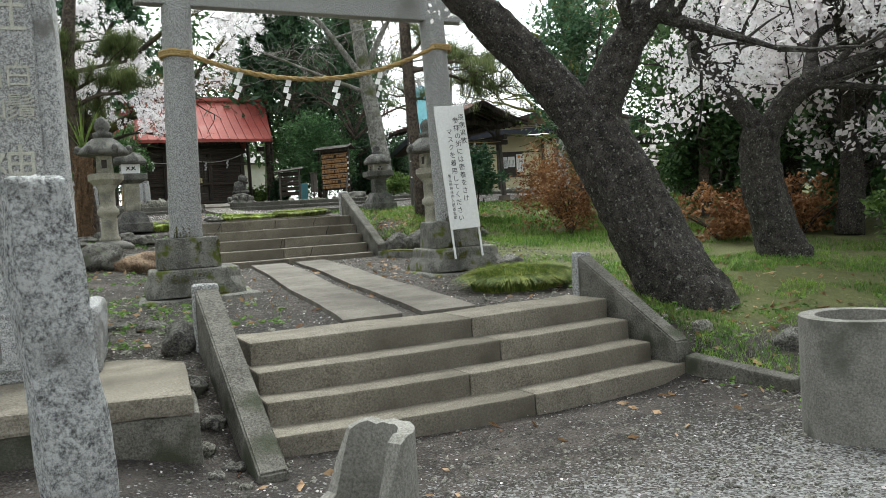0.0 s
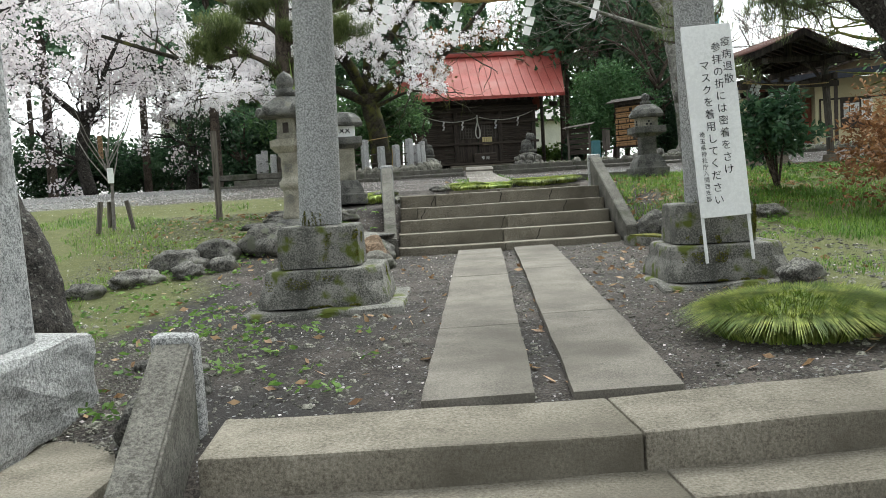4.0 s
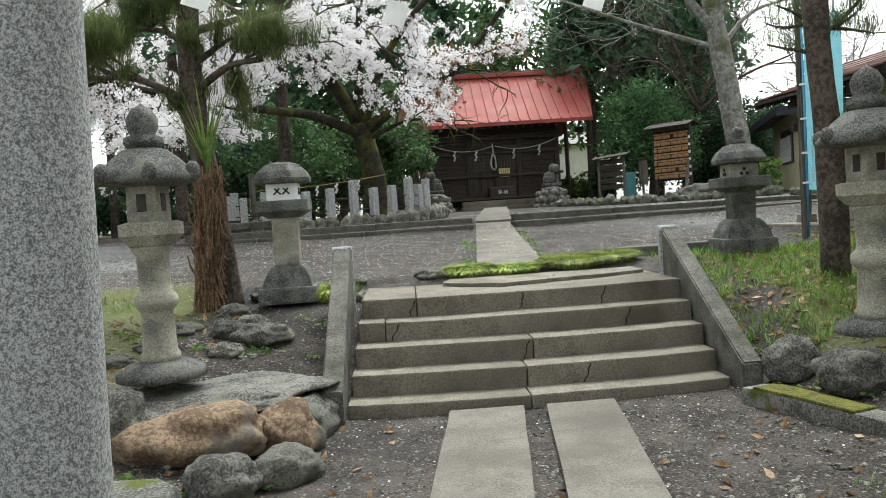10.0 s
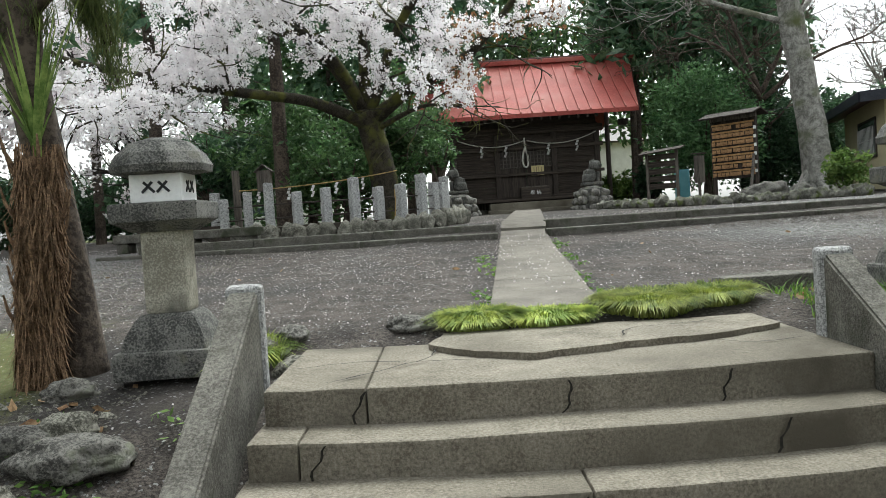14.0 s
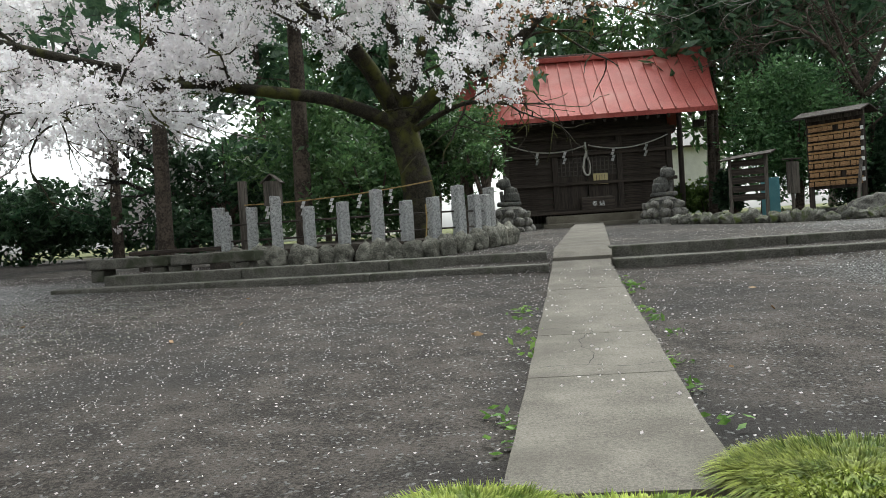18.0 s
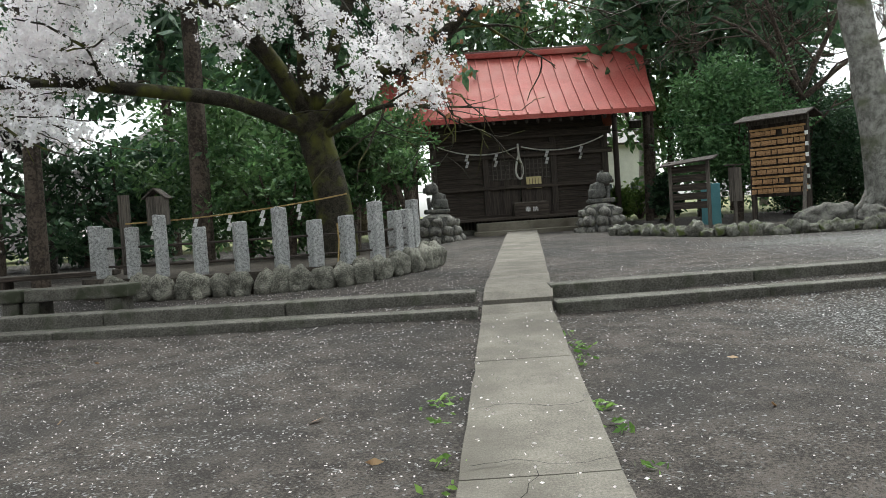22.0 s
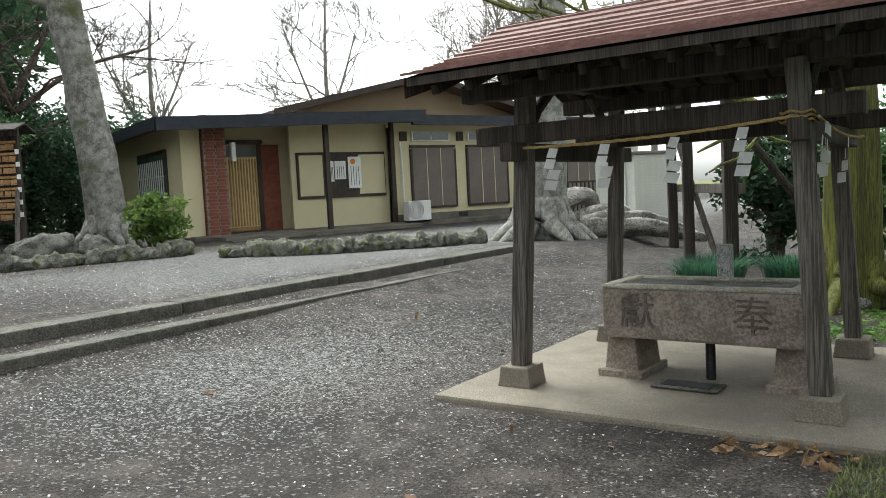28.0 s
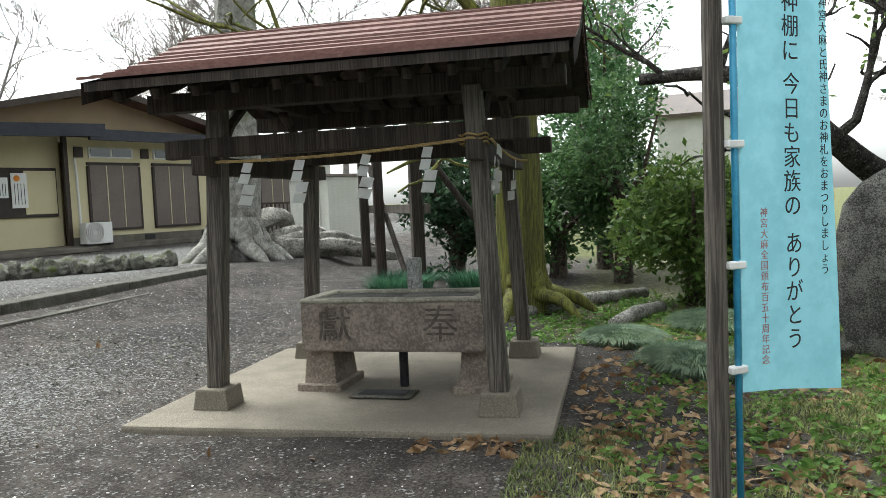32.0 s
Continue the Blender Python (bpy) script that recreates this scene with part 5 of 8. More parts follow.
    straw_rope("thin straw rope with white papers on the pavilion", [(7.26, 20.66, 3.22), (7.27, 19.02, 3.26)], 0.025, 0.009, (0.16, 0.36, 0.60, 0.82), 0.21, [((7.35, 20.68, 3.22), 0.08), ((7.37, 19.04, 3.26), 0.08)])
    straw_rope("thin straw rope with white papers on the pavilion side", [(7.30, 18.93, 3.25), (8.9, 19.0, 3.2)], 0.04, 0.009, (0.06, 0.10, 0.14, 0.5), 0.22)


pavilion()


# ---- prayer plaque stand and old boards ----
def plaque_stand():
    s = thing("plaque_stand", (9.62, 33.4, 2.2), "timber rack hung with rows of small wooden prayer plaques", "plaque rack", -52)
    for x in (-0.52, 0.52):
        put("post", slab_bm(0.08, 0.08, 1.95, 0.006), WOOD_D, s, (x, 0, 0))
    put("back_board", slab_bm(1.06, 0.03, 1.34, 0.0), WOOD_D, s, (0, 0.03, 0.5))
    rail = None
    for i in range(7):
        at = (0, -0.03, 0.66 + i * 0.175)
        rail = put("rail", slab_bm(1.06, 0.03, 0.04, 0.003), WOOD_O, s, at) if rail is None else again(rail, s, at)
    plq = None
    rng = random.Random(4)
    for i in range(7):
        for k in range(10):
            if rng.random() < 0.04:
                continue
            at = (-0.47 + k * 0.104 + rng.uniform(-0.012, 0.012), -0.055 - rng.uniform(0, 0.02), 0.56 + i * 0.175)
            rot = (rng.uniform(-8, 3), rng.uniform(-6, 6), 0)
            plq = put("plaque", slab_bm(0.094, 0.009, 0.085, 0.002), WOOD_P, s, at, rot) if plq is None else again(plq, s, at, rot)
    for i in range(6):
        put("paper", slab_bm(0.05, 0.02, 0.07, 0.0), PAPER, s, (0.54, -0.05, 0.6 + i * 0.19))
    put("head_rail", slab_bm(1.15, 0.05, 0.07, 0.005), WOOD_G, s, (0, -0.02, 1.82))
    for side in (-1, 1):
        put("roof_board", slab_bm(1.35, 0.36, 0.03, 0.004), WOOD_D, s, (0, side * 0.15, 1.93), (-side * 20, 0, 0))
    b = bmesh.new()
    tube(b, [(0.5, -0.05, 1.0), (0.78, -0.75, 0.0)], 0.035, 6)
    put("stay", b, WOOD_G, s)
    o = thing("old_board_frame", (7.7, 33.6, 2.2), "weathered timber frame with gapped boards under a plank roof", "timber frame", -38)
    for x in (-0.42, 0.42):
        put("post", slab_bm(0.07, 0.07, 1.5, 0.005), WOOD_G, o, (x, 0, 0))
    for i in range(5):
        put("board", slab_bm(0.9, 0.03, 0.15, 0.004), WOOD_DX, o, (0, 0.01, 0.45 + i * 0.2))
    put("plank_roof", slab_bm(1.2, 0.4, 0.03, 0.004), WOOD_D, o, (0, 0, 1.48), (14, -4, 0))
    n = thing("small_notice_stand", (8.75, 33.75, 2.2), "small grey notice stand beside the plaque rack", "notice stand", 8)
    put("post", slab_bm(0.06, 0.06, 1.35, 0.004), WOOD_G, n)
    put("board", slab_bm(0.3, 0.03, 0.75, 0.004), WOOD_G, n, (0, -0.04, 0.55))
    put("cap", slab_bm(0.4, 0.16, 0.03, 0.004), WOOD_D, n, (0, -0.02, 1.34))
    t = thing("teal_cabinet", (8.75, 35.3, 2.2), "faded teal wooden cabinet behind the boards", "cabinet")
    put("body", slab_bm(0.3, 0.5, 1.0, 0.01), TARP, t)

    s.scale = (1.2, 1.2, 1.2)


plaque_stand()


# ---- stone post fence and planter ----
def planter():
    w = thing("planter_wall", (0, 0, 0), "curved low wall of rounded field stones", "stone wall", kind="structure")
    line = spline([(-2.15, 26.75, 0), (-1.0, 26.55, 0), (0.2, 26.65, 0), (1.3, 27.0, 0), (1.95, 27.8, 0), (2.0, 29.2, 0), (1.6, 31.0, 0)], 12)
    rng = random.Random(2)
    dist, last = 0, None
    spots = []
    for a, b in zip(line, line[1:]):
        spots += [(a.lerp(b, k / 6), (b - a).normalized()) for k in range(6)]
    pos, k = 0.0, 0
    prev = spots[0][0]
    need = 0
    for p, d in spots:
        pos += (p - prev).length
        prev = p
        if pos >= need:
            wd = rng.uniform(0.24, 0.40)
            need = pos + wd * 0.80
            k += 1
            put("stone", rock_bm(wd, 0.30, rng.uniform(0.34, 0.44), k * 1.3, 3, 0.42, 0.12), ROCK_W, w, (p.x, p.y, ground_z(p.x, p.y) - 0.03), (0, rng.uniform(-14, 14), math.degrees(math.atan2(d.y, d.x))), smooth_on=True)
            if rng.random() < 0.4:
                put("stone", rock_bm(0.14, 0.13, 0.13, k * 2.3, 2, 0.28, 0.12), ROCK_W, w, (p.x, p.y - 0.17, ground_z(p.x, p.y) - 0.02), (0, 0, rng.uniform(0, 90)), smooth_on=True)
    fill = bmesh.new()
    pts = [q + Vector((0.0, 0.06, 0)) for q in line[::3]] + [Vector((-3.4, 31.5, 0)), Vector((-3.3, 28.5, 0)), Vector((-2.9, 27.3, 0))]
    base = [fill.verts.new((q.x, q.y, 1.9)) for q in pts]
    top = [fill.verts.new((q.x, q.y, 2.3 + 0.03 * noise.noise(q))) for q in pts]
    for i in range(len(pts)):
        fill.faces.new((base[i], base[(i + 1) % len(pts)], top[(i + 1) % len(pts)], top[i]))
    fill.faces.new(top)
    bmesh.ops.recalc_face_normals(fill, faces=fill.faces[:])
    put("soil_fill", fill, mat("bed_soil", (0.04, 0.033, 0.027), (0.09, 0.075, 0.06), 3, 0.95, 0.6, 30), w)
    f = thing("stone_post_fence", (0, 0, 0), "rough granite posts linked by iron rails round the old cherry tree", "fence")
    posts = [(-3.3, 29.2, 0.75), (-2.95, 28.0, 0.78), (-2.62, 27.4, 0.62), (-2.08, 27.1, 0.72), (-1.64, 26.95, 0.86), (-1.1, 26.88, 0.66), (-0.55, 26.86, 0.70), (-0.02, 26.9, 0.86), (0.43, 26.98, 0.66), (0.85, 27.08, 0.69), (1.24, 27.3, 0.86), (1.47, 28.0, 0.72), (1.62, 28.7, 0.74), (1.7, 29.5, 0.9)]
    for i, (x, y, h) in enumerate(posts):
        put("post", slab_bm(0.17, 0.17, h, 0.015, 1, 0.016, 3), GRANITE_W, f, (x, y, 2.27), (0, noise.noise((i, 3, 1)) * 3, i * 5))
    for (x, y, _), (u, v, _) in zip(posts, posts[1:]):
        for z in (2.46, 2.72):
            bm = bmesh.new()
            tube(bm, [(x, y, z), (u, v, z)], 0.016, 6)
            put("iron_rail", bm, TRIM_B, f)
    straw_rope("yellow straw rope with white papers above the fence", [(-2.35, 27.6, 3.05), (0.75, 28.4, 3.3)], 0.06, 0.012, (0.12, 0.3, 0.45, 0.6, 0.78), 0.2)
    yp = bmesh.new()
    tube(yp, [(0.72, 26.95, 2.3), (0.75, 26.98, 2.62), (0.74, 27.0, 2.86)], 0.012, 6)
    tagged(put("yellow_cord", yp, ROPE, None), "yellow cord tied to a fence post", "cord")
    h = thing("small_spirit_house", (-1.78, 27.35, 2.28), "tiny grey wooden shrine box on a post", "shrine box")
    put("post", slab_bm(0.06, 0.06, 0.75, 0.004), WOOD_G, h)
    put("box", slab_bm(0.26, 0.2, 0.4, 0.006), WOOD_G, h, (0, 0, 0.72))
    for s in (-1, 1):
        put("roof_board", slab_bm(0.22, 0.3, 0.02, 0.003), WOOD_G, h, (s * 0.075, 0, 1.15), (0, s * 40, 0))
    bn = thing("stone_bench", (-2.85, 25.75, 2.0), "long mossy stone slab bench on short blocks", "bench", -4)
    for x in (-0.62, 0.68):
        put("slab", slab_bm(1.26, 0.42, 0.15, 0.025, 2, 0.012, 3), KERB, bn, (x, 0, 0.17))
    for x in (-1.1, -0.15, 0.1, 1.1):
        put("block", slab_bm(0.2, 0.34, 0.18, 0.015), KERB, bn, (x, 0, -0.01))
    bk = thing("back_bench", (-3.6, 28.0, 2.0), "low dark plank bench beyond the fence", "bench", 5)
    put("plank", slab_bm(1.8, 0.35, 0.07, 0.01), WOOD_DX, bk, (0, 0, 0.32))
    for x in (-0.7, 0.7):
        put("leg", slab_bm(0.1, 0.3, 0.33, 0.01), WOOD_D, bk, (x, 0, 0))


planter()


# ---- office ----
def office():
    A, rz, z = (13.9, 32.9, 2.26), -18, 2.26
    o = thing("shrine_office", A, "cream stucco shrine office with brown roof and brick entrance", "house", rz)

    def wall(name, x0, x1, y, z0, z1, m, thick=0.12, label=""):
        return put(name, slab_bm(x1 - x0, thick, z1 - z0, 0.0), m, o, ((x0 + x1) / 2, y, z0), label=label)

    H = 2.55
    put("plinth", slab_bm(14.5, 8.0, 0.14, 0.02), SLAB, o, (6.9, 3.6, -0.12))
    put("porch_floor", slab_bm(4.9, 1.5, 0.1, 0.01), SLAB, o, (2.45, -0.55, -0.1))
    # left wing seen end on
    put("side_wall", slab_bm(0.12, 5.4, H, 0.0), STUCCO, o, (-0.35, 2.8, 0))
    sw = put("window", slab_bm(0.06, 2.5, 1.12, 0.0), TRIM_B, o, (-0.42, 2.3, 0.9), label="window with a white security grille")
    put("pane", slab_bm(0.03, 2.34, 0.96, 0.0), GLASS, sw, (-0.025, 0, 0.08))
    for i in range(14):
        put("grille_bar", slab_bm(0.016, 0.024, 0.85, 0.0), METAL_W, sw, (-0.07, -1.1 + i * 0.169, 0.04))
    put("grille_rail", slab_bm(0.016, 2.3, 0.02, 0.0), METAL_W, sw, (-0.07, 0, 0.5))
    wall("front_wall", -0.41, 0.02, 0.06, 0, H, STUCCO)
    bc = put("brick_pier", slab_bm(0.50, 0.46, H, 0.0), MORTAR, o, (0.3, 0.1, 0), label="red brick pier")
    bricks = None
    for r in range(34):
        for c in range(2):
            off = 0.06 if r % 2 else -0.06
            at = (-0.115 + c * 0.235 + off * 0.3, -0.232, 0.012 + r * 0.0745)
            bricks = put("brick", slab_bm(0.215 if c ^ (r % 2) else 0.2, 0.03, 0.062, 0.003), BRICK, bc, at) if bricks is None else again(bricks, bc, at)
            again(bricks, bc, (-0.252, -0.1 + c * 0.235 + off * 0.3, 0.012 + r * 0.0745), (0, 0, 90))
    # recessed entrance
    wall("entrance_wall", 0.5, 4.95, 1.05, 0, H, STUCCO)
    wall("entrance_brick", 1.72, 2.25, 0.96, 0, H * 0.82, BRICK, 0.08)
    d = put("door", slab_bm(1.12, 0.06, 2.05, 0.0), WOOD_O, o, (1.12, 0.92, 0.05), label="lattice sliding door of orange wood")
    for i in range(15):
        put("door_slat", slab_bm(0.03, 0.03, 1.6, 0.0), WOOD_O, d, (-0.5 + i * 0.071, -0.045, 0.1))
    put("door_glass", slab_bm(1.06, 0.01, 1.66, 0.0), YELLOW, d, (0, -0.033, 0.08))
    put("transom", slab_bm(1.06, 0.05, 0.26, 0.0), GLASS, d, (0, -0.01, 1.76))
    put("door_frame", slab_bm(1.4, 0.1, 0.1, 0.0), TRIM_B, o, (1.12, 0.9, 2.1))
    for x in (0.52, 1.72):
        put("door_jamb", slab_bm(0.1, 0.1, 2.1, 0.0), TRIM_B, o, (x, 0.9, 0))
    put("wall_light", slab_bm(0.1, 0.12, 0.42, 0.01), METAL_W, o, (0.72, -0.12, 1.65))
    # notice wall
    wall("notice_wall", 2.25, 4.95, 0.3, 0, H, STUCCO)
    bd = put("notice_case", slab_bm(2.45, 0.06, 1.12, 0.01), TRIM_B, o, (3.6, 0.2, 0.72), label="dark notice case with paper posters")
    put("side_panel", slab_bm(0.62, 0.02, 0.98, 0.0), STUCCO, bd, (-0.86, -0.035, 0.07))
    put("side_panel", slab_bm(0.74, 0.02, 0.98, 0.0), STUCCO, bd, (0.82, -0.035, 0.07))
    for x, w, h, zz in ((-0.35, 0.18, 0.5, 0.4), (-0.08, 0.3, 0.45, 0.45), (0.32, 0.36, 0.78, 0.22)):
        sh = put("poster", slab_bm(w, 0.012, h, 0.0), PAPER, bd, (x, -0.055, zz))
        for i in range(4):
            put("text_bar", slab_bm(0.012, 0.004, h * 0.6, 0.0), INK, sh, (-w * 0.3 + i * w * 0.2, -0.009, h * 0.1))
    put("sun_mark", turned([(0.07, 0), (0.07, 0.006)], 14), mat("orange_print", (0.7, 0.22, 0.03), (0.78, 0.3, 0.05), 4, 0.7, 0, 40), bd, (0.27, -0.063, 0.88), (90, 0, 0))
    put("porch_post", slab_bm(0.11, 0.11, H, 0.006), TRIM_B, o, (2.72, -0.75, 0))
    # long wall with shutters
    wall("long_wall", 4.95, 13.8, 0.0, 0.18, H, STUCCO)
    put("footing", slab_bm(8.9, 0.16, 0.2, 0.0), SLAB, o, (9.4, 0.0, 0))
    put("wall_post", slab_bm(0.1, 0.1, H, 0.0), TRIM_B, o, (4.92, -0.05, 0))
    for x in (6.15, 7.95, 9.75, 11.6):
        s = put("shutter", slab_bm(1.32, 0.07, 1.52, 0.0), SHUT, o, (x, -0.08, 0.38), label="taupe metal storm shutter")
        put("shutter_frame", slab_bm(1.43, 0.06, 0.07, 0.0), TRIM_B, s, (0, -0.01, 1.52))
        put("shutter_frame", slab_bm(1.43, 0.06, 0.06, 0.0), TRIM_B, s, (0, -0.01, -0.06))
        for q in (-0.69, 0.69):
            put("shutter_frame", slab_bm(0.06, 0.06, 1.5, 0.0), TRIM_B, s, (q, -0.01, 0.0))
        for q in (-0.22, 0.22):
            put("shutter_seam", slab_bm(0.02, 0.012, 1.5, 0.0), STUCCO, s, (q, -0.038, 0.01))
        v = put("high_window", slab_bm(1.2, 0.06, 0.26, 0.0), METAL_W, o, (x - 0.05, -0.07, 2.07))
        for q in (-0.29, 0.29):
            put("pane", slab_bm(0.52, 0.02, 0.19, 0.0), GLASS, v, (q, -0.03, 0.035))
        put("wall_vent", slab_bm(0.22, 0.06, 0.24, 0.0), TRIM_B, o, (x - 0.9, -0.07, 2.08))
        put("floor_vent", slab_bm(0.3, 0.02, 0.12, 0.0), INK, o, (x + 0.9, -0.09, 0.05))
    t = bmesh.new()
    tube(t, [(5.1, -0.14, 2.05), (5.12, -0.15, 1.7), (5.15, -0.15, 0.3)], 0.03, 8)
    put("downpipe", t, METAL_W, o)
    # skirt roof and gable
    def slope(name, pts, m, thick=0.1):
        b = bmesh.new()
        f = b.faces.new([b.verts.new(q) for q in pts])
        ex = bmesh.ops.extrude_face_region(b, geom=[f])
        for v in [g for g in ex["geom"] if isinstance(g, bmesh.types.BMVert)]:
            v.co.z -= thick
        bmesh.ops.recalc_face_normals(b, faces=b.faces[:])
        return put(name, b, m, o)

    r1 = slope("porch_roof", [(-1.1, -0.9, H - 0.1), (5.0, -1.5, H + 0.1), (5.0, 1.6, H + 0.32), (0.6, 1.6, H + 0.3)], ROOF_B, 0.12)
    slope("wing_roof", [(-1.1, -0.9, H - 0.1), (0.6, 1.6, H + 0.3), (0.6, 7.5, H + 0.3), (-1.1, 8.2, H - 0.1)], ROOF_B, 0.12)
    slope("long_roof", [(5.0, -0.9, H + 0.05), (14.6, -0.9, H + 0.05), (14.6, 1.8, H + 0.32), (5.0, 1.8, H + 0.32)], ROOF_B, 0.12)
    slope("fascia", [(-1.15, -0.97, H - 0.02), (5.0, -1.57, H + 0.16), (5.0, -1.48, H + 0.16), (-1.15, -0.88, H - 0.02)], NAVY, 0.27)
    slope("fascia", [(5.0, -0.99, H + 0.11), (14.6, -0.99, H + 0.11), (14.6, -0.9, H + 0.11), (5.0, -0.9, H + 0.11)], NAVY, 0.25)
    slope("fascia", [(-1.19, -0.97, H - 0.02), (-1.1, -0.88, H - 0.02), (-1.1, 8.2, H - 0.02), (-1.19, 8.2, H - 0.02)], NAVY, 0.25)
    gx, gy = 6.3, 0.9
    for s in (-1, 1):
        slope("gable_roof", [(gx, gy - 0.7, H + 1.32), (gx + s * 4.4, gy - 0.7, H + 0.3), (gx + s * 4.4, gy + 7.0, H + 0.3), (gx, gy + 7.0, H + 1.32)], ROOF_B, 0.1)
        slope("barge_board", [(gx, gy - 0.74, H + 1.35), (gx + s * 4.4, gy - 0.74, H + 0.33), (gx + s * 4.4, gy - 0.70, H + 0.33), (gx, gy - 0.70, H + 1.35)], TRIM_B, 0.16)
        for i in range(3):
            put("bracket", slab_bm(0.12, 0.5, 0.12, 0.0), TRIM_B, o, (gx + s * (0.75 + i * 1.0), gy - 0.4, H + 1.0 - i * 0.2))
    gb = bmesh.new()
    gb.faces.new([gb.verts.new(q) for q in ((gx - 4.2, gy, H + 0.2), (gx + 4.2, gy, H + 0.2), (gx, gy, H + 1.25))])
    bmesh.ops.solidify(gb, geom=gb.faces[:], thickness=0.1)
    put("gable_wall", gb, mat("beige_gable", (0.45, 0.36, 0.24), (0.52, 0.42, 0.3), 1, 0.95, 0.1, 90), o)
    put("back_block", slab_bm(14.0, 6.0, H, 0.0), STUCCO, o, (6.8, 4.3, 0))
    for i, x in enumerate((0.4, 1.9, 3.0)):
        put("eave_lamp", slab_bm(0.07, 0.07, 0.13, 0.01), METAL_W, o, (x - 0.3, -1.0, H - 0.12))
    put("doorstep", slab_bm(2.4, 0.5, 0.12, 0.01), KERB, o, (1.2, -1.5, -0.18))
    ac = thing("air_conditioner", (A[0] + 5.35 * math.cos(radians(rz)) + 0.42 * math.sin(radians(rz)), A[1] + 5.35 * math.sin(radians(rz)) - 0.42 * math.cos(radians(rz)), z), "white outdoor air conditioner unit with a round fan grille", "air conditioner", rz)
    put("case", slab_bm(0.68, 0.28, 0.5, 0.015), METAL_W, ac, (0, 0, 0.04))
    for r in (0.08, 0.13, 0.18, 0.22):
        b = bmesh.new()
        tube(b, [(-0.13 + r * math.cos(q * 0.2618), 0, r * math.sin(q * 0.2618)) for q in range(25)], 0.006, 5)
        put("grille_ring", b, SHUT, ac, (0, -0.158, 0.31))
    for x in (-0.3, 0.3):
        put("foot", slab_bm(0.08, 0.3, 0.05, 0.0), INK, ac, (x, 0, 0))


office()


# ---- kerbside stones, plain rocks ----
ROCKS = [(-0.18, 13.45, 0.95, 0.5, 0.40, 22, ROCK_R), (0.30, 13.75, 0.45, 0.4, 0.42, 60, ROCK_R), (-0.80, 13.5, 0.72, 0.6, 0.42, 5, ROCK), (0.05, 12.95, 0.42, 0.36, 0.30, 0, ROCK), (0.38, 13.2, 0.45, 0.28, 0.28, 40, KERB),
         (0.42, 14.25, 0.34, 0.8, 0.36, 0, ROCK), (-1.35, 13.3, 0.5, 0.45, 0.34, 20, ROCK), (-1.7, 13.0, 0.6, 0.42, 0.28, 12, ROCK), (-1.95, 12.4, 0.5, 0.36, 0.22, 33, ROCK), (-1.5, 12.6, 0.42, 0.3, 0.22, 80, ROCK), (-2.3, 12.0, 0.36, 0.3, 0.2, 8, ROCK), (-1.2, 12.8, 0.34, 0.26, 0.22, 50, ROCK),
         (-0.3, 14.25, 1.6, 1.1, 0.16, 10, ROCK), (3.86, 14.2, 0.42, 0.36, 0.36, 10, ROCK), (4.0, 13.65, 0.5, 0.45, 0.36, 30, ROCK), (4.25, 13.05, 0.45, 0.42, 0.3, 60, ROCK), (4.5, 13.6, 0.4, 0.3, 0.22, 15, ROCK), (5.1, 13.8, 0.5, 0.4, 0.2, 15, ROCK), (3.75, 10.5, 0.4, 0.26, 0.24, 30, ROCK),
         (-0.12, 15.35, 0.5, 0.4, 0.2, 15, ROCK), (-0.42, 15.45, 0.3, 0.26, 0.18, 50, ROCK), (-0.25, 15.62, 0.3, 0.24, 0.2, 70, ROCK_W), (-0.35, 15.0, 0.28, 0.2, 0.14, 20, ROCK_W), (-0.95, 15.2, 0.34, 0.26, 0.12, 0, ROCK), (-0.9, 15.6, 0.46, 0.4, 0.16, 33, ROCK), (-1.2, 14.9, 0.36, 0.28, 0.12, 12, ROCK),
         (-0.55, 16.3, 0.3, 0.24, 0.16, 10, ROCK), (-0.35, 16.9, 0.32, 0.26, 0.2, 44, ROCK), (0.45, 16.6, 0.34, 0.26, 0.18, 10, ROCK), (0.72, 16.35, 0.28, 0.2, 0.15, 25, ROCK_W), (0.62, 16.75, 0.24, 0.2, 0.13, 70, ROCK), (1.35, 16.85, 0.3, 0.24, 0.12, 0, ROCK), (-0.55, 8.7, 0.2, 0.24, 0.18, 0, ROCK), (-0.7, 9.2, 0.26, 0.2, 0.12, 20, ROCK), (-0.95, 9.5, 0.3, 0.2, 0.1, 50, ROCK),
         (-0.66, 7.5, 0.22, 0.2, 0.16, 10, ROCK), (-0.6, 7.1, 0.16, 0.14, 0.11, 40, ROCK), (-0.7, 6.85, 0.14, 0.11, 0.1, 70, ROCK_W), (-0.58, 6.65, 0.15, 0.12, 0.1, 20, ROCK), (-0.72, 6.5, 0.12, 0.1, 0.08, 55, ROCK), (-0.58, 8.15, 0.34, 0.3, 0.3, 25, ROCK), (-0.6, 6.3, 0.1, 0.09, 0.07, 5, ROCK_W), (3.55, 7.1, 0.2, 0.16, 0.14, 0, ROCK_W), (3.95, 6.5, 0.34, 0.26, 0.22, 10, ROCK), (4.0, 6.0, 0.3, 0.22, 0.2, 10, ROCK), (9.6, 31.3, 1.3, 0.7, 0.6, 10, ROCK), (10.3, 31.0, 0.9, 0.6, 0.5, 60, ROCK), (9.2, 17.2, 0.5, 0.4, 0.3, 0, ROCK), (9.6, 16.9, 0.4, 0.4, 0.3, 40, ROCK)]
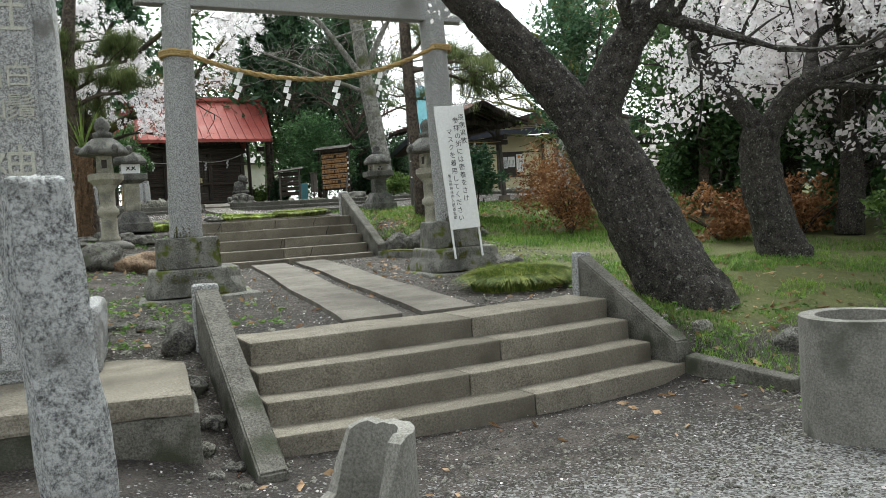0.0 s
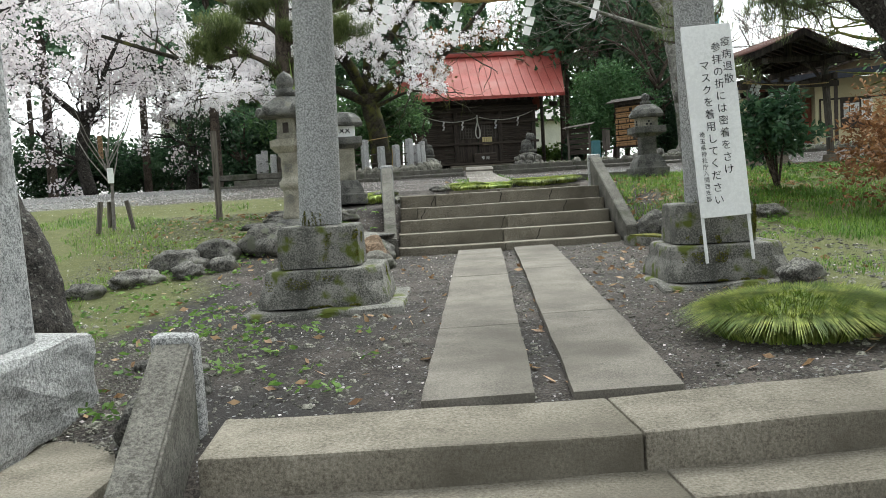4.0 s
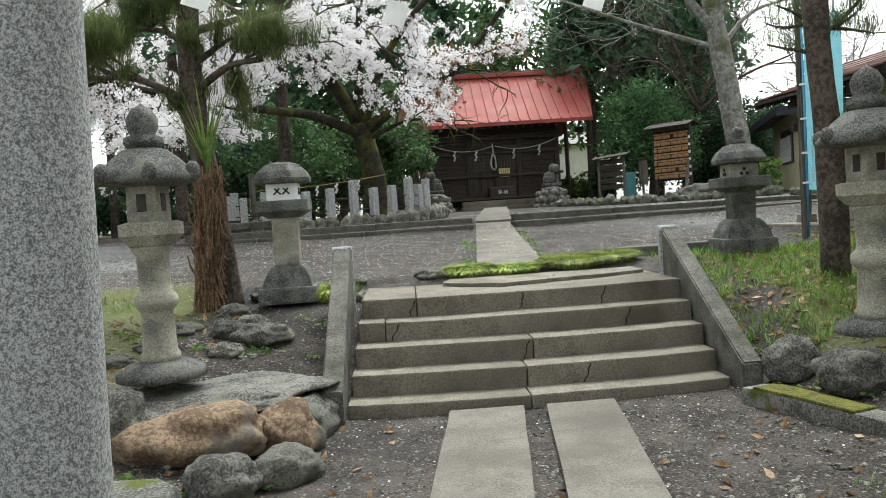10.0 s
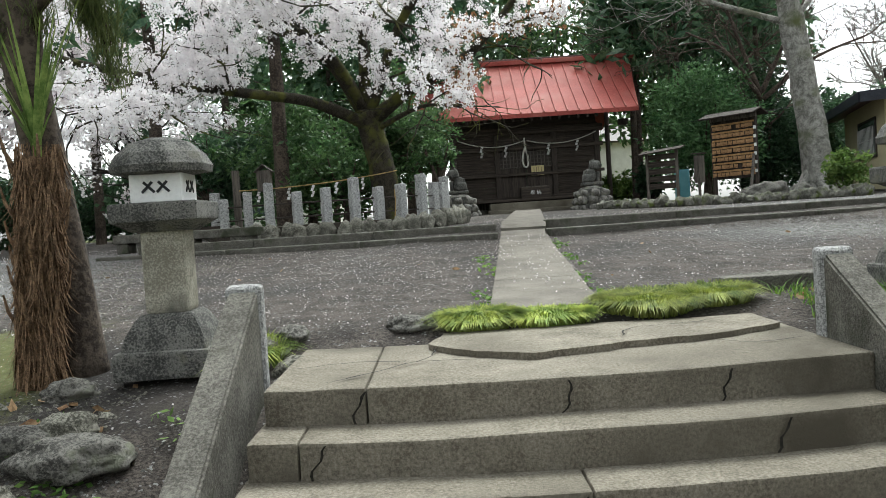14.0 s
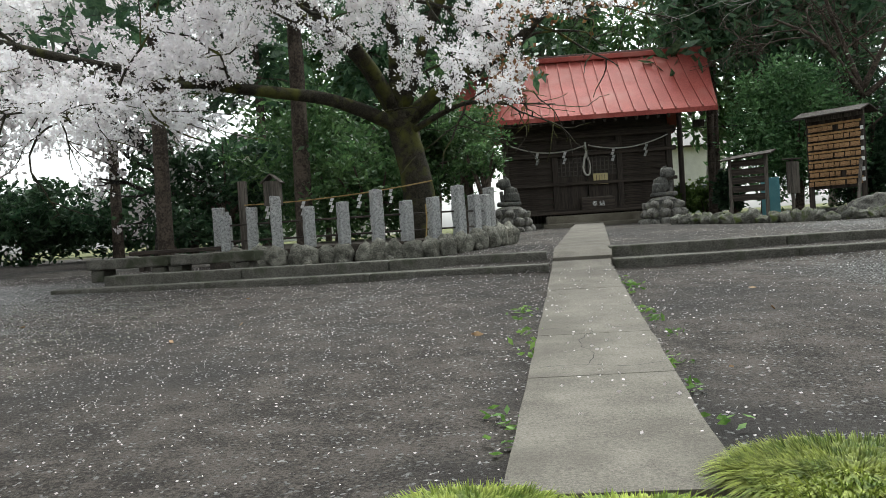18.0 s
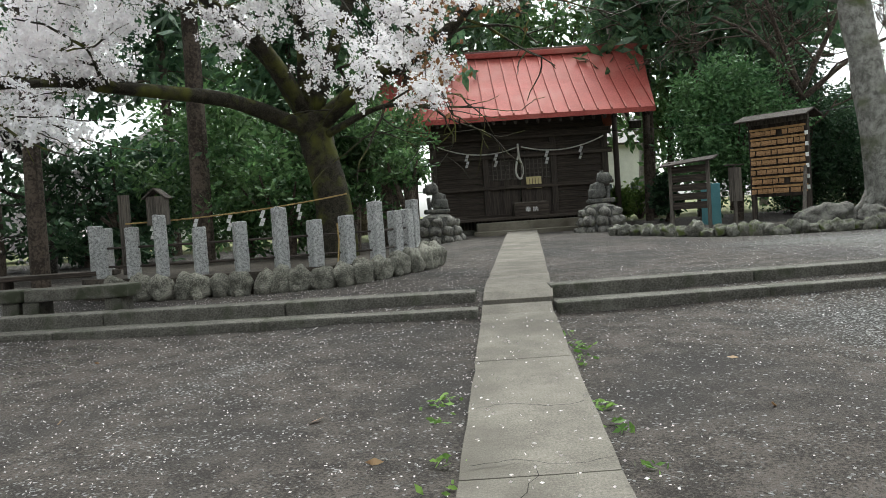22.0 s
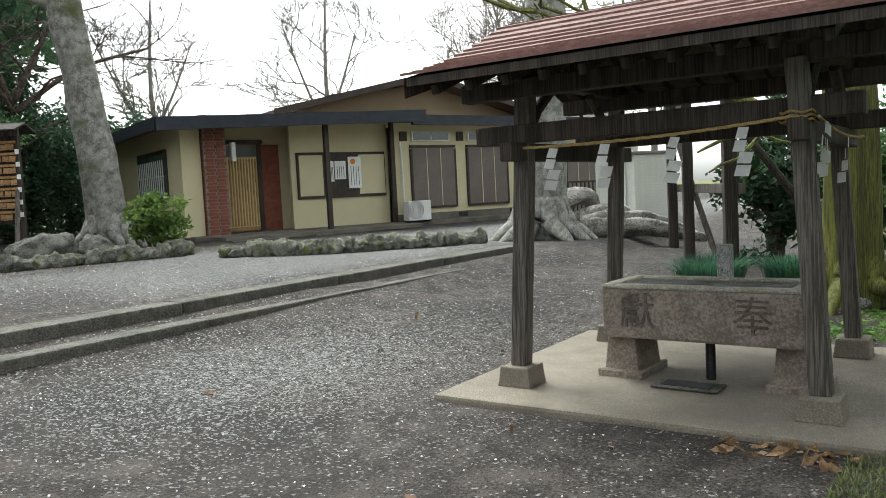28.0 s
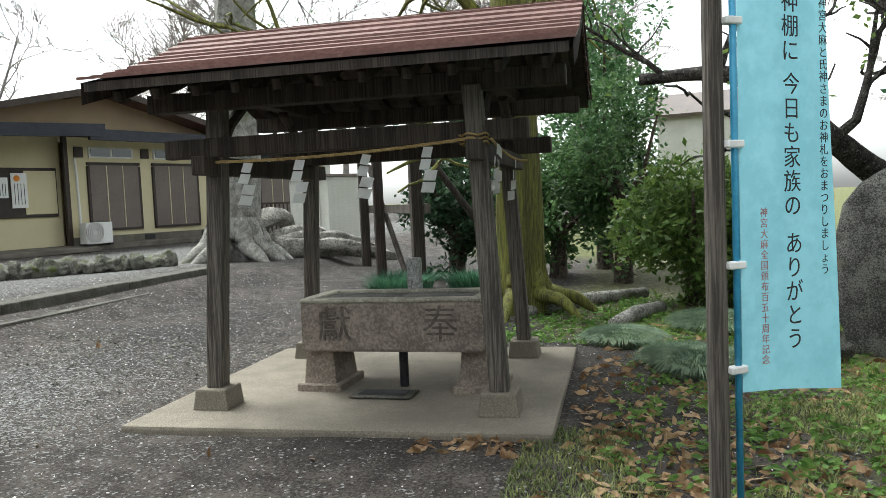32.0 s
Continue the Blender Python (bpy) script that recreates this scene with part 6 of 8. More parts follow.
for i, (x, y, sx, sy, sz, r, m) in enumerate(ROCKS):
    rk = put("rock", rock_bm(sx, sy, sz, i * 1.7, 4, 0.3, 0.2), m, None, (x, y, ground_z(x, y) - 0.03), (0, 0, r), smooth_on=True)
    tagged(rk, "rust brown weathered boulder" if m is ROCK_R else "pale lichened field stone half sunk in soil" if m is ROCK_W else "grey weathered field stone half sunk in soil", "rock")
mk = put("mossy_kerb", slab_bm(0.2, 1.1, 0.2, 0.02, 2, 0.01, 2), BASE, None, (3.66, 13.5, 0.72), (0, 0, 20))
tagged(mk, "low kerb stone covered in yellow moss", "kerb", kind="structure")
put("moss_cover", slab_bm(0.19, 0.8, 0.03, 0.012, 2, 0.012, 3), MOSS, mk, (0, 0.05, 0.19))


def stone_row():
    w = thing("stone_edging", (0, 0, 0), "low edging of mossy round stones before the office", "stone edging", kind="structure")
    rng = random.Random(9)
    line = spline([(5.9, 33.0, 0), (7.4, 30.4, 0), (9.2, 29.9, 0), (10.9, 29.6, 0), (11.3, 30.1, 0)], 10) + [None] + spline([(11.0, 28.4, 0), (11.9, 27.3, 0), (13.0, 26.6, 0), (14.4, 25.7, 0)], 10)
    share = [rock_bm(0.34, 0.27, 0.29, q * 2.1, 3, 0.5, 0.15) for q in range(6)]
    first = []
    for a, b in zip(line, line[1:]):
        if a is None or b is None:
            continue
        n = max(1, int((b - a).length / 0.21))
        for k in range(n):
            p = a.lerp(b, k / n)
            q = rng.randrange(6)
            at, rot, sc = (p.x, p.y + rng.uniform(-0.04, 0.04), ground_z(p.x, p.y) - 0.02), (0, 0, rng.uniform(0, 180)), (rng.uniform(0.75, 1.2), rng.uniform(0.75, 1.2), rng.uniform(0.7, 1.25))
            if len(first) < 6:
                ob = put("stone", share[len(first)], ROCK_M, w, at, rot, smooth_on=True)
                first.append(ob)
            else:
                again(first[q], w, at, rot, sc)


stone_row()


def post_at(x, y, h, r, label, m=WOOD_G, lean=0):
    return tagged(put("post", slab_bm(r, r, h, 0.006), m, None, (x, y, ground_z(x, y) - 0.05), (0, lean, 0)), label, "post")


post_at(-1.8, 15.7, 1.28, 0.075, "plain grey wooden post on the lawn")
post_at(-2.5, 28.0, 1.5, 0.13, "round grey wooden post behind the fence")


def sapling(x, y):
    s = thing("young_tree", (x, y, ground_z(x, y)), "bare young tree staked with three short posts", "tree")
    bm = bmesh.new()
    tube(bm, [(0, 0, 0), (0.02, 0, 0.6), (-0.03, 0, 1.1)], [0.025, 0.02, 0.015], 6)
    rng = random.Random(3)
    for i in range(9):
        w = rng.uniform(0, 6.3)
        tube(bm, [(0, 0, 0.55 + 0.06 * i), (0.25 * math.cos(w), 0.25 * math.sin(w), 0.9 + 0.08 * i), (0.42 * math.cos(w), 0.42 * math.sin(w), 1.25 + 0.1 * i)], [0.01, 0.007, 0.003], 5)
    put("trunk", bm, BARK_L, s)
    for w in (0, 2.1, 4.2):
        put("stake", slab_bm(0.05, 0.05, 0.42, 0.004), WOOD_G, s, (0.26 * math.cos(w), 0.26 * math.sin(w), -0.03), (0, 10, math.degrees(w) + 180))
    put("tag", slab_bm(0.06, 0.01, 0.3, 0.0), FROND, s, (-0.08, -0.02, 0.95))
    put("paper_tag", slab_bm(0.08, 0.01, 0.2, 0.0), PAPER, s, (0.02, -0.03, 0.62))


sapling(-3.1, 15.3)


def shed():
    s = thing("storage_shed", (22.4, 26.6, 2.05), "pale corrugated metal storage shed with double doors", "shed", -30)
    put("body", slab_bm(1.0, 1.7, 1.62, 0.01), SHED, s)
    for y in (-0.26, 0.28):
        put("door", slab_bm(0.03, 0.5, 1.4, 0.008), SHED, s, (-0.515, y, 0.1))
    for i in range(22):
        put("siding_rib", slab_bm(1.02, 0.03, 0.035, 0.0), SHED, s, (0, -0.855, 0.04 + i * 0.072))
    put("roof", slab_bm(1.15, 1.86, 0.07, 0.01), SHUT, s, (0, 0, 1.62))
    f = thing("timber_frame", (12.6, 21.02, 1.7), "dark timber frame of three posts, rails and a stay", "timber frame", 29.8)
    for x in (0.0, 2.8, 4.32):
        put("post", slab_bm(0.15, 0.15, 2.7, 0.008), WOOD_D, f, (x, 0, -0.05))
    for z in (1.08, 2.45):
        put("rail", slab_bm(4.6, 0.08, 0.13, 0.006), WOOD_G, f, (2.2, -0.12, z))
    for pts in ([(0.0, -0.1, 1.9), (0.1, -1.5, 0.0)], [(4.2, -0.1, 1.9), (2.1, -0.3, 0.0)]):
        b = bmesh.new()
        tube(b, pts, 0.045, 8)
        put("stay", b, WOOD_D, f)
    fe = thing("railing", (22.0, 27.9, 2.1), "dark metal railing behind the roots", "railing", -18)
    for i in range(24):
        put("bar", slab_bm(0.03, 0.03, 0.95, 0.0), TRIM_B, fe, (-1.7 + i * 0.15, 0, 0))
    for z in (0.1, 0.95):
        put("rail", slab_bm(3.6, 0.04, 0.05, 0.0), TRIM_B, fe, (0, 0, z))
    st = put("standing_stone", rock_bm(0.8, 0.3, 1.55, 3.3, 4, 0.14, 0.1), STONE_D, None, (9.75, 16.42, 1.56), (0, 0, 70), smooth_on=True)
    tagged(st, "tall rough standing stone in the shrubbery", "standing stone")
    for (x, y, l, r) in ((12.2, 18.9, 2.0, -38), (11.2, 18.3, 1.2, -20)):
        b = bmesh.new()
        tube(b, [(-l / 2, 0, 0), (0, 0.04, 0.02), (l / 2, 0, 0)], [0.075, 0.085, 0.07], 10, 0.1)
        tagged(put("log", b, BARK_G, None, (x, y, ground_z(x, y) + 0.05), (0, 0, r), smooth_on=True), "fallen grey log lying in the weeds", "log")


kb = put("court_kerb", slab_bm(1.1, 0.22, 0.22, 0.02, 2, 0.01, 2), KERB, None, (4.0, 17.4, 1.52), (0, 0, 4))
tagged(kb, "dark stone kerb at the edge of the bank", "kerb", kind="structure")
shed()


# ---- heights for scattered things ----
GX, GYS = np.arange(-14, 20.01, 0.25), np.arange(-2, 42.01, 0.25)
HG = np.array([[ground_z(x, y) for x in GX] for y in GYS])


def heights(x, y):
    fx, fy = np.clip((x + 14) / 0.25, 0, len(GX) - 1.01), np.clip((y + 2) / 0.25, 0, len(GYS) - 1.01)
    i, j = fx.astype(int), fy.astype(int)
    u, v = fx - i, fy - j
    return HG[j, i] * (1 - u) * (1 - v) + HG[j, i + 1] * u * (1 - v) + HG[j + 1, i] * (1 - u) * v + HG[j + 1, i + 1] * u * v


# ---- trees ----
def grow(bm, p, d, length, r, level, rng, tips, lift=0.04, kids=3, spread=0.9, droop=0.0, least=0.003):
    pts, n = [Vector(p)], 5
    q, d = Vector(p), Vector(d).normalized()
    for i in range(n):
        d = (d + Vector((rng.gauss(0, 0.22), rng.gauss(0, 0.22), rng.gauss(0, 0.16) + lift - droop * (i / n)))).normalized()
        q = q + d * length / n
        pts.append(q.copy())
    tube(bm, pts, [r * (1 - 0.75 * i / n) + least for i in range(n + 1)], 5 if level < 2 else 7, 0.1)
    if level == 0:
        tips += pts[1:]
        return
    if level == 1:
        tips += pts[3:]
    for k in range(kids):
        s = pts[rng.randint(1, n)]
        a = (d + Vector((rng.gauss(0, spread), rng.gauss(0, spread), rng.gauss(0, spread * 0.55)))).normalized()
        grow(bm, s, a, length * rng.uniform(0.5, 0.75), r * 0.5, level - 1, rng, tips, lift, kids, spread, droop, least)


def limbed_tree(label, base, mains, bark, seed, level=2, kids=3, twig=1.7, from_share=0.35, per=5, lift=0.04, spread=0.9, droop=0.0, wobble=0.16, segs=14, least=0.003):
    """Trunk and main limbs along given lines, then side branches. Returns the thing and the twig points."""
    t = thing("tree", base, label, "tree")
    rng = random.Random(seed)
    tips = []
    trunk, fine = bmesh.new(), bmesh.new()
    o = Vector(base)
    for n, (line, r0, r1) in enumerate(mains):
        pts = spline(line, 7)
        rel = [p - o for p in pts]
        m = len(rel) - 1
        tube(trunk, rel, [r0 + (r1 - r0) * (i / m) ** 0.8 for i in range(m + 1)], segs if r0 > 0.12 else 8, wobble, seed=seed)
        if n == 0 and r0 > 0.3:
            continue
        for k in range(per):
            i = int(m * (from_share + (1 - from_share) * (k + rng.random()) / per))
            i = min(i, m)
            d = (rel[min(i + 1, m)] - rel[max(i - 1, 0)]).normalized()
            a = d * 0.7 + Vector((rng.gauss(0, 0.7), rng.gauss(0, 0.7), rng.gauss(0.1, 0.4)))
            grow(fine, rel[i], a, twig * rng.uniform(0.8, 1.3), max(0.02, (r0 + (r1 - r0) * i / m) * 0.4), level, rng, tips, lift, kids, spread, droop, least)
    put("trunk", trunk, bark, t, smooth_on=True)
    put("branchwork", fine, bark, t)["kind"] = "stuff"
    return t, np.array([tuple(p) for p in tips])


def around(points, n, sigma, seed):
    rng = np.random.default_rng(seed)
    pick = points[rng.integers(0, len(points), n)]
    return pick + rng.normal(size=(n, 3)) * np.array([sigma, sigma, sigma * 0.8])


def clustered(points, n, sigma, small, per, seed):
    """Round bunches of flowers near the twigs."""
    heads = around(points, n, sigma, seed)
    rng = np.random.default_rng(seed + 1)
    return (heads[:, None] + rng.normal(size=(n, per, 3)) * small).reshape(-1, 3)


# old cherry in the fenced bed
old, tips = limbed_tree("old cherry tree in full blossom with a mossy leaning trunk", (0.45, 29.6, 2.2), [
    ([(0.45, 29.6, 2.2), (0.38, 29.6, 3.2), (0.22, 29.55, 4.1), (0.1, 29.5, 4.7)], 0.34, 0.26),
    ([(0.15, 29.5, 4.4), (-1.0, 28.5, 4.85), (-2.6, 26.8, 4.95), (-4.2, 25.2, 5.2), (-5.8, 23.6, 5.6)], 0.15, 0.04),
    ([(0.1, 29.5, 4.6), (-0.8, 29.0, 6.0), (-2.5, 27.3, 6.7), (-4.6, 25.3, 7.2), (-6.8, 24.0, 7.6)], 0.16, 0.04),
    ([(0.2, 29.5, 4.5), (1.2, 29.0, 5.1), (2.3, 28.2, 5.5), (3.2, 27.4, 6.3), (4.0, 26.6, 7.3)], 0.17, 0.04),
    ([(0.1, 29.5, 4.7), (0.2, 28.6, 6.0), (0.4, 26.6, 6.7), (0.6, 24.4, 7.0)], 0.15, 0.04),
    ([(0.1, 29.5, 4.7), (-0.6, 28.2, 5.9), (-1.6, 25.8, 6.4), (-2.2, 23.6, 6.5)], 0.15, 0.04),
    ([(0.2, 29.5, 4.7), (1.0, 28.8, 6.4), (2.2, 27.0, 7.4), (3.4, 25.2, 7.9)], 0.13, 0.04),
    ([(-2.6, 26.8, 4.95), (-3.2, 25.6, 4.7), (-3.6, 24.6, 4.2)], 0.07, 0.02),
    ([(0.3, 29.5, 4.3), (1.3, 28.6, 4.6), (2.0, 28.0, 4.5)], 0.07, 0.02)], BARK_C, 11, 2, 3, 1.5, 0.3, 6, 0.01, 0.8, 0.1)
under = np.interp(tips[:, 0] + 0.45, [-6, -1.8, -0.8, 0.8, 1.3, 1.9, 2.4, 3.1, 5], [4.1, 4.2, 4.65, 4.6, 4.4, 4.15, 4.7, 5.4, 5.6])
keep = tips[tips[:, 2] + 2.2 > 3.1 + (under - 3.1) * (tips[:, 1] + 29.6 - 17) / 9]
leaf_part("blossom", clustered(keep, 5600, 0.11, 0.036, 22, 5), 0.05, BLOSSOM, old, seed=3)
red = keep[(keep[:, 0] > 1.6) & (keep[:, 2] < 4.2)]
if len(red):
    leaf_part("young_leaves", around(red, 500, 0.2, 8), 0.09, SHRUB_R, old, seed=4)

# cherry trees further off
for i, (x, y, lean, h) in enumerate(((-8.3, 29.0, 0.9, 4.2), (-9.5, 22.5, 1.4, 3.8), (-12.5, 26.5, 0.6, 4.0), (-6.4, 33.5, -0.5, 4.6), (12.5, 13.5, -0.6, 3.6), (9.8, 10.2, -0.6, 3.2), (15.5, 12.0, 0.4, 3.8))):
    z = ground_z(x, y)
    tr, tp = limbed_tree("cherry tree in pale blossom with a dark bent trunk", (x, y, z), [
        ([(x, y, z), (x - 0.2 * lean, y, z + h * 0.3), (x + 0.1, y, z + h * 0.55)], 0.22, 0.15),
        ([(x + 0.1, y, z + h * 0.5), (x + lean, y - 0.8, z + h * 0.8), (x + 2.2 * lean, y - 1.8, z + h * 1.1)], 0.12, 0.03),
        ([(x + 0.1, y, z + h * 0.5), (x - 1.2, y - 0.9, z + h * 0.85), (x - 2.4, y - 1.4, z + h * 1.15)], 0.12, 0.03),
        ([(x + 0.1, y, z + h * 0.5), (x + 0.2, y + 0.4, z + h * 0.9), (x + 0.6, y + 0.6, z + h * 1.4)], 0.12, 0.03)], BARK, 20 + i, 2, 3, 1.5, 0.3, 6, 0.03, 0.8, 0.0)
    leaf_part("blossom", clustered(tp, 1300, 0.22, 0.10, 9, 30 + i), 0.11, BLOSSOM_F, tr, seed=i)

# foreground cherry beside the lower steps
fc, tp = limbed_tree("thick rough cherry trunk leaning over the lower steps", (4.06, 7.85, 0.36), [
    ([(4.12, 7.75, 0.28), (4.04, 7.82, 0.55), (3.83, 8.08, 1.21), (3.56, 8.29, 1.96), (3.36, 8.4, 2.35)], 0.44, 0.29),
    ([(3.42, 8.36, 2.25), (3.2, 8.48, 2.55), (2.75, 8.67, 3.10), (2.18, 8.83, 3.67), (1.3, 9.0, 4.3)], 0.25, 0.14),
    ([(3.46, 8.32, 2.2), (3.56, 8.2, 2.61), (3.71, 7.97, 3.06), (3.96, 7.65, 3.55), (4.6, 7.2, 4.6)], 0.23, 0.12),
    ([(3.8, 7.9, 3.2), (4.6, 8.6, 3.6), (5.6, 9.2, 4.0), (6.6, 9.6, 4.2)], 0.1, 0.04)], BARK, 41, 2, 3, 1.3, 0.5, 4, 0.05, 0.8, 0.0, 0.2, 22)
high = tp[tp[:, 2] + 0.36 > 3.3]
leaf_part("blossom", clustered(high, 500, 0.12, 0.05, 12, 7), 0.05, BLOSSOM, fc, seed=9)
sc, tp = limbed_tree("second dark cherry trunk with a low bough", (6.92, 9.05, 0.5), [
    ([(6.95, 8.95, 0.45), (6.86, 9.1, 1.0), (6.78, 9.22, 1.78), (6.79, 9.16, 2.28)], 0.33, 0.22),
    ([(6.79, 9.16, 2.2), (7.05, 8.76, 2.75), (7.57, 8.01, 3.0), (8.4, 7.2, 3.1)], 0.17, 0.09),
    ([(6.79, 9.16, 2.2), (6.5, 9.6, 3.0), (6.0, 10.0, 4.2)], 0.15, 0.06),
    ([(7.1, 8.7, 2.8), (7.9, 9.2, 3.5), (8.9, 9.4, 3.9)], 0.1, 0.03)], BARK, 43, 2, 3, 1.3, 0.35, 6, 0.03, 0.8, 0.05, 0.2, 16)
leaf_part("blossom", clustered(tp[tp[:, 2] > 1.9], 1300, 0.14, 0.06, 12, 8), 0.06, BLOSSOM, sc, seed=10)
lc, tp = limbed_tree("rough dark cherry trunk leaning away beside the monument", (-1.95, 10.0, 0.6), [
    ([(-1.9, 9.95, 0.5), (-2.0, 10.05, 1.0), (-2.35, 10.3, 1.7), (-2.8, 10.6, 2.6)], 0.34, 0.24),
    ([(-2.8, 10.6, 2.5), (-3.4, 11.2, 3.6), (-4.2, 12.0, 4.8), (-5.0, 13.2, 5.6)], 0.18, 0.05),
    ([(-2.8, 10.6, 2.5), (-2.6, 11.4, 3.8), (-2.6, 12.8, 5.0), (-2.4, 14.4, 5.6)], 0.16, 0.05)], BARK, 47, 2, 3, 1.5, 0.35, 6, 0.03, 0.8, 0.0, 0.2, 18)
leaf_part("blossom", clustered(tp[tp[:, 2] > 3.0], 1100, 0.16, 0.06, 12, 18), 0.065, BLOSSOM, lc, seed=12)


gt, tp = limbed_tree("old garden tree with a thick bent bough beside the standing stone", (11.6, 15.3, 1.6), [
    ([(11.6, 15.3, 1.55), (11.5, 15.35, 2.4), (11.2, 15.5, 3.3), (10.9, 15.5, 4.4)], 0.24, 0.15),
    ([(11.35, 15.4, 2.9), (10.8, 15.9, 2.9), (10.3, 16.35, 3.0), (9.9, 16.9, 3.4), (9.75, 17.5, 3.8), (9.9, 18.2, 3.85)], 0.17, 0.05),
    ([(11.0, 15.5, 4.0), (11.6, 16.2, 4.8), (12.2, 16.6, 5.8)], 0.1, 0.03)], BARK, 57, 2, 3, 0.9, 0.45, 5, 0.06, 0.8, 0.0, 0.2, 14)
leaf_part("young_leaves", around(tp, 500, 0.15, 21), 0.06, GREEN_Y, gt, seed=21)


def roughen(tree, depth, seed):
    """Deep plates and ridges over a near trunk."""
    me = next(c for c in tree.children if c.name.startswith("trunk")).data
    bm = bmesh.new()
    bm.from_mesh(me)
    bmesh.ops.subdivide_edges(bm, edges=bm.edges[:], cuts=2, use_grid_fill=True)
    bm.normal_update()
    for v in bm.verts:
        q = Vector((v.co.x * 9, v.co.y * 9, v.co.z * 4.2 + seed))
        v.co += v.normal * (depth * (0.5 - abs(noise.noise(q)) * 2.0) + depth * 0.5 * noise.noise(q * 2.7))
    bm.to_mesh(me)
    bm.free()
    me.polygons.foreach_set("use_smooth", [True] * len(me.polygons))


for near, seed in ((fc, 1), (sc, 4), (lc, 9)):
    roughen(near, 0.022, seed)


# pine with the palm beside it
def pine_tufts(name, pts, parent, n, seed, length=0.16):
    me = blades(name, around(pts, n, 0.045, seed), length, 0.006, PINE, 1.3, seed)
    ob = new(name, me)
    ob.parent = parent


pn, tp = limbed_tree("slim pine with plated bark and long needles", (-0.7, 16.8, 1.42), [
    ([(-0.68, 16.8, 1.38), (-0.78, 16.8, 2.4), (-0.88, 16.75, 3.4), (-0.85, 16.7, 4.6), (-0.7, 16.7, 6.0)], 0.15, 0.09),
    ([(-0.88, 16.75, 3.5), (-1.3, 16.4, 3.7), (-1.6, 16.2, 3.7)], 0.045, 0.02),
    ([(-0.88, 16.75, 3.6), (-0.45, 16.5, 3.8), (-0.1, 16.3, 3.8)], 0.045, 0.02),
    ([(-0.87, 16.75, 4.0), (-1.2, 17.1, 4.3), (-1.7, 17.3, 4.4)], 0.045, 0.02),
    ([(-0.87, 16.75, 4.2), (-0.3, 17.0, 4.4), (0.1, 17.1, 4.5)], 0.045, 0.02)], BARK_B, 51, 1, 3, 0.4, 0.4, 5, 0.05, 0.7)
pine_tufts("needle_foliage", tp[tp[:, 2] > 1.35], pn, 26000, 3)
pr, tp = limbed_tree("thin dark trunk with peeled reddish bark and pine needles above", (5.05, 15.75, 1.5), [
    ([(5.05, 15.75, 1.45), (5.03, 15.75, 2.6), (4.98, 15.8, 4.0), (4.95, 15.8, 6.0)], 0.13, 0.10),
    ([(5.0, 15.8, 4.2), (5.6, 15.2, 4.3), (6.2, 14.6, 4.1)], 0.05, 0.02), ([(5.0, 15.8, 4.3), (6.0, 16.0, 4.2), (6.8, 15.8, 3.9)], 0.05, 0.02)], BARK_B, 53, 1, 4, 0.6, 0.3, 6, 0.02, 0.8)
pine_tufts("needle_foliage", tp, pr, 12000, 4, 0.18)


def palm():
    p = thing("windmill_palm", (-0.85, 16.55, 1.42), "shaggy brown palm trunk with long green leaves", "palm")
    bm = bmesh.new()
    tube(bm, [(0, 0, -0.05), (0.02, 0, 0.45), (0.06, 0, 0.9), (0.10, 0, 1.36)], [0.12, 0.105, 0.11, 0.10], 14, 0.25)
    put("trunk", bm, FROND, p, smooth_on=True)
    rng = np.random.default_rng(6)
    n = 2600
    w, z = rng.uniform(0, 2 * np.pi, n), rng.uniform(0.1, 1.44, n)
    r = 0.105 + 0.025 * rng.random(n)
    roots = np.stack([r * np.cos(w) + 0.075 * z, r * np.sin(w), z], 1)
    ob = new("fibre", blades("fibre", roots, -0.2, 0.008, FROND, 0.5, 7))
    ob.parent = p
    for i in range(34):
        a, zz = rng.uniform(0, 6.28), rng.uniform(0.25, 1.3)
        b = bmesh.new()
        c = Vector((0.115 * math.cos(a) + 0.075 * zz, 0.115 * math.sin(a), zz))
        tube(b, [c, c + Vector((0.05 * math.cos(a), 0.05 * math.sin(a), 0.10)), c + Vector((0.07 * math.cos(a), 0.07 * math.sin(a), 0.2))], [0.014, 0.011, 0.006], 5)
        put("stub", b, FROND, p)
    for i in range(24):
        a = rng.uniform(0, 6.28)
        k = rng.uniform(0.12, 0.32)
        h = rng.uniform(0.55, 0.95)
        b = bmesh.new()
        d, s = Vector((math.cos(a), math.sin(a), 0)), Vector((-math.sin(a), math.cos(a), 0))
        o = Vector((0.10, 0, 1.36))
        prev = None
        for j in range(7):
            f = j / 6
            c = o + d * k * f ** 1.5 * 1.3 + Vector((0, 0, h * f))
            wv = 0.022 * (1 - f) + 0.002
            cur = (b.verts.new(c - s * wv), b.verts.new(c + s * wv + d * 0.004))
            if prev:
                b.faces.new((prev[0], prev[1], cur[1], cur[0]))
            prev = cur
        put("leaf", b, PALM, p)


palm()


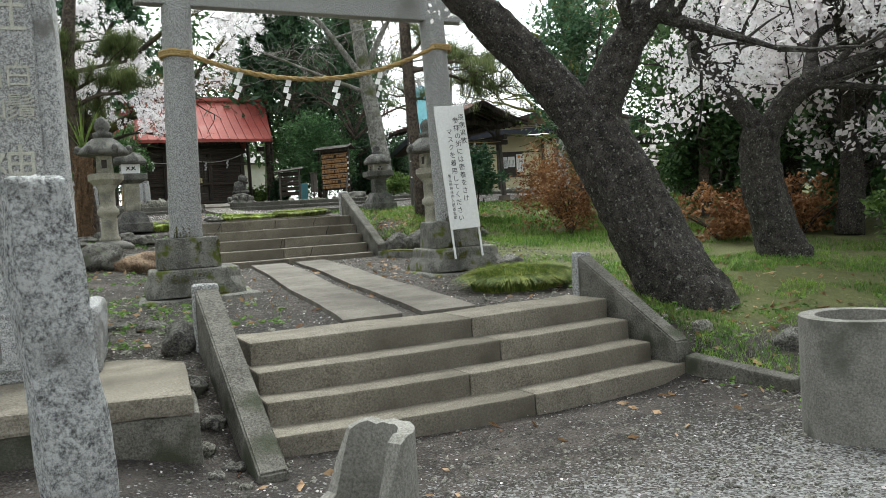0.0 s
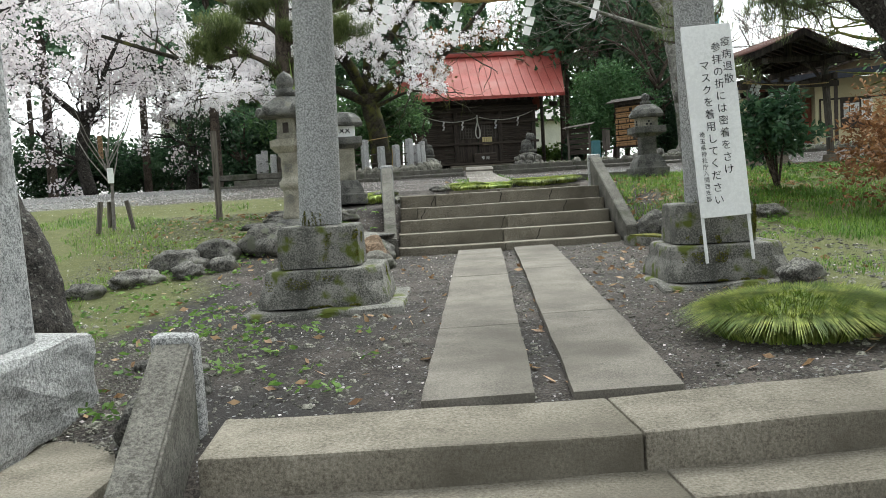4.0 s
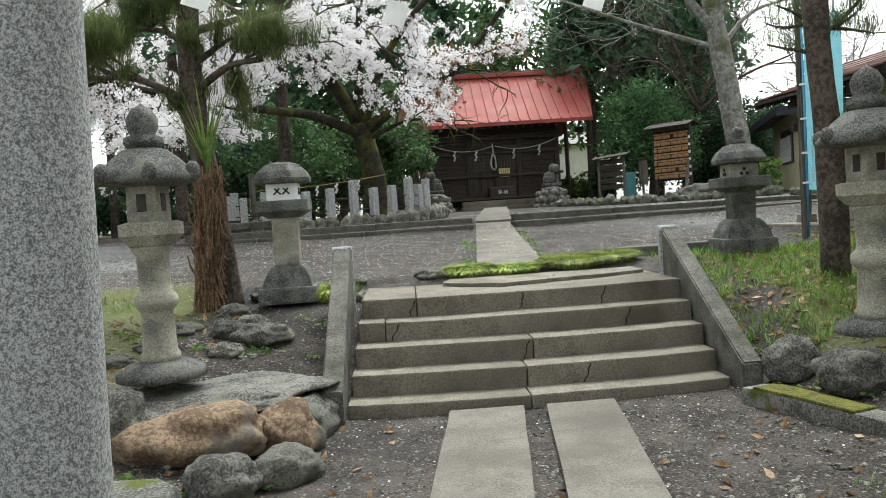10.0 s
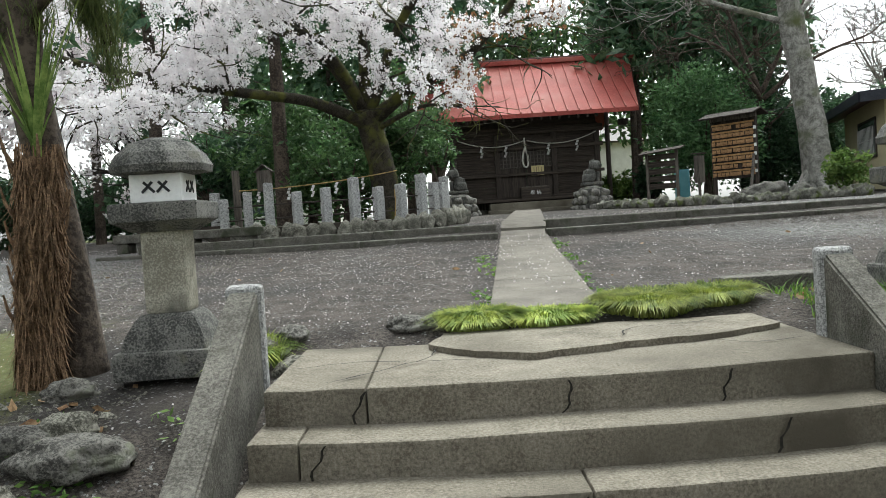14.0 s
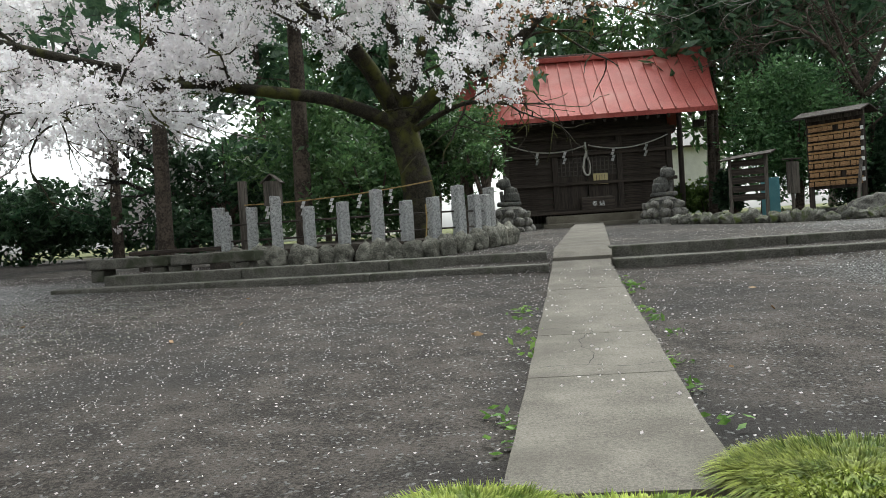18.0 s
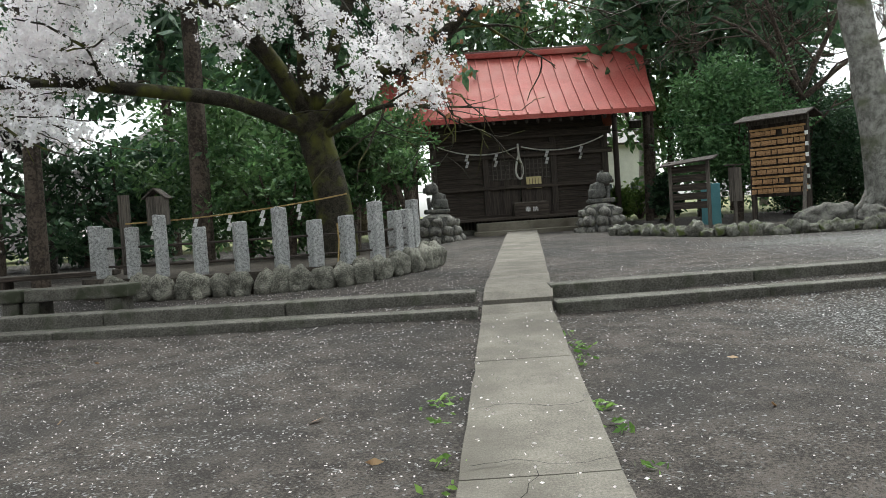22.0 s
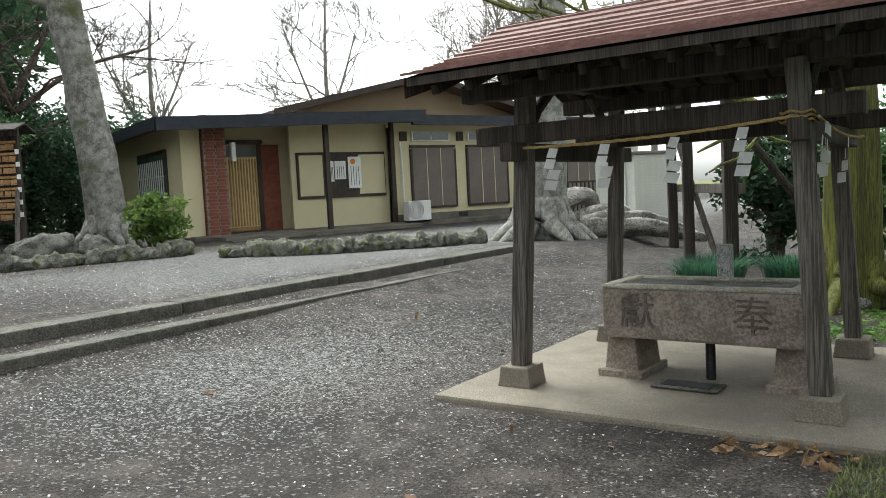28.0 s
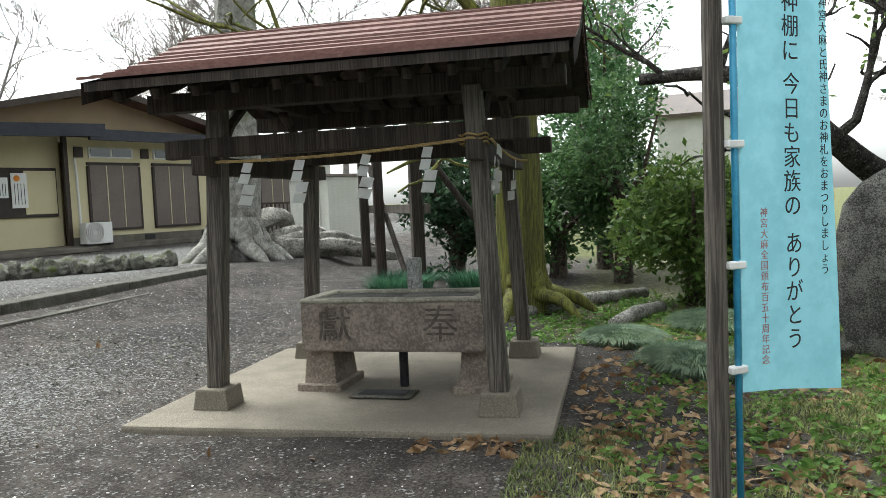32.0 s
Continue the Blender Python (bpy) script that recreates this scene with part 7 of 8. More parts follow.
# big zelkovas
def zelkova(base, lean, r, height, seed, bark, label, roots=9, reach=1.2):
    x, y, z = base
    t, tp = limbed_tree(label, base, [
        ([(x, y, z - 0.1), (x + lean * 0.05, y, z + height * 0.1), (x + lean * 0.3, y, z + height * 0.35), (x + lean * 0.6, y, z + height * 0.6), (x + lean, y, z + height)], r, r * 0.55),
        ([(x + lean * 0.6, y, z + height * 0.6), (x + lean + 1.5, y - 1.0, z + height * 0.85), (x + lean + 3.5, y - 1.6, z + height * 1.05)], r * 0.35, 0.04),
        ([(x + lean * 0.55, y, z + height * 0.55), (x + lean - 1.6, y - 0.6, z + height * 0.8), (x + lean - 3.6, y - 1.2, z + height * 0.98)], r * 0.35, 0.04),
        ([(x + lean * 0.5, y, z + height * 0.5), (x + lean - 2.0, y + 0.6, z + height * 0.62), (x + lean - 4.2, y + 0.8, z + height * 0.72)], r * 0.22, 0.03),
        ([(x + lean * 0.5, y, z + height * 0.5), (x + lean + 2.0, y + 0.6, z + height * 0.64), (x + lean + 4.4, y + 0.8, z + height * 0.7)], r * 0.22, 0.03)], bark, seed, 2, 4, 2.0, 0.35, 8, 0.02, 0.7, 0.0, 0.14, 28)
    rng = random.Random(seed)
    bm = bmesh.new()
    for i in range(roots):
        w = 2 * math.pi * (i + rng.uniform(-0.3, 0.3)) / roots
        d = Vector((math.cos(w), math.sin(w), 0))
        side = Vector((-d.y, d.x, 0)) * rng.uniform(-0.35, 0.35)
        tube(bm, spline([d * r * 0.55 + Vector((0, 0, r * 1.5)), d * r * 0.95 + Vector((0, 0, r * 0.7)), d * (r + reach * 0.45) + side * 0.5 + Vector((0, 0, 0.16)), d * (r + reach) + side + Vector((0, 0, -0.06))], 5), [r * 0.34, r * 0.34, r * 0.33, r * 0.32, r * 0.31, r * 0.30, r * 0.28, r * 0.26, r * 0.25, r * 0.24, r * 0.22, r * 0.2, r * 0.18, r * 0.15, r * 0.12, r * 0.1], 10, 0.2, seed=i)
    put("root_flare", bm, bark, t, smooth_on=True)
    return t, tp


zelkova((11.6, 32.8, 2.2), -1.1, 0.44, 9.0, 61, BARK_G, "tall grey zelkova trunk beside the plaque rack", 9, 0.3)
z2, tp = zelkova((15.5, 25.25, 2.0), 0.9, 0.5, 9.0, 62, BARK_G, "huge zelkova with pale spreading roots and mossy trunk", 11, 0.55)
leaf_part("first_leaves", around(tp, 1500, 0.25, 3), 0.09, GREEN_Y, z2, seed=2)
big_root = bmesh.new()
for i, (a, b, c) in enumerate((((15.4, 25.5, 2.3), (16.2, 24.9, 2.45), (17.2, 24.7, 2.1)), ((15.5, 25.3, 2.25), (16.3, 24.4, 2.3), (17.6, 24.0, 2.0)), ((15.3, 25.2, 2.2), (15.8, 24.2, 2.2), (16.3, 23.3, 1.95)), ((15.2, 25.7, 2.6), (16.0, 25.4, 2.75), (17.0, 25.6, 2.15)))):
    tube(big_root, spline([a, b, c], 6), [0.21 - 0.012 * k for k in range(13)], 12, 0.6, seed=i)
put("root_spread", big_root, mat("pale_root_bark", (0.10, 0.094, 0.082), (0.30, 0.285, 0.255), 5, 0.95, 1.0, 30), z2, (-15.0, -25.8, -2.0), smooth_on=True)
zelkova((11.69, 19.56, 1.68), -0.25, 0.30, 8.0, 63, BARK_MM, "straight mossy tree trunk behind the pavilion", 8, 0.5)


# bare trees far behind
bare = []
for i, (x, y, h) in enumerate(((17, 52, 9), (24, 50, 10), (31, 46, 11), (36, 40, 10), (30, 34, 10), (42, 34, 11), (34, 26, 10), (40, 20, 10), (12, 54, 11), (27, 22, 8))):
    z = 2.2
    t, tp = limbed_tree("bare grey tree with fine twigs against the sky", (x, y, z), [
        ([(x, y, z), (x + 0.2, y, z + h * 0.35), (x, y, z + h * 0.6), (x + 0.3, y, z + h)], 0.22, 0.05),
        ([(x, y, z + h * 0.4), (x + 1.2, y, z + h * 0.6), (x + 2.4, y, z + h * 0.85)], 0.1, 0.03),
        ([(x, y, z + h * 0.35), (x - 1.3, y, z + h * 0.55), (x - 2.6, y, z + h * 0.8)], 0.1, 0.03)], BARK_L, 70 + i, 3, 4, 2.3, 0.2, 5, 0.06, 0.6, 0.0, 0.1, 8, 0.009)
    if i in (3, 5, 6):
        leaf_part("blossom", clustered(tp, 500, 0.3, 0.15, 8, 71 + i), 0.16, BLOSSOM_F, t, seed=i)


limbed_tree("bare brown tree with fine twigs above the evergreens", (12.2, 37.4, 2.2), [
    ([(12.2, 38.4, 2.2), (12.1, 38.2, 4.2), (12.0, 37.3, 5.6)], 0.13, 0.09),
    ([(12.0, 37.3, 5.4), (10.8, 36.8, 6.8), (9.4, 36.3, 7.4)], 0.09, 0.03),
    ([(12.0, 37.3, 5.5), (11.2, 37.0, 7.4), (10.6, 36.6, 8.8)], 0.09, 0.03),
    ([(12.0, 37.3, 5.5), (12.8, 37.0, 7.2), (13.4, 36.6, 8.6)], 0.09, 0.03),
    ([(12.0, 37.3, 5.3), (13.4, 36.8, 6.4), (15.0, 36.2, 7.0)], 0.09, 0.03)], BARK_B, 81, 3, 3, 1.7, 0.2, 5, 0.01, 0.8, 0.0, 0.1, 8, 0.005)


# evergreen masses
def evergreen(label, centre, radii, n, size, seed, m=None, trunk=True, name="tree"):
    x, y, z = centre
    g = ground_z(x, y)
    t = thing(name, (x, y, g), label, "tree" if name == "tree" else "shrub")
    bm = bmesh.new()
    rng = random.Random(seed)
    if trunk:
        tube(bm, [(0, 0, -0.1), (0.1, 0, (z - g) * 0.5), (0, 0.1, z - g)], [0.14, 0.11, 0.06], 8, 0.2)
        for i in range(8):
            w = rng.uniform(0, 6.28)
            tube(bm, [(0, 0, (z - g) * 0.5), (radii[0] * 0.35 * math.cos(w), radii[1] * 0.35 * math.sin(w), (z - g) * 0.8), (radii[0] * 0.7 * math.cos(w), radii[1] * 0.7 * math.sin(w), (z - g) * 1.0 + rng.uniform(-0.4, 0.6) * radii[2])], [0.05, 0.035, 0.015], 5)
    else:
        for i in range(10):
            w = rng.uniform(0, 6.28)
            tube(bm, [(0, 0, -0.05), (radii[0] * 0.3 * math.cos(w), radii[1] * 0.3 * math.sin(w), (z - g) * 0.6), (radii[0] * 0.7 * math.cos(w), radii[1] * 0.7 * math.sin(w), (z - g) * 1.1)], [0.02, 0.014, 0.006], 5)
    put("trunk" if trunk else "woody_base", bm, BARK_B, t)
    heads = blob_points(max(30, n // 45), (0, 0, z - g), radii, seed, 0.35, 0.3)
    rr = np.random.default_rng(seed)
    pts = (heads[:, None] + rr.normal(size=(len(heads), 45, 3)) * np.array(radii) * 0.085 + rr.normal(size=(len(heads), 45, 3)) * 0.05).reshape(-1, 3)
    pts = pts[pts[:, 2] > 0.03]
    leaf_part("crown", pts, size, m or GREEN_D, t, flat=0.2, long=1.5, seed=seed)
    return t


DARK = "dense dark evergreen tree with small glossy leaves"
for i, (c, r, n, s) in enumerate((((9.9, 36.6, 4.6), (1.75, 1.1, 1.9), 30000, 0.085), ((8.7, 38.6, 3.0), (0.5, 0.5, 0.7), 2000, 0.12), ((1.6, 29.9, 3.75), (0.5, 0.5, 0.35), 1600, 0.07), ((0.5, 31.2, 4.2), (1.2, 1.0, 1.1), 9000, 0.085), ((-1.6, 31.6, 4.0), (2.2, 1.4, 1.7), 6500, 0.11), ((-4.4, 32.6, 3.8), (2.0, 1.5, 1.5), 5000, 0.13),
                                  ((-0.6, 30.4, 3.3), (1.5, 0.9, 0.9), 5000, 0.09), ((1.0, 33.4, 4.6), (1.1, 0.9, 1.6), 7000, 0.09), ((-7.0, 37.0, 3.4), (2.6, 1.6, 1.3), 8000, 0.15), ((-11.5, 36.0, 3.3), (3.0, 1.8, 1.2), 8000, 0.15), ((-15.5, 31.0, 3.4), (3.0, 2.0, 1.5), 8000, 0.18), ((-17.5, 24.0, 4.0), (2.8, 2.6, 2.4), 7000, 0.18), ((-16.5, 17.5, 3.6), (2.6, 2.6, 2.4), 6000, 0.18),
                                  ((0.5, 46.0, 8.0), (4.0, 2.5, 5.0), 4500, 0.26), ((6.0, 47.0, 9.5), (4.0, 2.5, 5.0), 4000, 0.26), ((11.0, 46.0, 8.0), (3.5, 2.5, 4.5), 4500, 0.26), ((-5.0, 46.0, 7.5), (4.0, 2.5, 5.0), 9000, 0.26), ((-12.0, 45.0, 3.6), (4.5, 2.0, 1.4), 7000, 0.22), ((-20.0, 42.0, 8.0), (5.0, 3.0, 6.0), 9000, 0.28), ((-26.0, 34.0, 7.0), (4.0, 3.0, 5.5), 8000, 0.28), ((-25.0, 24.0, 6.0), (3.0, 3.0, 5.0), 7000, 0.28), ((13.0, 45.0, 8.5), (2.6, 2.2, 4.6), 7000, 0.24), ((12.6, 38.6, 4.2), (1.7, 1.3, 2.4), 16000, 0.10), ((15.6, 42.0, 4.0), (2.4, 1.6, 2.2), 14000, 0.13), ((19.5, 46.0, 4.2), (3.2, 1.8, 2.4), 12000, 0.17), ((4.6, 41.6, 3.2), (1.4, 0.8, 1.2), 4000, 0.11))):
    # the first crown takes the lit leaf copy, its brightness is in the colour
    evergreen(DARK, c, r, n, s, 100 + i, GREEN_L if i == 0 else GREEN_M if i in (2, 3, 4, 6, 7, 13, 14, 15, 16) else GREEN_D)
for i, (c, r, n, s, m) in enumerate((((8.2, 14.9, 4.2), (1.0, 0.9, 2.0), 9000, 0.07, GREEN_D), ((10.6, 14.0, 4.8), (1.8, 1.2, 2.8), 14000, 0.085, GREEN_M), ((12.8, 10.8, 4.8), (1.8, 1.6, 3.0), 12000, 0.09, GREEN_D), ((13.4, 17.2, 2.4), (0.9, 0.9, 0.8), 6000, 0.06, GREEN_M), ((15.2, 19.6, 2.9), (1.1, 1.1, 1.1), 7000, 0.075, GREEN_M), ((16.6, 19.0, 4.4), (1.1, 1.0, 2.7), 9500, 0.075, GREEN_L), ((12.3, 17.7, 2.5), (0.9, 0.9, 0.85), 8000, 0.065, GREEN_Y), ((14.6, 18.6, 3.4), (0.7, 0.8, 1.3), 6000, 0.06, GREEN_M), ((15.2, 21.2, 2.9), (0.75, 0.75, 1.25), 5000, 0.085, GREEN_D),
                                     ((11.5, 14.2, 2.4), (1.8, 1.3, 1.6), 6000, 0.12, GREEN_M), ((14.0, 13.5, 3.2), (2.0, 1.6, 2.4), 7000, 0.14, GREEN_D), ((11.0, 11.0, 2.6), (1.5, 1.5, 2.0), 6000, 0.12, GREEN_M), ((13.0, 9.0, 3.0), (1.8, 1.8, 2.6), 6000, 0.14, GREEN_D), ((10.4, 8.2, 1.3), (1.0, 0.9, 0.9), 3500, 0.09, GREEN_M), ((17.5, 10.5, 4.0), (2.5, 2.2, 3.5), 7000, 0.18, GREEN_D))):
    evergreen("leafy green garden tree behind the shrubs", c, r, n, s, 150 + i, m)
for i, (c, r, n, s, m, label) in enumerate((((6.75, 13.3, 1.75), (1.0, 0.85, 0.95), 7000, 0.045, SHRUB_R, "russet twiggy shrub on the bank"), ((5.95, 15.2, 2.2), (0.55, 0.5, 0.5), 3000, 0.07, GREEN_D, "clipped dark green bush beside the pavilion"), ((7.9, 11.0, 1.15), (0.8, 0.7, 0.5), 3000, 0.06, SHRUB_R, "low russet hedge shrub"), ((9.6, 10.9, 1.2), (0.9, 0.7, 0.55), 3000, 0.06, SHRUB_R, "low russet hedge shrub"), ((8.6, 8.3, 1.2), (0.7, 0.6, 0.6), 2600, 0.07, GREEN_Y, "yellow green hedge shrub"), ((6.8, 6.6, 0.7), (0.5, 0.5, 0.5), 2200, 0.08, GREEN_M, "green shrub at the lawn edge"),
                                            ((10.9, 30.2, 2.75), (0.55, 0.4, 0.5), 1800, 0.09, GREEN_Y, "yellow green fern clump at the tree foot"), ((7.7, 41.0, 2.9), (0.8, 0.6, 0.6), 1500, 0.12, GREEN_Y, "sunlit yellow green shrub behind the hall"), ((8.9, 42.5, 2.9), (0.9, 0.6, 0.6), 1500, 0.12, GREEN_Y, "sunlit yellow green shrub behind the hall"))):
    evergreen(label, c, r, n, s, 180 + i, m, False, "shrub")


def conifer(x, y, h, r, seed):
    z = ground_z(x, y) if -14 < x < 20 and y < 42 else 2.2
    t = thing("conifer", (x, y, z), "tall straight conifer with a bare brown trunk", "tree", 0, "wood behind the shrine")
    bm = bmesh.new()
    tube(bm, [(0, 0, -0.1), (0.05, 0, h * 0.4), (-0.03, 0.05, h)], [r, r * 0.8, r * 0.3], 9, 0.08)
    rng = np.random.default_rng(seed)
    bw = bmesh.new()
    for i in range(14):
        w, zz = rng.uniform(0, 6.28), h * rng.uniform(0.45, 0.98)
        tube(bw, [(0, 0, zz), (0.9 * math.cos(w), 0.9 * math.sin(w), zz - 0.05), (1.7 * math.cos(w), 1.7 * math.sin(w), zz - 0.35)], [0.035, 0.025, 0.01], 4)
    put("trunk", bm, BARK_B, t)
    put("branchwork", bw, BARK_B, t)["kind"] = "stuff"
    n = 2600
    zz = h * (0.5 + 0.55 * rng.random(n) ** 0.8)
    w = rng.uniform(0, 6.28, n)
    rad = (0.3 + 1.6 * rng.random(n)) * np.clip(1.15 - zz / h, 0.15, 1) * 1.9
    k = np.sin(w * 5 + zz * 3 + seed) > -0.3
    leaf_part("needle_foliage", np.stack([rad * np.cos(w), rad * np.sin(w), zz - rad * 0.25], 1)[k], 0.3, GREEN_D, t, long=1.8, seed=seed)


rngc = random.Random(8)
for i, (x, y) in enumerate([(-2.0, 30.2), (-4.7, 29.8), (8.6, 40.2), (9.4, 42.6), (10.4, 40.8), (3.0, 43.5), (0.5, 43.0), (-2.5, 43.5), (-9.0, 40.5), (-11.0, 33.0), (-13.5, 37.5), (-6.0, 41.0), (-8.5, 35.5), (-16.0, 34.0), (-19.0, 29.0), (-18.0, 38.0), (-21.0, 21.0), (12.8, 39.5), (14.0, 43.0), (6.0, 50.0), (-1.0, 51.0), (16.0, 46.0), (-24.0, 30.0), (-22.0, 40.0), (1.5, 38.9), (0.9, 40.2)]):
    conifer(x, y, rngc.uniform(9, 13), rngc.uniform(0.11, 0.19), 200 + i)


# ---- far buildings ----
def far_house(x, y, w, d, h, rz, label):
    t = thing("house", (x, y, 2.1), label, "house", rz)
    put("wall", slab_bm(w, d, h, 0.0), STUCCO if int(x) % 2 else SHED, t)
    for s in (-1, 1):
        put("roof", slab_bm(w + 0.8, d * 0.62, 0.12, 0.0), TRIM_B if int(x) % 3 else SHUT, t, (0, s * d * 0.28, h + d * 0.12), (-s * 24, 0, 0))
    for i in range(int(w // 2.2)):
        for zz in (0.9, 3.5):
            if zz + 1.3 < h:
                wd = put("window", slab_bm(1.2, 0.08, 1.1, 0.0), METAL_W, t, (-w / 2 + 1.2 + i * 2.2, -d / 2, zz))
                put("pane", slab_bm(1.05, 0.03, 0.95, 0.0), GLASS, wd, (0, -0.035, 0.07))


far_house(10.5, 66, 9, 7, 4.2, 8, "pale two storey house far behind the wood")
far_house(-10, 66, 10, 7, 5.6, -6, "pale two storey house far behind the wood")
far_house(-34, 44, 9, 7, 5.4, 40, "pale two storey house far behind the wood")
far_house(30.5, 16.2, 3.4, 3.2, 3.1, 80, "pale two storey house behind the garden")
far_house(52, 47, 12, 8, 4.0, -35, "pale long house behind the shed")
far_house(-32, 20, 9, 6, 3.2, 70, "low white building beyond the lawn")


# ---- low plants ----
def scatter(n, boxes, seed, test=None):
    rng = np.random.default_rng(seed)
    area = np.array([(b[1] - b[0]) * (b[3] - b[2]) for b in boxes])
    out = []
    for b, k in zip(boxes, (n * area / area.sum()).astype(int)):
        x, y = rng.uniform(b[0], b[1], k), rng.uniform(b[2], b[3], k)
        out.append(np.stack([x, y, heights(x, y)], 1))
    p = np.concatenate(out)
    return p[test(p)] if test else p


def stuff(name, me, label, category):
    return tagged(new(name, me), label, category, kind="stuff")


def patchy(scale, level, seed):
    return lambda p: np.array([noise.noise((q[0] * scale, q[1] * scale, seed)) > level for q in p])


stuff("bank_grass", blades("bank_grass", scatter(17000, [(3.75, 6.6, 14.4, 17.2), (5.0, 9.5, 12.0, 15.0)], 1, patchy(1.4, -0.25, 3)), 0.085, 0.009, GRASS, 0.9, 1), "lush green grass on the bank", "grass")
stuff("lawn_grass", blades("lawn_grass", scatter(60000, [(-8.0, -1.6, 9.0, 17.2), (3.3, 9.0, 6.4, 12.5)], 2, patchy(0.9, -0.02, 5)), 0.05, 0.006, GRASS, 0.9, 2), "short thin lawn grass", "grass")
stuff("near_lawn_grass", blades("near_lawn_grass", scatter(26000, [(3.2, 7.5, 5.9, 9.6)], 22, patchy(1.6, -0.05, 7)), 0.05, 0.006, GRASS, 0.9, 8), "short patchy grass round the cherry trunks", "grass")
stuff("rough_grass", blades("rough_grass", scatter(12000, [(9.4, 13.5, 14.5, 18.6), (6.0, 9.4, 14.5, 16.8)], 4, patchy(1.2, -0.15, 9)), 0.06, 0.009, GRASS, 0.9, 3), "rough weeds and grass in the garden", "grass")

stuff("garden_turf", blades("garden_turf", scatter(20000, [(6.0, 7.25, 17.3, 18.75), (7.2, 9.2, 16.6, 17.8)], 31, patchy(1.1, -0.12, 4)), 0.028, 0.006, TURF, 0.9, 31), "short pale turf beside the banner", "grass")


def mound(x, y, sx, sy, h, n, seed, label, m=None):
    rng = np.random.default_rng(seed)
    a, r = rng.uniform(0, 6.28, n), np.sqrt(rng.random(n))
    px, py = x + sx * r * np.cos(a), y + sy * r * np.sin(a)
    z = heights(px, py) + h * (0.5 if m is NARC or sy < 0.3 else 0.85) * (1 - r ** 2)
    ob = new("mondo_grass", blades("mondo_grass", np.stack([px, py, z], 1), h, 0.02 if m is NARC else 0.0085, m or SEDGE, 0.5 if m is NARC else 0.8, seed, 0.4 if m is NARC else 0.85))
    return tagged(ob, label, "grass clump")


mound(2.96, 9.1, 0.5, 0.42, 0.20, 12000, 1, "thick drooping clump of bright mondo grass")
mound(3.1, 8.9, 0.3, 0.2, 0.14, 1500, 2, "low drooping clump of bright mondo grass")
mound(1.76, 16.78, 0.24, 0.13, 0.105, 2800, 3, "yellow green mondo grass at the path end")
mound(2.2, 16.75, 0.28, 0.09, 0.09, 1900, 3, "yellow green mondo grass at the path end")
mound(2.88, 16.95, 0.34, 0.25, 0.115, 5200, 4, "yellow green mondo grass at the path end")
mound(3.3, 17.02, 0.26, 0.2, 0.115, 3600, 5, "yellow green mondo grass at the path end")
mound(0.4, 16.5, 0.2, 0.14, 0.15, 800, 6, "small dark tuft of grass beside the lantern")
mound(9.95, 18.4, 0.5, 0.3, 0.10, 7000, 9, "low grey green cushion of fine leaves", CUSHION)
mound(9.0, 17.85, 0.42, 0.34, 0.12, 7000, 10, "low grey green cushion of fine leaves", CUSHION)
mound(10.9, 17.6, 0.5, 0.4, 0.11, 6000, 12, "low grey green cushion of fine leaves", CUSHION)
mound(12.1, 21.1, 0.55, 0.3, 0.36, 900, 7, "blue green clump of narcissus leaves", NARC)
mound(12.6, 20.3, 0.4, 0.3, 0.34, 800, 8, "blue green clump of narcissus leaves", NARC)


def leafy_weeds(n, boxes, seed):
    p = scatter(n, boxes, seed)
    rng = np.random.default_rng(seed)
    pts = (p[:, None] + np.concatenate([rng.normal(size=(len(p), 9, 2)) * 0.045, np.abs(rng.normal(size=(len(p), 9, 1))) * 0.02 + 0.012], 2)).reshape(-1, 3)
    return leaf_mesh("weeds", pts, 0.034, WEED, flat=0.75, long=1.6, seed=seed)


stuff("weeds", leafy_weeds(420, [(-2.6, 0.4, 8.4, 12.8), (-2.0, 0.4, 12.5, 15.8), (3.0, 5.5, 5.2, 8.5), (3.7, 5.4, 12.4, 14.4)], 3), "small low leafy weeds in bare soil", "weeds")
stuff("path_weeds", leafy_weeds(28, [(2.66, 2.76, 17.4, 19.0), (2.82, 2.92, 19.3, 20.6), (2.96, 3.08, 21.2, 22.6), (1.8, 1.9, 17.3, 18.2), (2.0, 2.08, 19.0, 21.0)], 4), "small green weeds along the path edge", "weeds")
stuff("garden_weeds", leafy_weeds(1150, [(9.6, 13.0, 15.5, 19.5), (6.4, 9.5, 15.5, 18.3)], 5), "low leafy weeds under the garden shrubs", "weeds")
stuff("petals", leaf_mesh("petals", np.concatenate([scatter(15000, [(-8, 2.6, 16.9, 28.0)], 6), scatter(6500, [(2.6, 13.5, 17.4, 30.0)], 19)]) + np.array([0, 0, 0.006]), 0.0135, PETAL, flat=0.93, seed=6), "fallen white cherry petals on the court", "petals")
stuff("petals_low", leaf_mesh("petals_low", scatter(2600, [(-3.2, 5.0, 3.0, 16.0)], 7) + np.array([0, 0, 0.006]), 0.02, PETAL, flat=0.93, seed=7), "fallen white cherry petals below", "petals")
stuff("path_petals", leaf_mesh("path_petals", scatter(330, [(2.1, 3.1, 17.3, 23.4), (1.2, 3.3, 15.6, 16.4)], 8) + np.array([0, 0, 0.075]), 0.02, PETAL, flat=0.97, seed=8), "fallen white petals on the path", "petals")
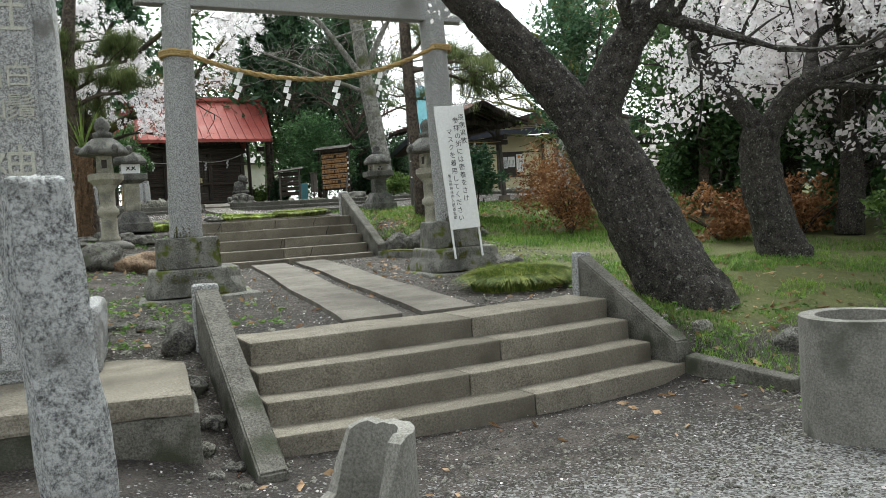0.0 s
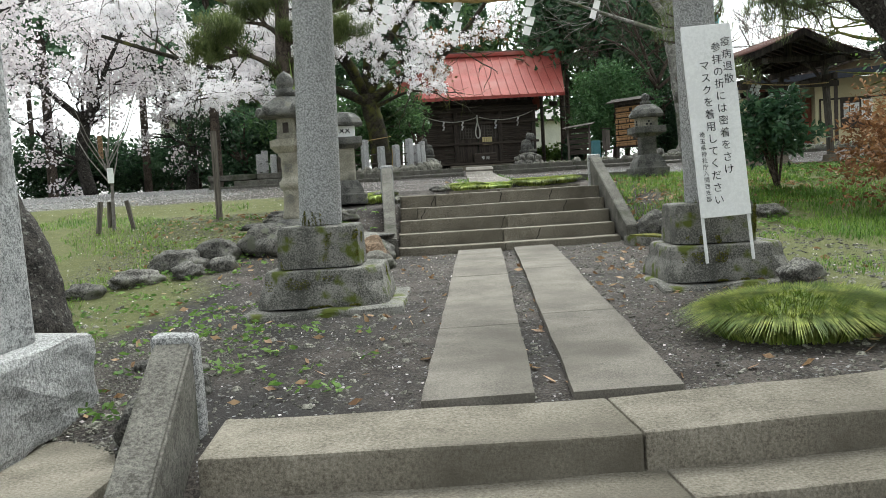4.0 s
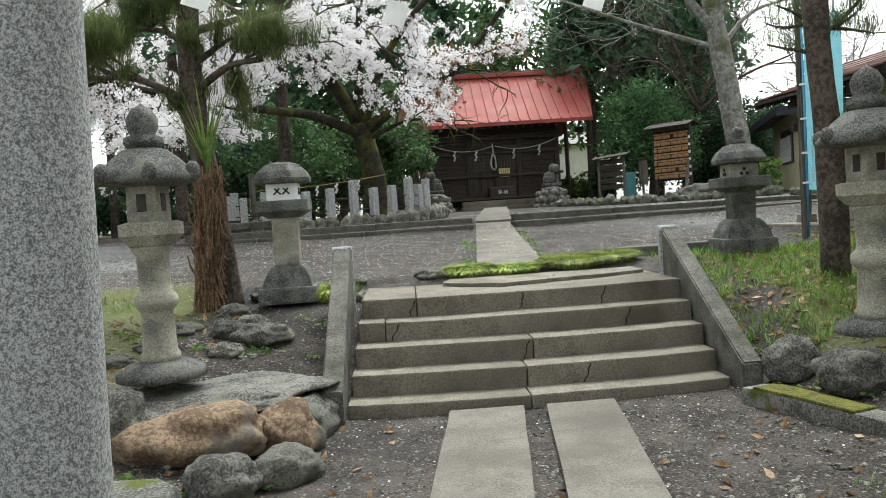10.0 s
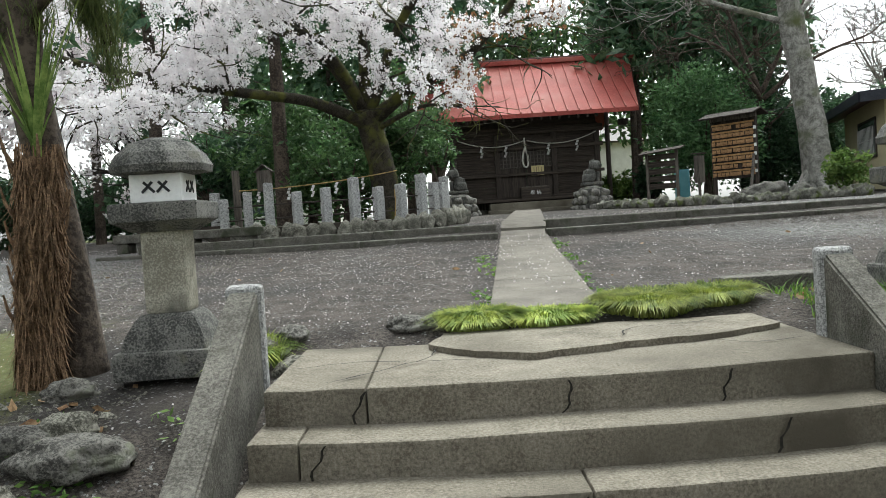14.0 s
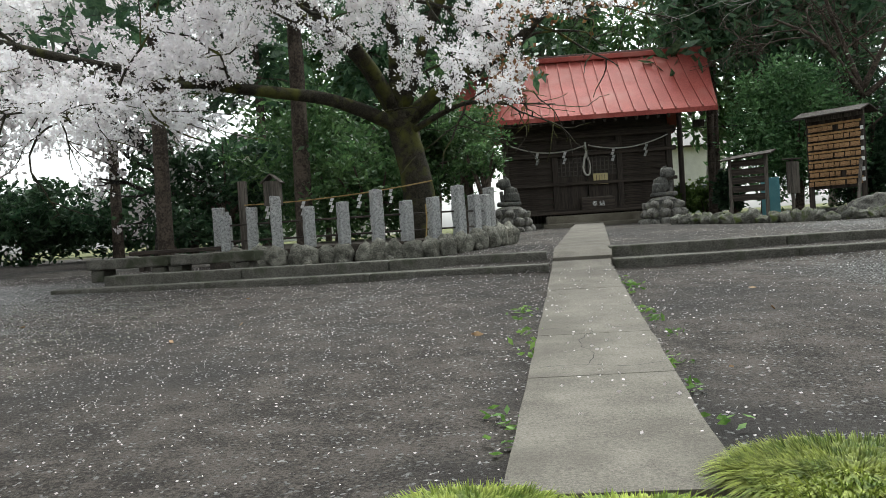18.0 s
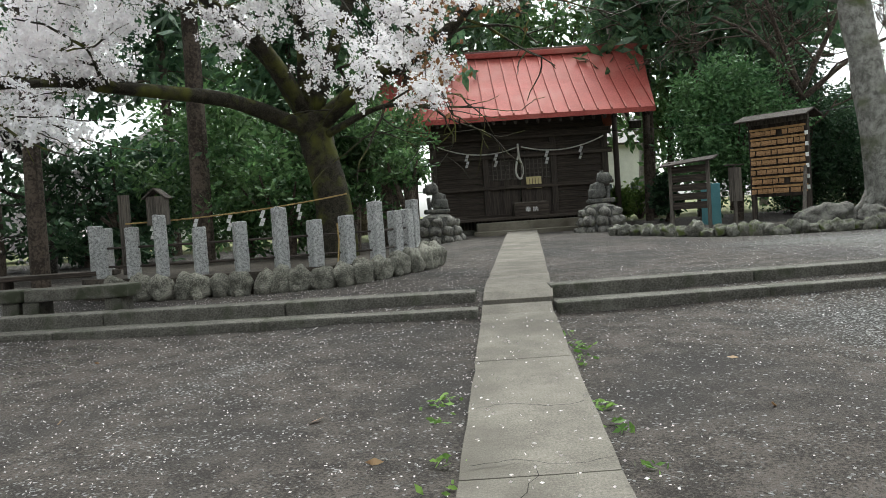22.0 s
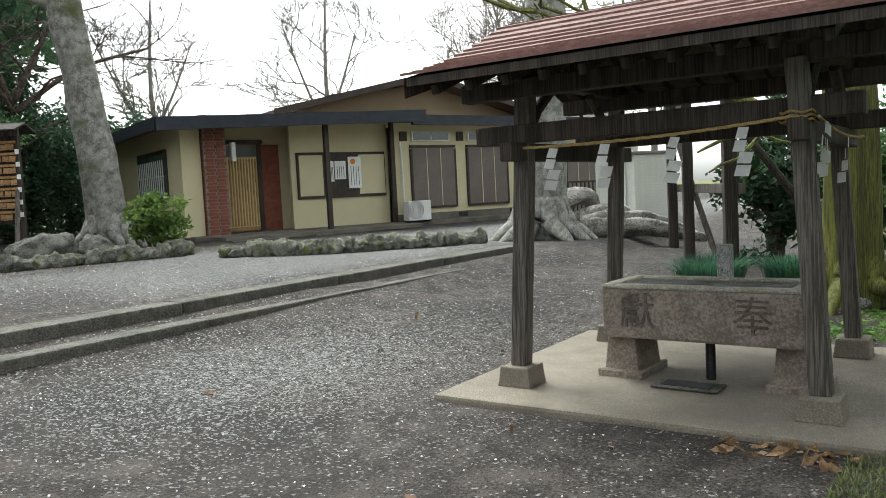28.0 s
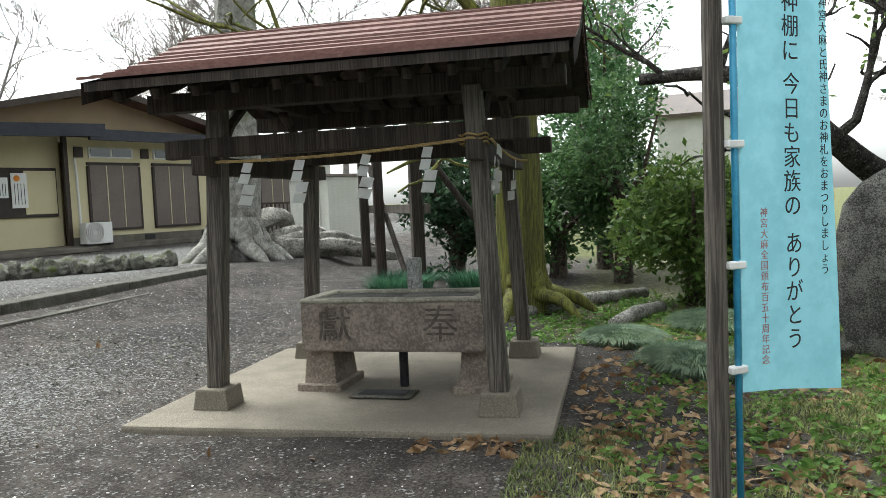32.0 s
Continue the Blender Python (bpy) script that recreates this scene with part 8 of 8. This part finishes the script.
stuff("dead_leaves", leaf_mesh("dead_leaves", np.concatenate([scatter(420, [(-1.6, 4.5, 8.2, 14.3)], 9), scatter(900, [(3.8, 6.4, 14.3, 17.2)], 10), scatter(950, [(6.1, 11.5, 15.6, 18.6)], 11), scatter(260, [(6.1, 7.6, 17.2, 18.5)], 33), scatter(50, [(6.75, 7.0, 18.7, 19.3)], 34), scatter(40, [(-0.6, 3.5, 5.4, 6.6)], 12), scatter(30, [(-4, 9, 17, 23)], 13), scatter(260, [(-2.6, -0.1, 13.0, 16.4)], 43), scatter(260, [(3.4, 6.5, 6.0, 9.5)], 17), scatter(130, [(6.2, 9.0, 17.7, 18.55)], 16)]) + np.array([0, 0, 0.014]), 0.058, DEAD, flat=0.72, long=1.5, seed=9), "dry brown fallen leaves", "leaves")


def pebbles(n, boxes, seed, size):
    p = scatter(n, boxes, seed)
    rng = np.random.default_rng(seed)
    w = np.arange(6) * np.pi / 3
    base = np.concatenate([np.stack([np.cos(w) * r, np.sin(w) * r, np.full(6, z)], 1) for r, z in ((1.0, 0.0), (0.62, 0.5))])
    tri = np.array([q for i in range(6) for q in ((i, (i + 1) % 6, 6 + (i + 1) % 6), (i, 6 + (i + 1) % 6, 6 + i))] + [(6, 7, 8), (6, 8, 9), (6, 9, 10), (6, 10, 11)])
    k = len(p)
    s = size * rng.uniform(0.4, 1.6, (k, 1, 1)) * rng.uniform(0.72, 1.28, (k, 12, 1))
    v = (p[:, None] + base * s).reshape(-1, 3)
    f = (tri[None] + (np.arange(k) * 12)[:, None, None]).reshape(-1, 3)
    me = bpy.data.meshes.new("pebbles")
    me.from_pydata(v.tolist(), [], f.tolist())
    me.materials.append(ROCK_W)
    return me


stuff("litter_stones", pebbles(560, [(-2.6, -0.1, 13.2, 16.2), (-2.6, 0.6, 7.2, 11.5), (2.9, 4.2, 7.4, 12.5)], 41, 0.024), "small grey stones strewn on the soil", "stones")
stuff("pale_chips", pebbles(13000, [(-3.0, -0.5, 7.4, 10.5), (-2.8, -0.1, 12.6, 16.4)], 42, 0.0085), "pale grit in the soil beside the gate", "gravel")
stuff("pebbles", pebbles(9000, [(-3.0, 5.0, 8.0, 14.4), (-1.0, 5.0, 2.5, 6.6)], 14, 0.013), "small loose pebbles in the soil", "pebbles")
stuff("court_gravel", pebbles(8000, [(5.0, 9.5, 21.3, 23.4), (-6.5, -1.0, 17.5, 23.6), (-2.0, 5.5, 2.5, 6.0)], 15, 0.011), "pale loose gravel chips", "gravel")


# ---- service pole and wire ----
def pole_and_wire():
    p = thing("service_pole", (7.75, 40.5, 2.2), "plain grey utility pole behind the hall", "pole")
    put("shaft", turned([(0.09, 0), (0.075, 7.0)], 12), SHUT, p, smooth_on=True)
    w = bmesh.new()
    tube(w, spline([(7.0, 38.3, 4.9), (9.9, 35.0, 4.6), (13.6, 32.0, 4.85)], 8), 0.008, 5)
    tagged(put("wire", w, INK, None), "thin black wire from the hall to the office", "wire")


pole_and_wire()
